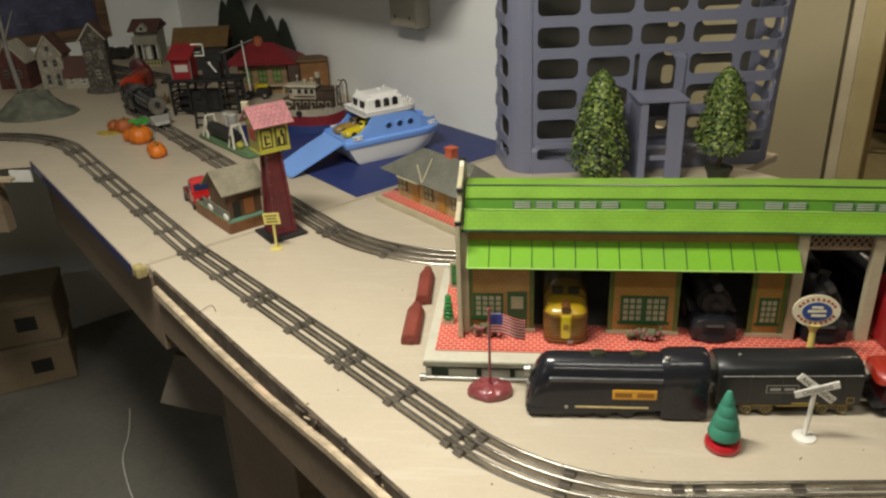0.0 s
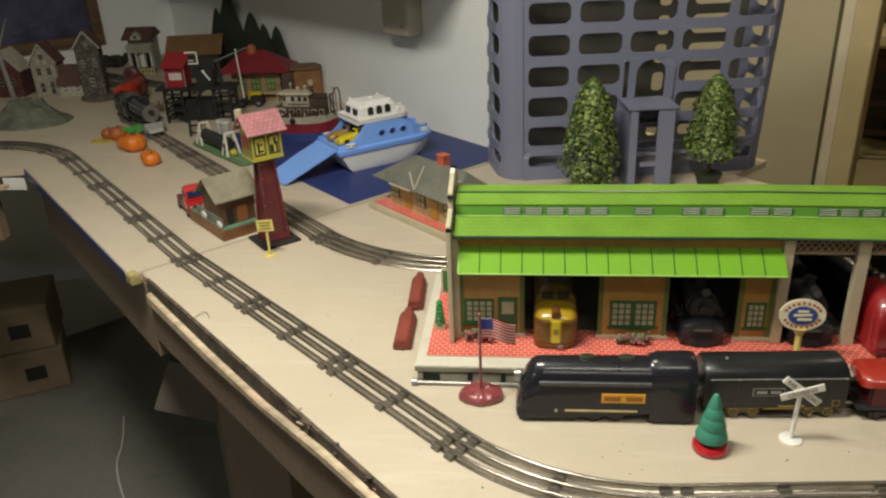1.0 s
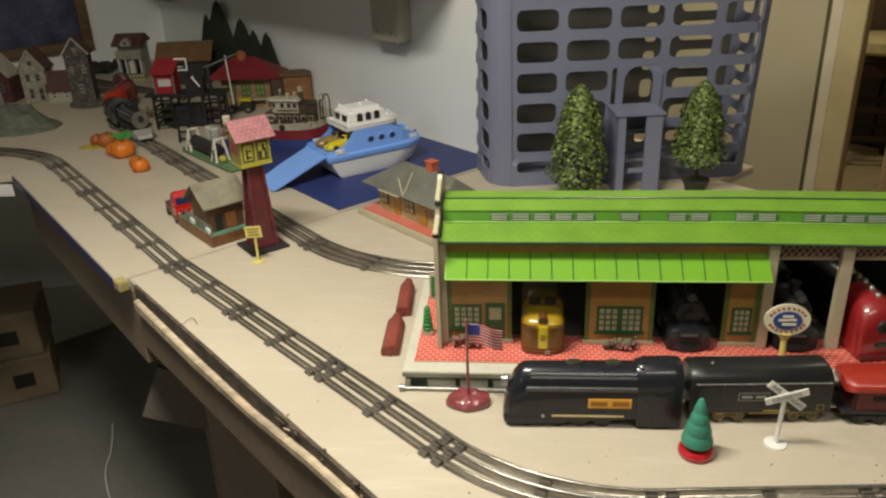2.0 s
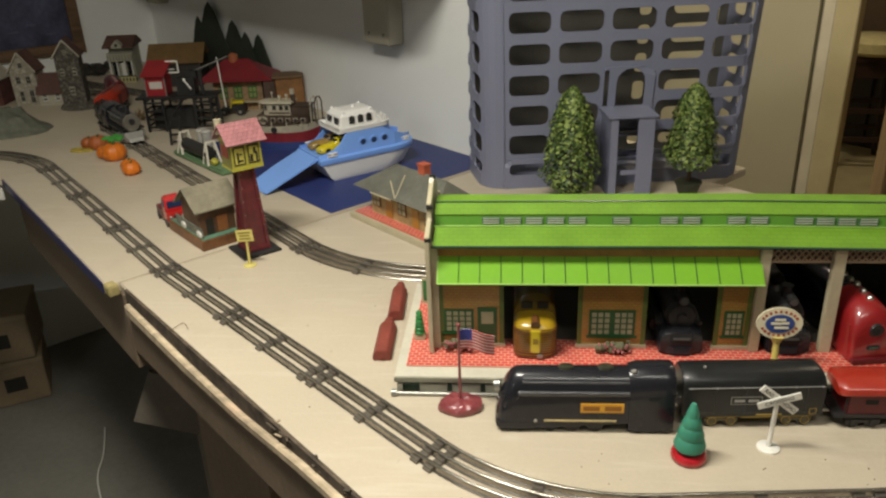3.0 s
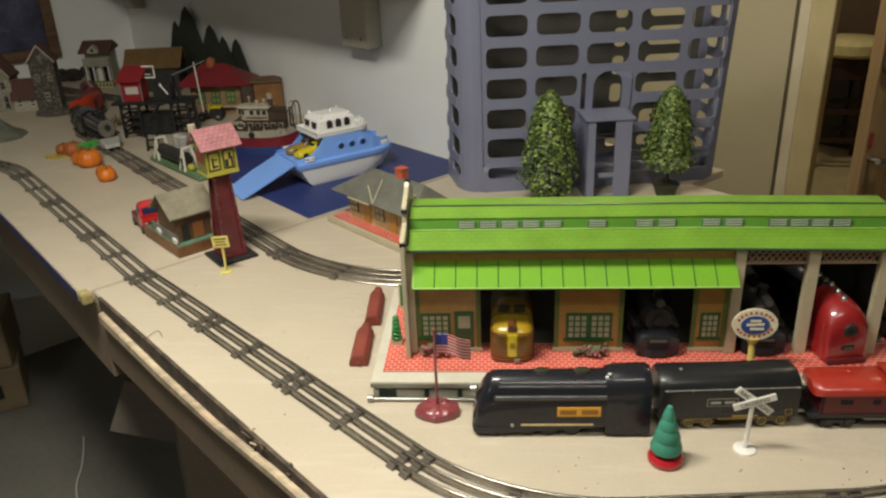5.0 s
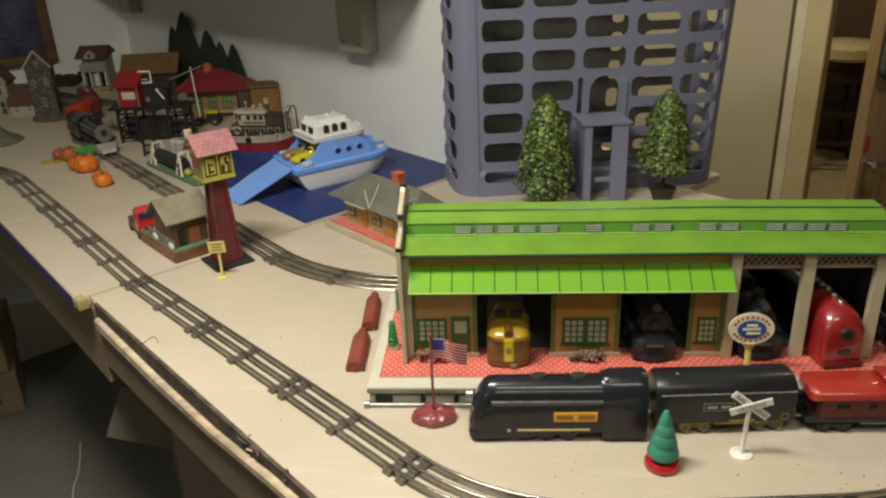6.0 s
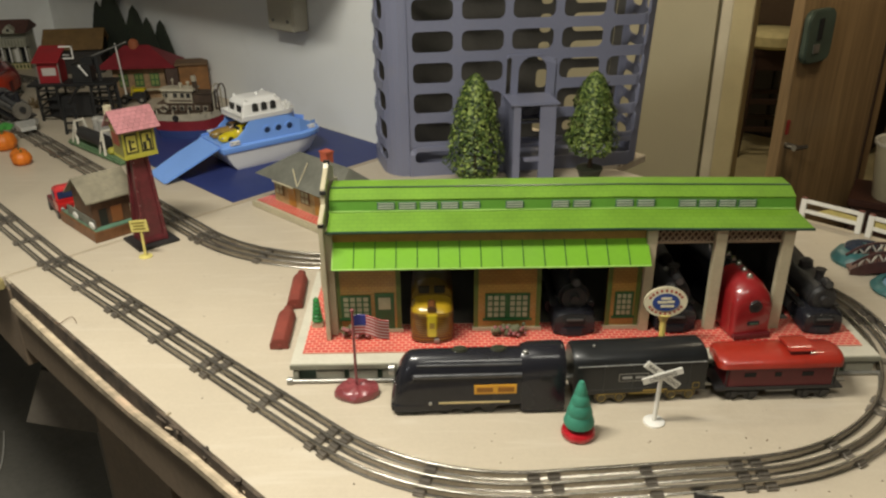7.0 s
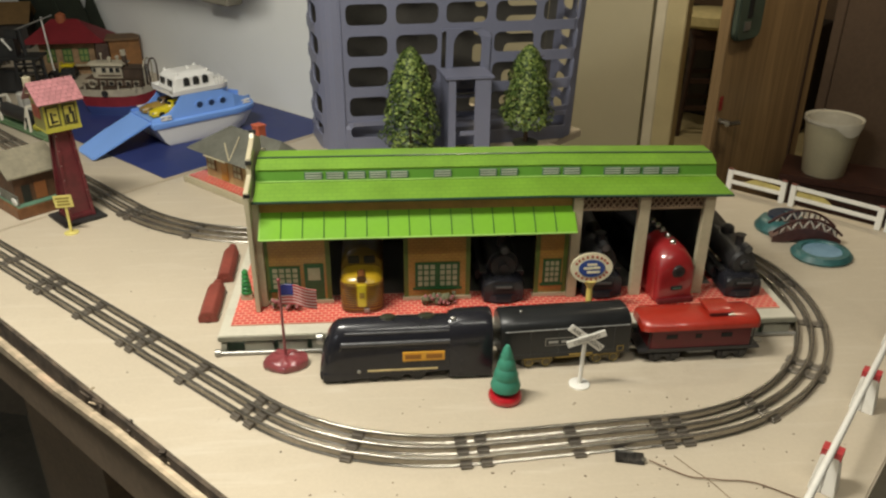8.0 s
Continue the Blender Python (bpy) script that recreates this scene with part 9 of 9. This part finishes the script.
e = thing("bar_stool", Matrix.Translation(sn(-1.92, 5.20, FZ)) @ Matrix.Rotation(radians(TDEG + 38), 4, "Z"), "dark wooden stool with a cream cushion in the far room", "stool")
STOOLW = mat("dark_stained_wood", (0.035, 0.017, 0.013), 0.4, 0, 0.2, 20)
bm = B()
lathe(bm, [(0.185, 0.715), (0.205, 0.735), (0.205, 0.790), (0.180, 0.812), (0.02, 0.818)], (0, 0, 0), 28)
part("cushion", bm, mat("cream_cushion", (0.50, 0.43, 0.22), 0.8, 0, 0.12, 20, 0.2, 90), e, "padded cream cushion", smooth=True)
part("seat", multi_box([((0, 0, 0.69), (0.31, 0.31, 0.045))]), STOOLW, e, "", 0.01)
for s in (-1, 1):
    part("apron", multi_box([((0, s * 0.135, 0.625), (0.27, 0.020, 0.085))]), STOOLW, e)
    part("apron", multi_box([((s * 0.135, 0, 0.625), (0.020, 0.25, 0.085))]), STOOLW, e)
for sx in (-1, 1):
    for sy in (-1, 1):
        bm = B()
        tube(bm, (sx * 0.165, sy * 0.165, 0), (sx * 0.125, sy * 0.125, 0.668), 0.016, 0.020, seg=8)
        part("leg", bm, STOOLW, e)
for z, y in ((0.20, -0.152), (0.20, 0.152), (0.38, -0.142), (0.38, 0.142)):
    part("stretcher", multi_box([((0, y, z), (0.28, 0.02, 0.03))]), STOOLW, e)
e = thing("dark_cabinet", Matrix.Translation(sn(-2.0, 5.54, FZ)) @ Matrix.Rotation(radians(TDEG), 4, "Z"), "low dark cabinet standing in the far room", "cabinet")
part("body", multi_box([((0, 0.2, 0.36), (1.3, 0.4, 0.72))]), mat("black_stained_wood", (0.018, 0.014, 0.011), 0.5, 0, 0.3, 5), e, "", 0.004)
for s in (-1, 1):
    part("door", multi_box([((s * 0.32, -0.008, 0.36), (0.62, 0.016, 0.66))]), mat("black_stained_door", (0.022, 0.016, 0.012), 0.45, 0, 0.3, 5), e, "", 0.004)


# ---- crumbs and thread on the table ----
cable("loose_thread", [(-0.440, 0.929, 0.001), (-0.432, 0.918, 0.0012), (-0.426, 0.934, 0.0035), (-0.418, 0.942, 0.003), (-0.408, 0.924, 0.001)], 0.0005, WIRE, "loose curl of brown thread on the table")
rnd = random.Random(11)
verts, faces = [], []
while len(faces) < 6 * 130:
    if rnd.random() < 0.6:
        x, y = rnd.gauss(0.38, 0.22), rnd.gauss(0.52, 0.09)
    else:
        x, y = rnd.uniform(-0.75, 0.85), rnd.uniform(0.45, 1.5)
    s_, n_ = x * DS.x + y * DS.y, x * DN.x + y * DN.y
    if n_ < NE + 0.01 or n_ > 1.44 or s_ > 0.07 or s_ < -1.15 or (-0.10 < x < 0.75 and 0.66 < y < 1.14) or math.hypot(x - 0.278, y - 0.653) < 0.03 or abs(y - 1.3) < 0.14 and x < 0:
        continue
    w, l, h, a = rnd.uniform(0.0004, 0.0011), rnd.uniform(0.0005, 0.0015), rnd.uniform(0.0003, 0.0008), rnd.uniform(0, 3.14)
    i = len(verts)
    for dx, dy, dz in ((-1, -1, 0), (1, -1, 0), (1, 1, 0), (-1, 1, 0), (-0.6, -0.6, 1), (0.6, -0.6, 1), (0.6, 0.6, 1), (-0.6, 0.6, 1)):
        u, v = dx * l, dy * w
        verts.append((x + u * math.cos(a) - v * math.sin(a), y + u * math.sin(a) + v * math.cos(a), dz * h))
    faces += [(i, i + 3, i + 2, i + 1), (i + 4, i + 5, i + 6, i + 7), (i, i + 1, i + 5, i + 4), (i + 1, i + 2, i + 6, i + 5), (i + 2, i + 3, i + 7, i + 6), (i + 3, i, i + 4, i + 7)]
me = bpy.data.meshes.new("crumbs")
me.from_pydata(verts, [], faces)
me.materials.append(mat("brown_crumbs", (0.10, 0.065, 0.04), 0.9, 0, 0.5, 30))
tagged(new("crumbs", me), "scattered brown crumbs and dust on the tan table top", "crumbs", kind="stuff")
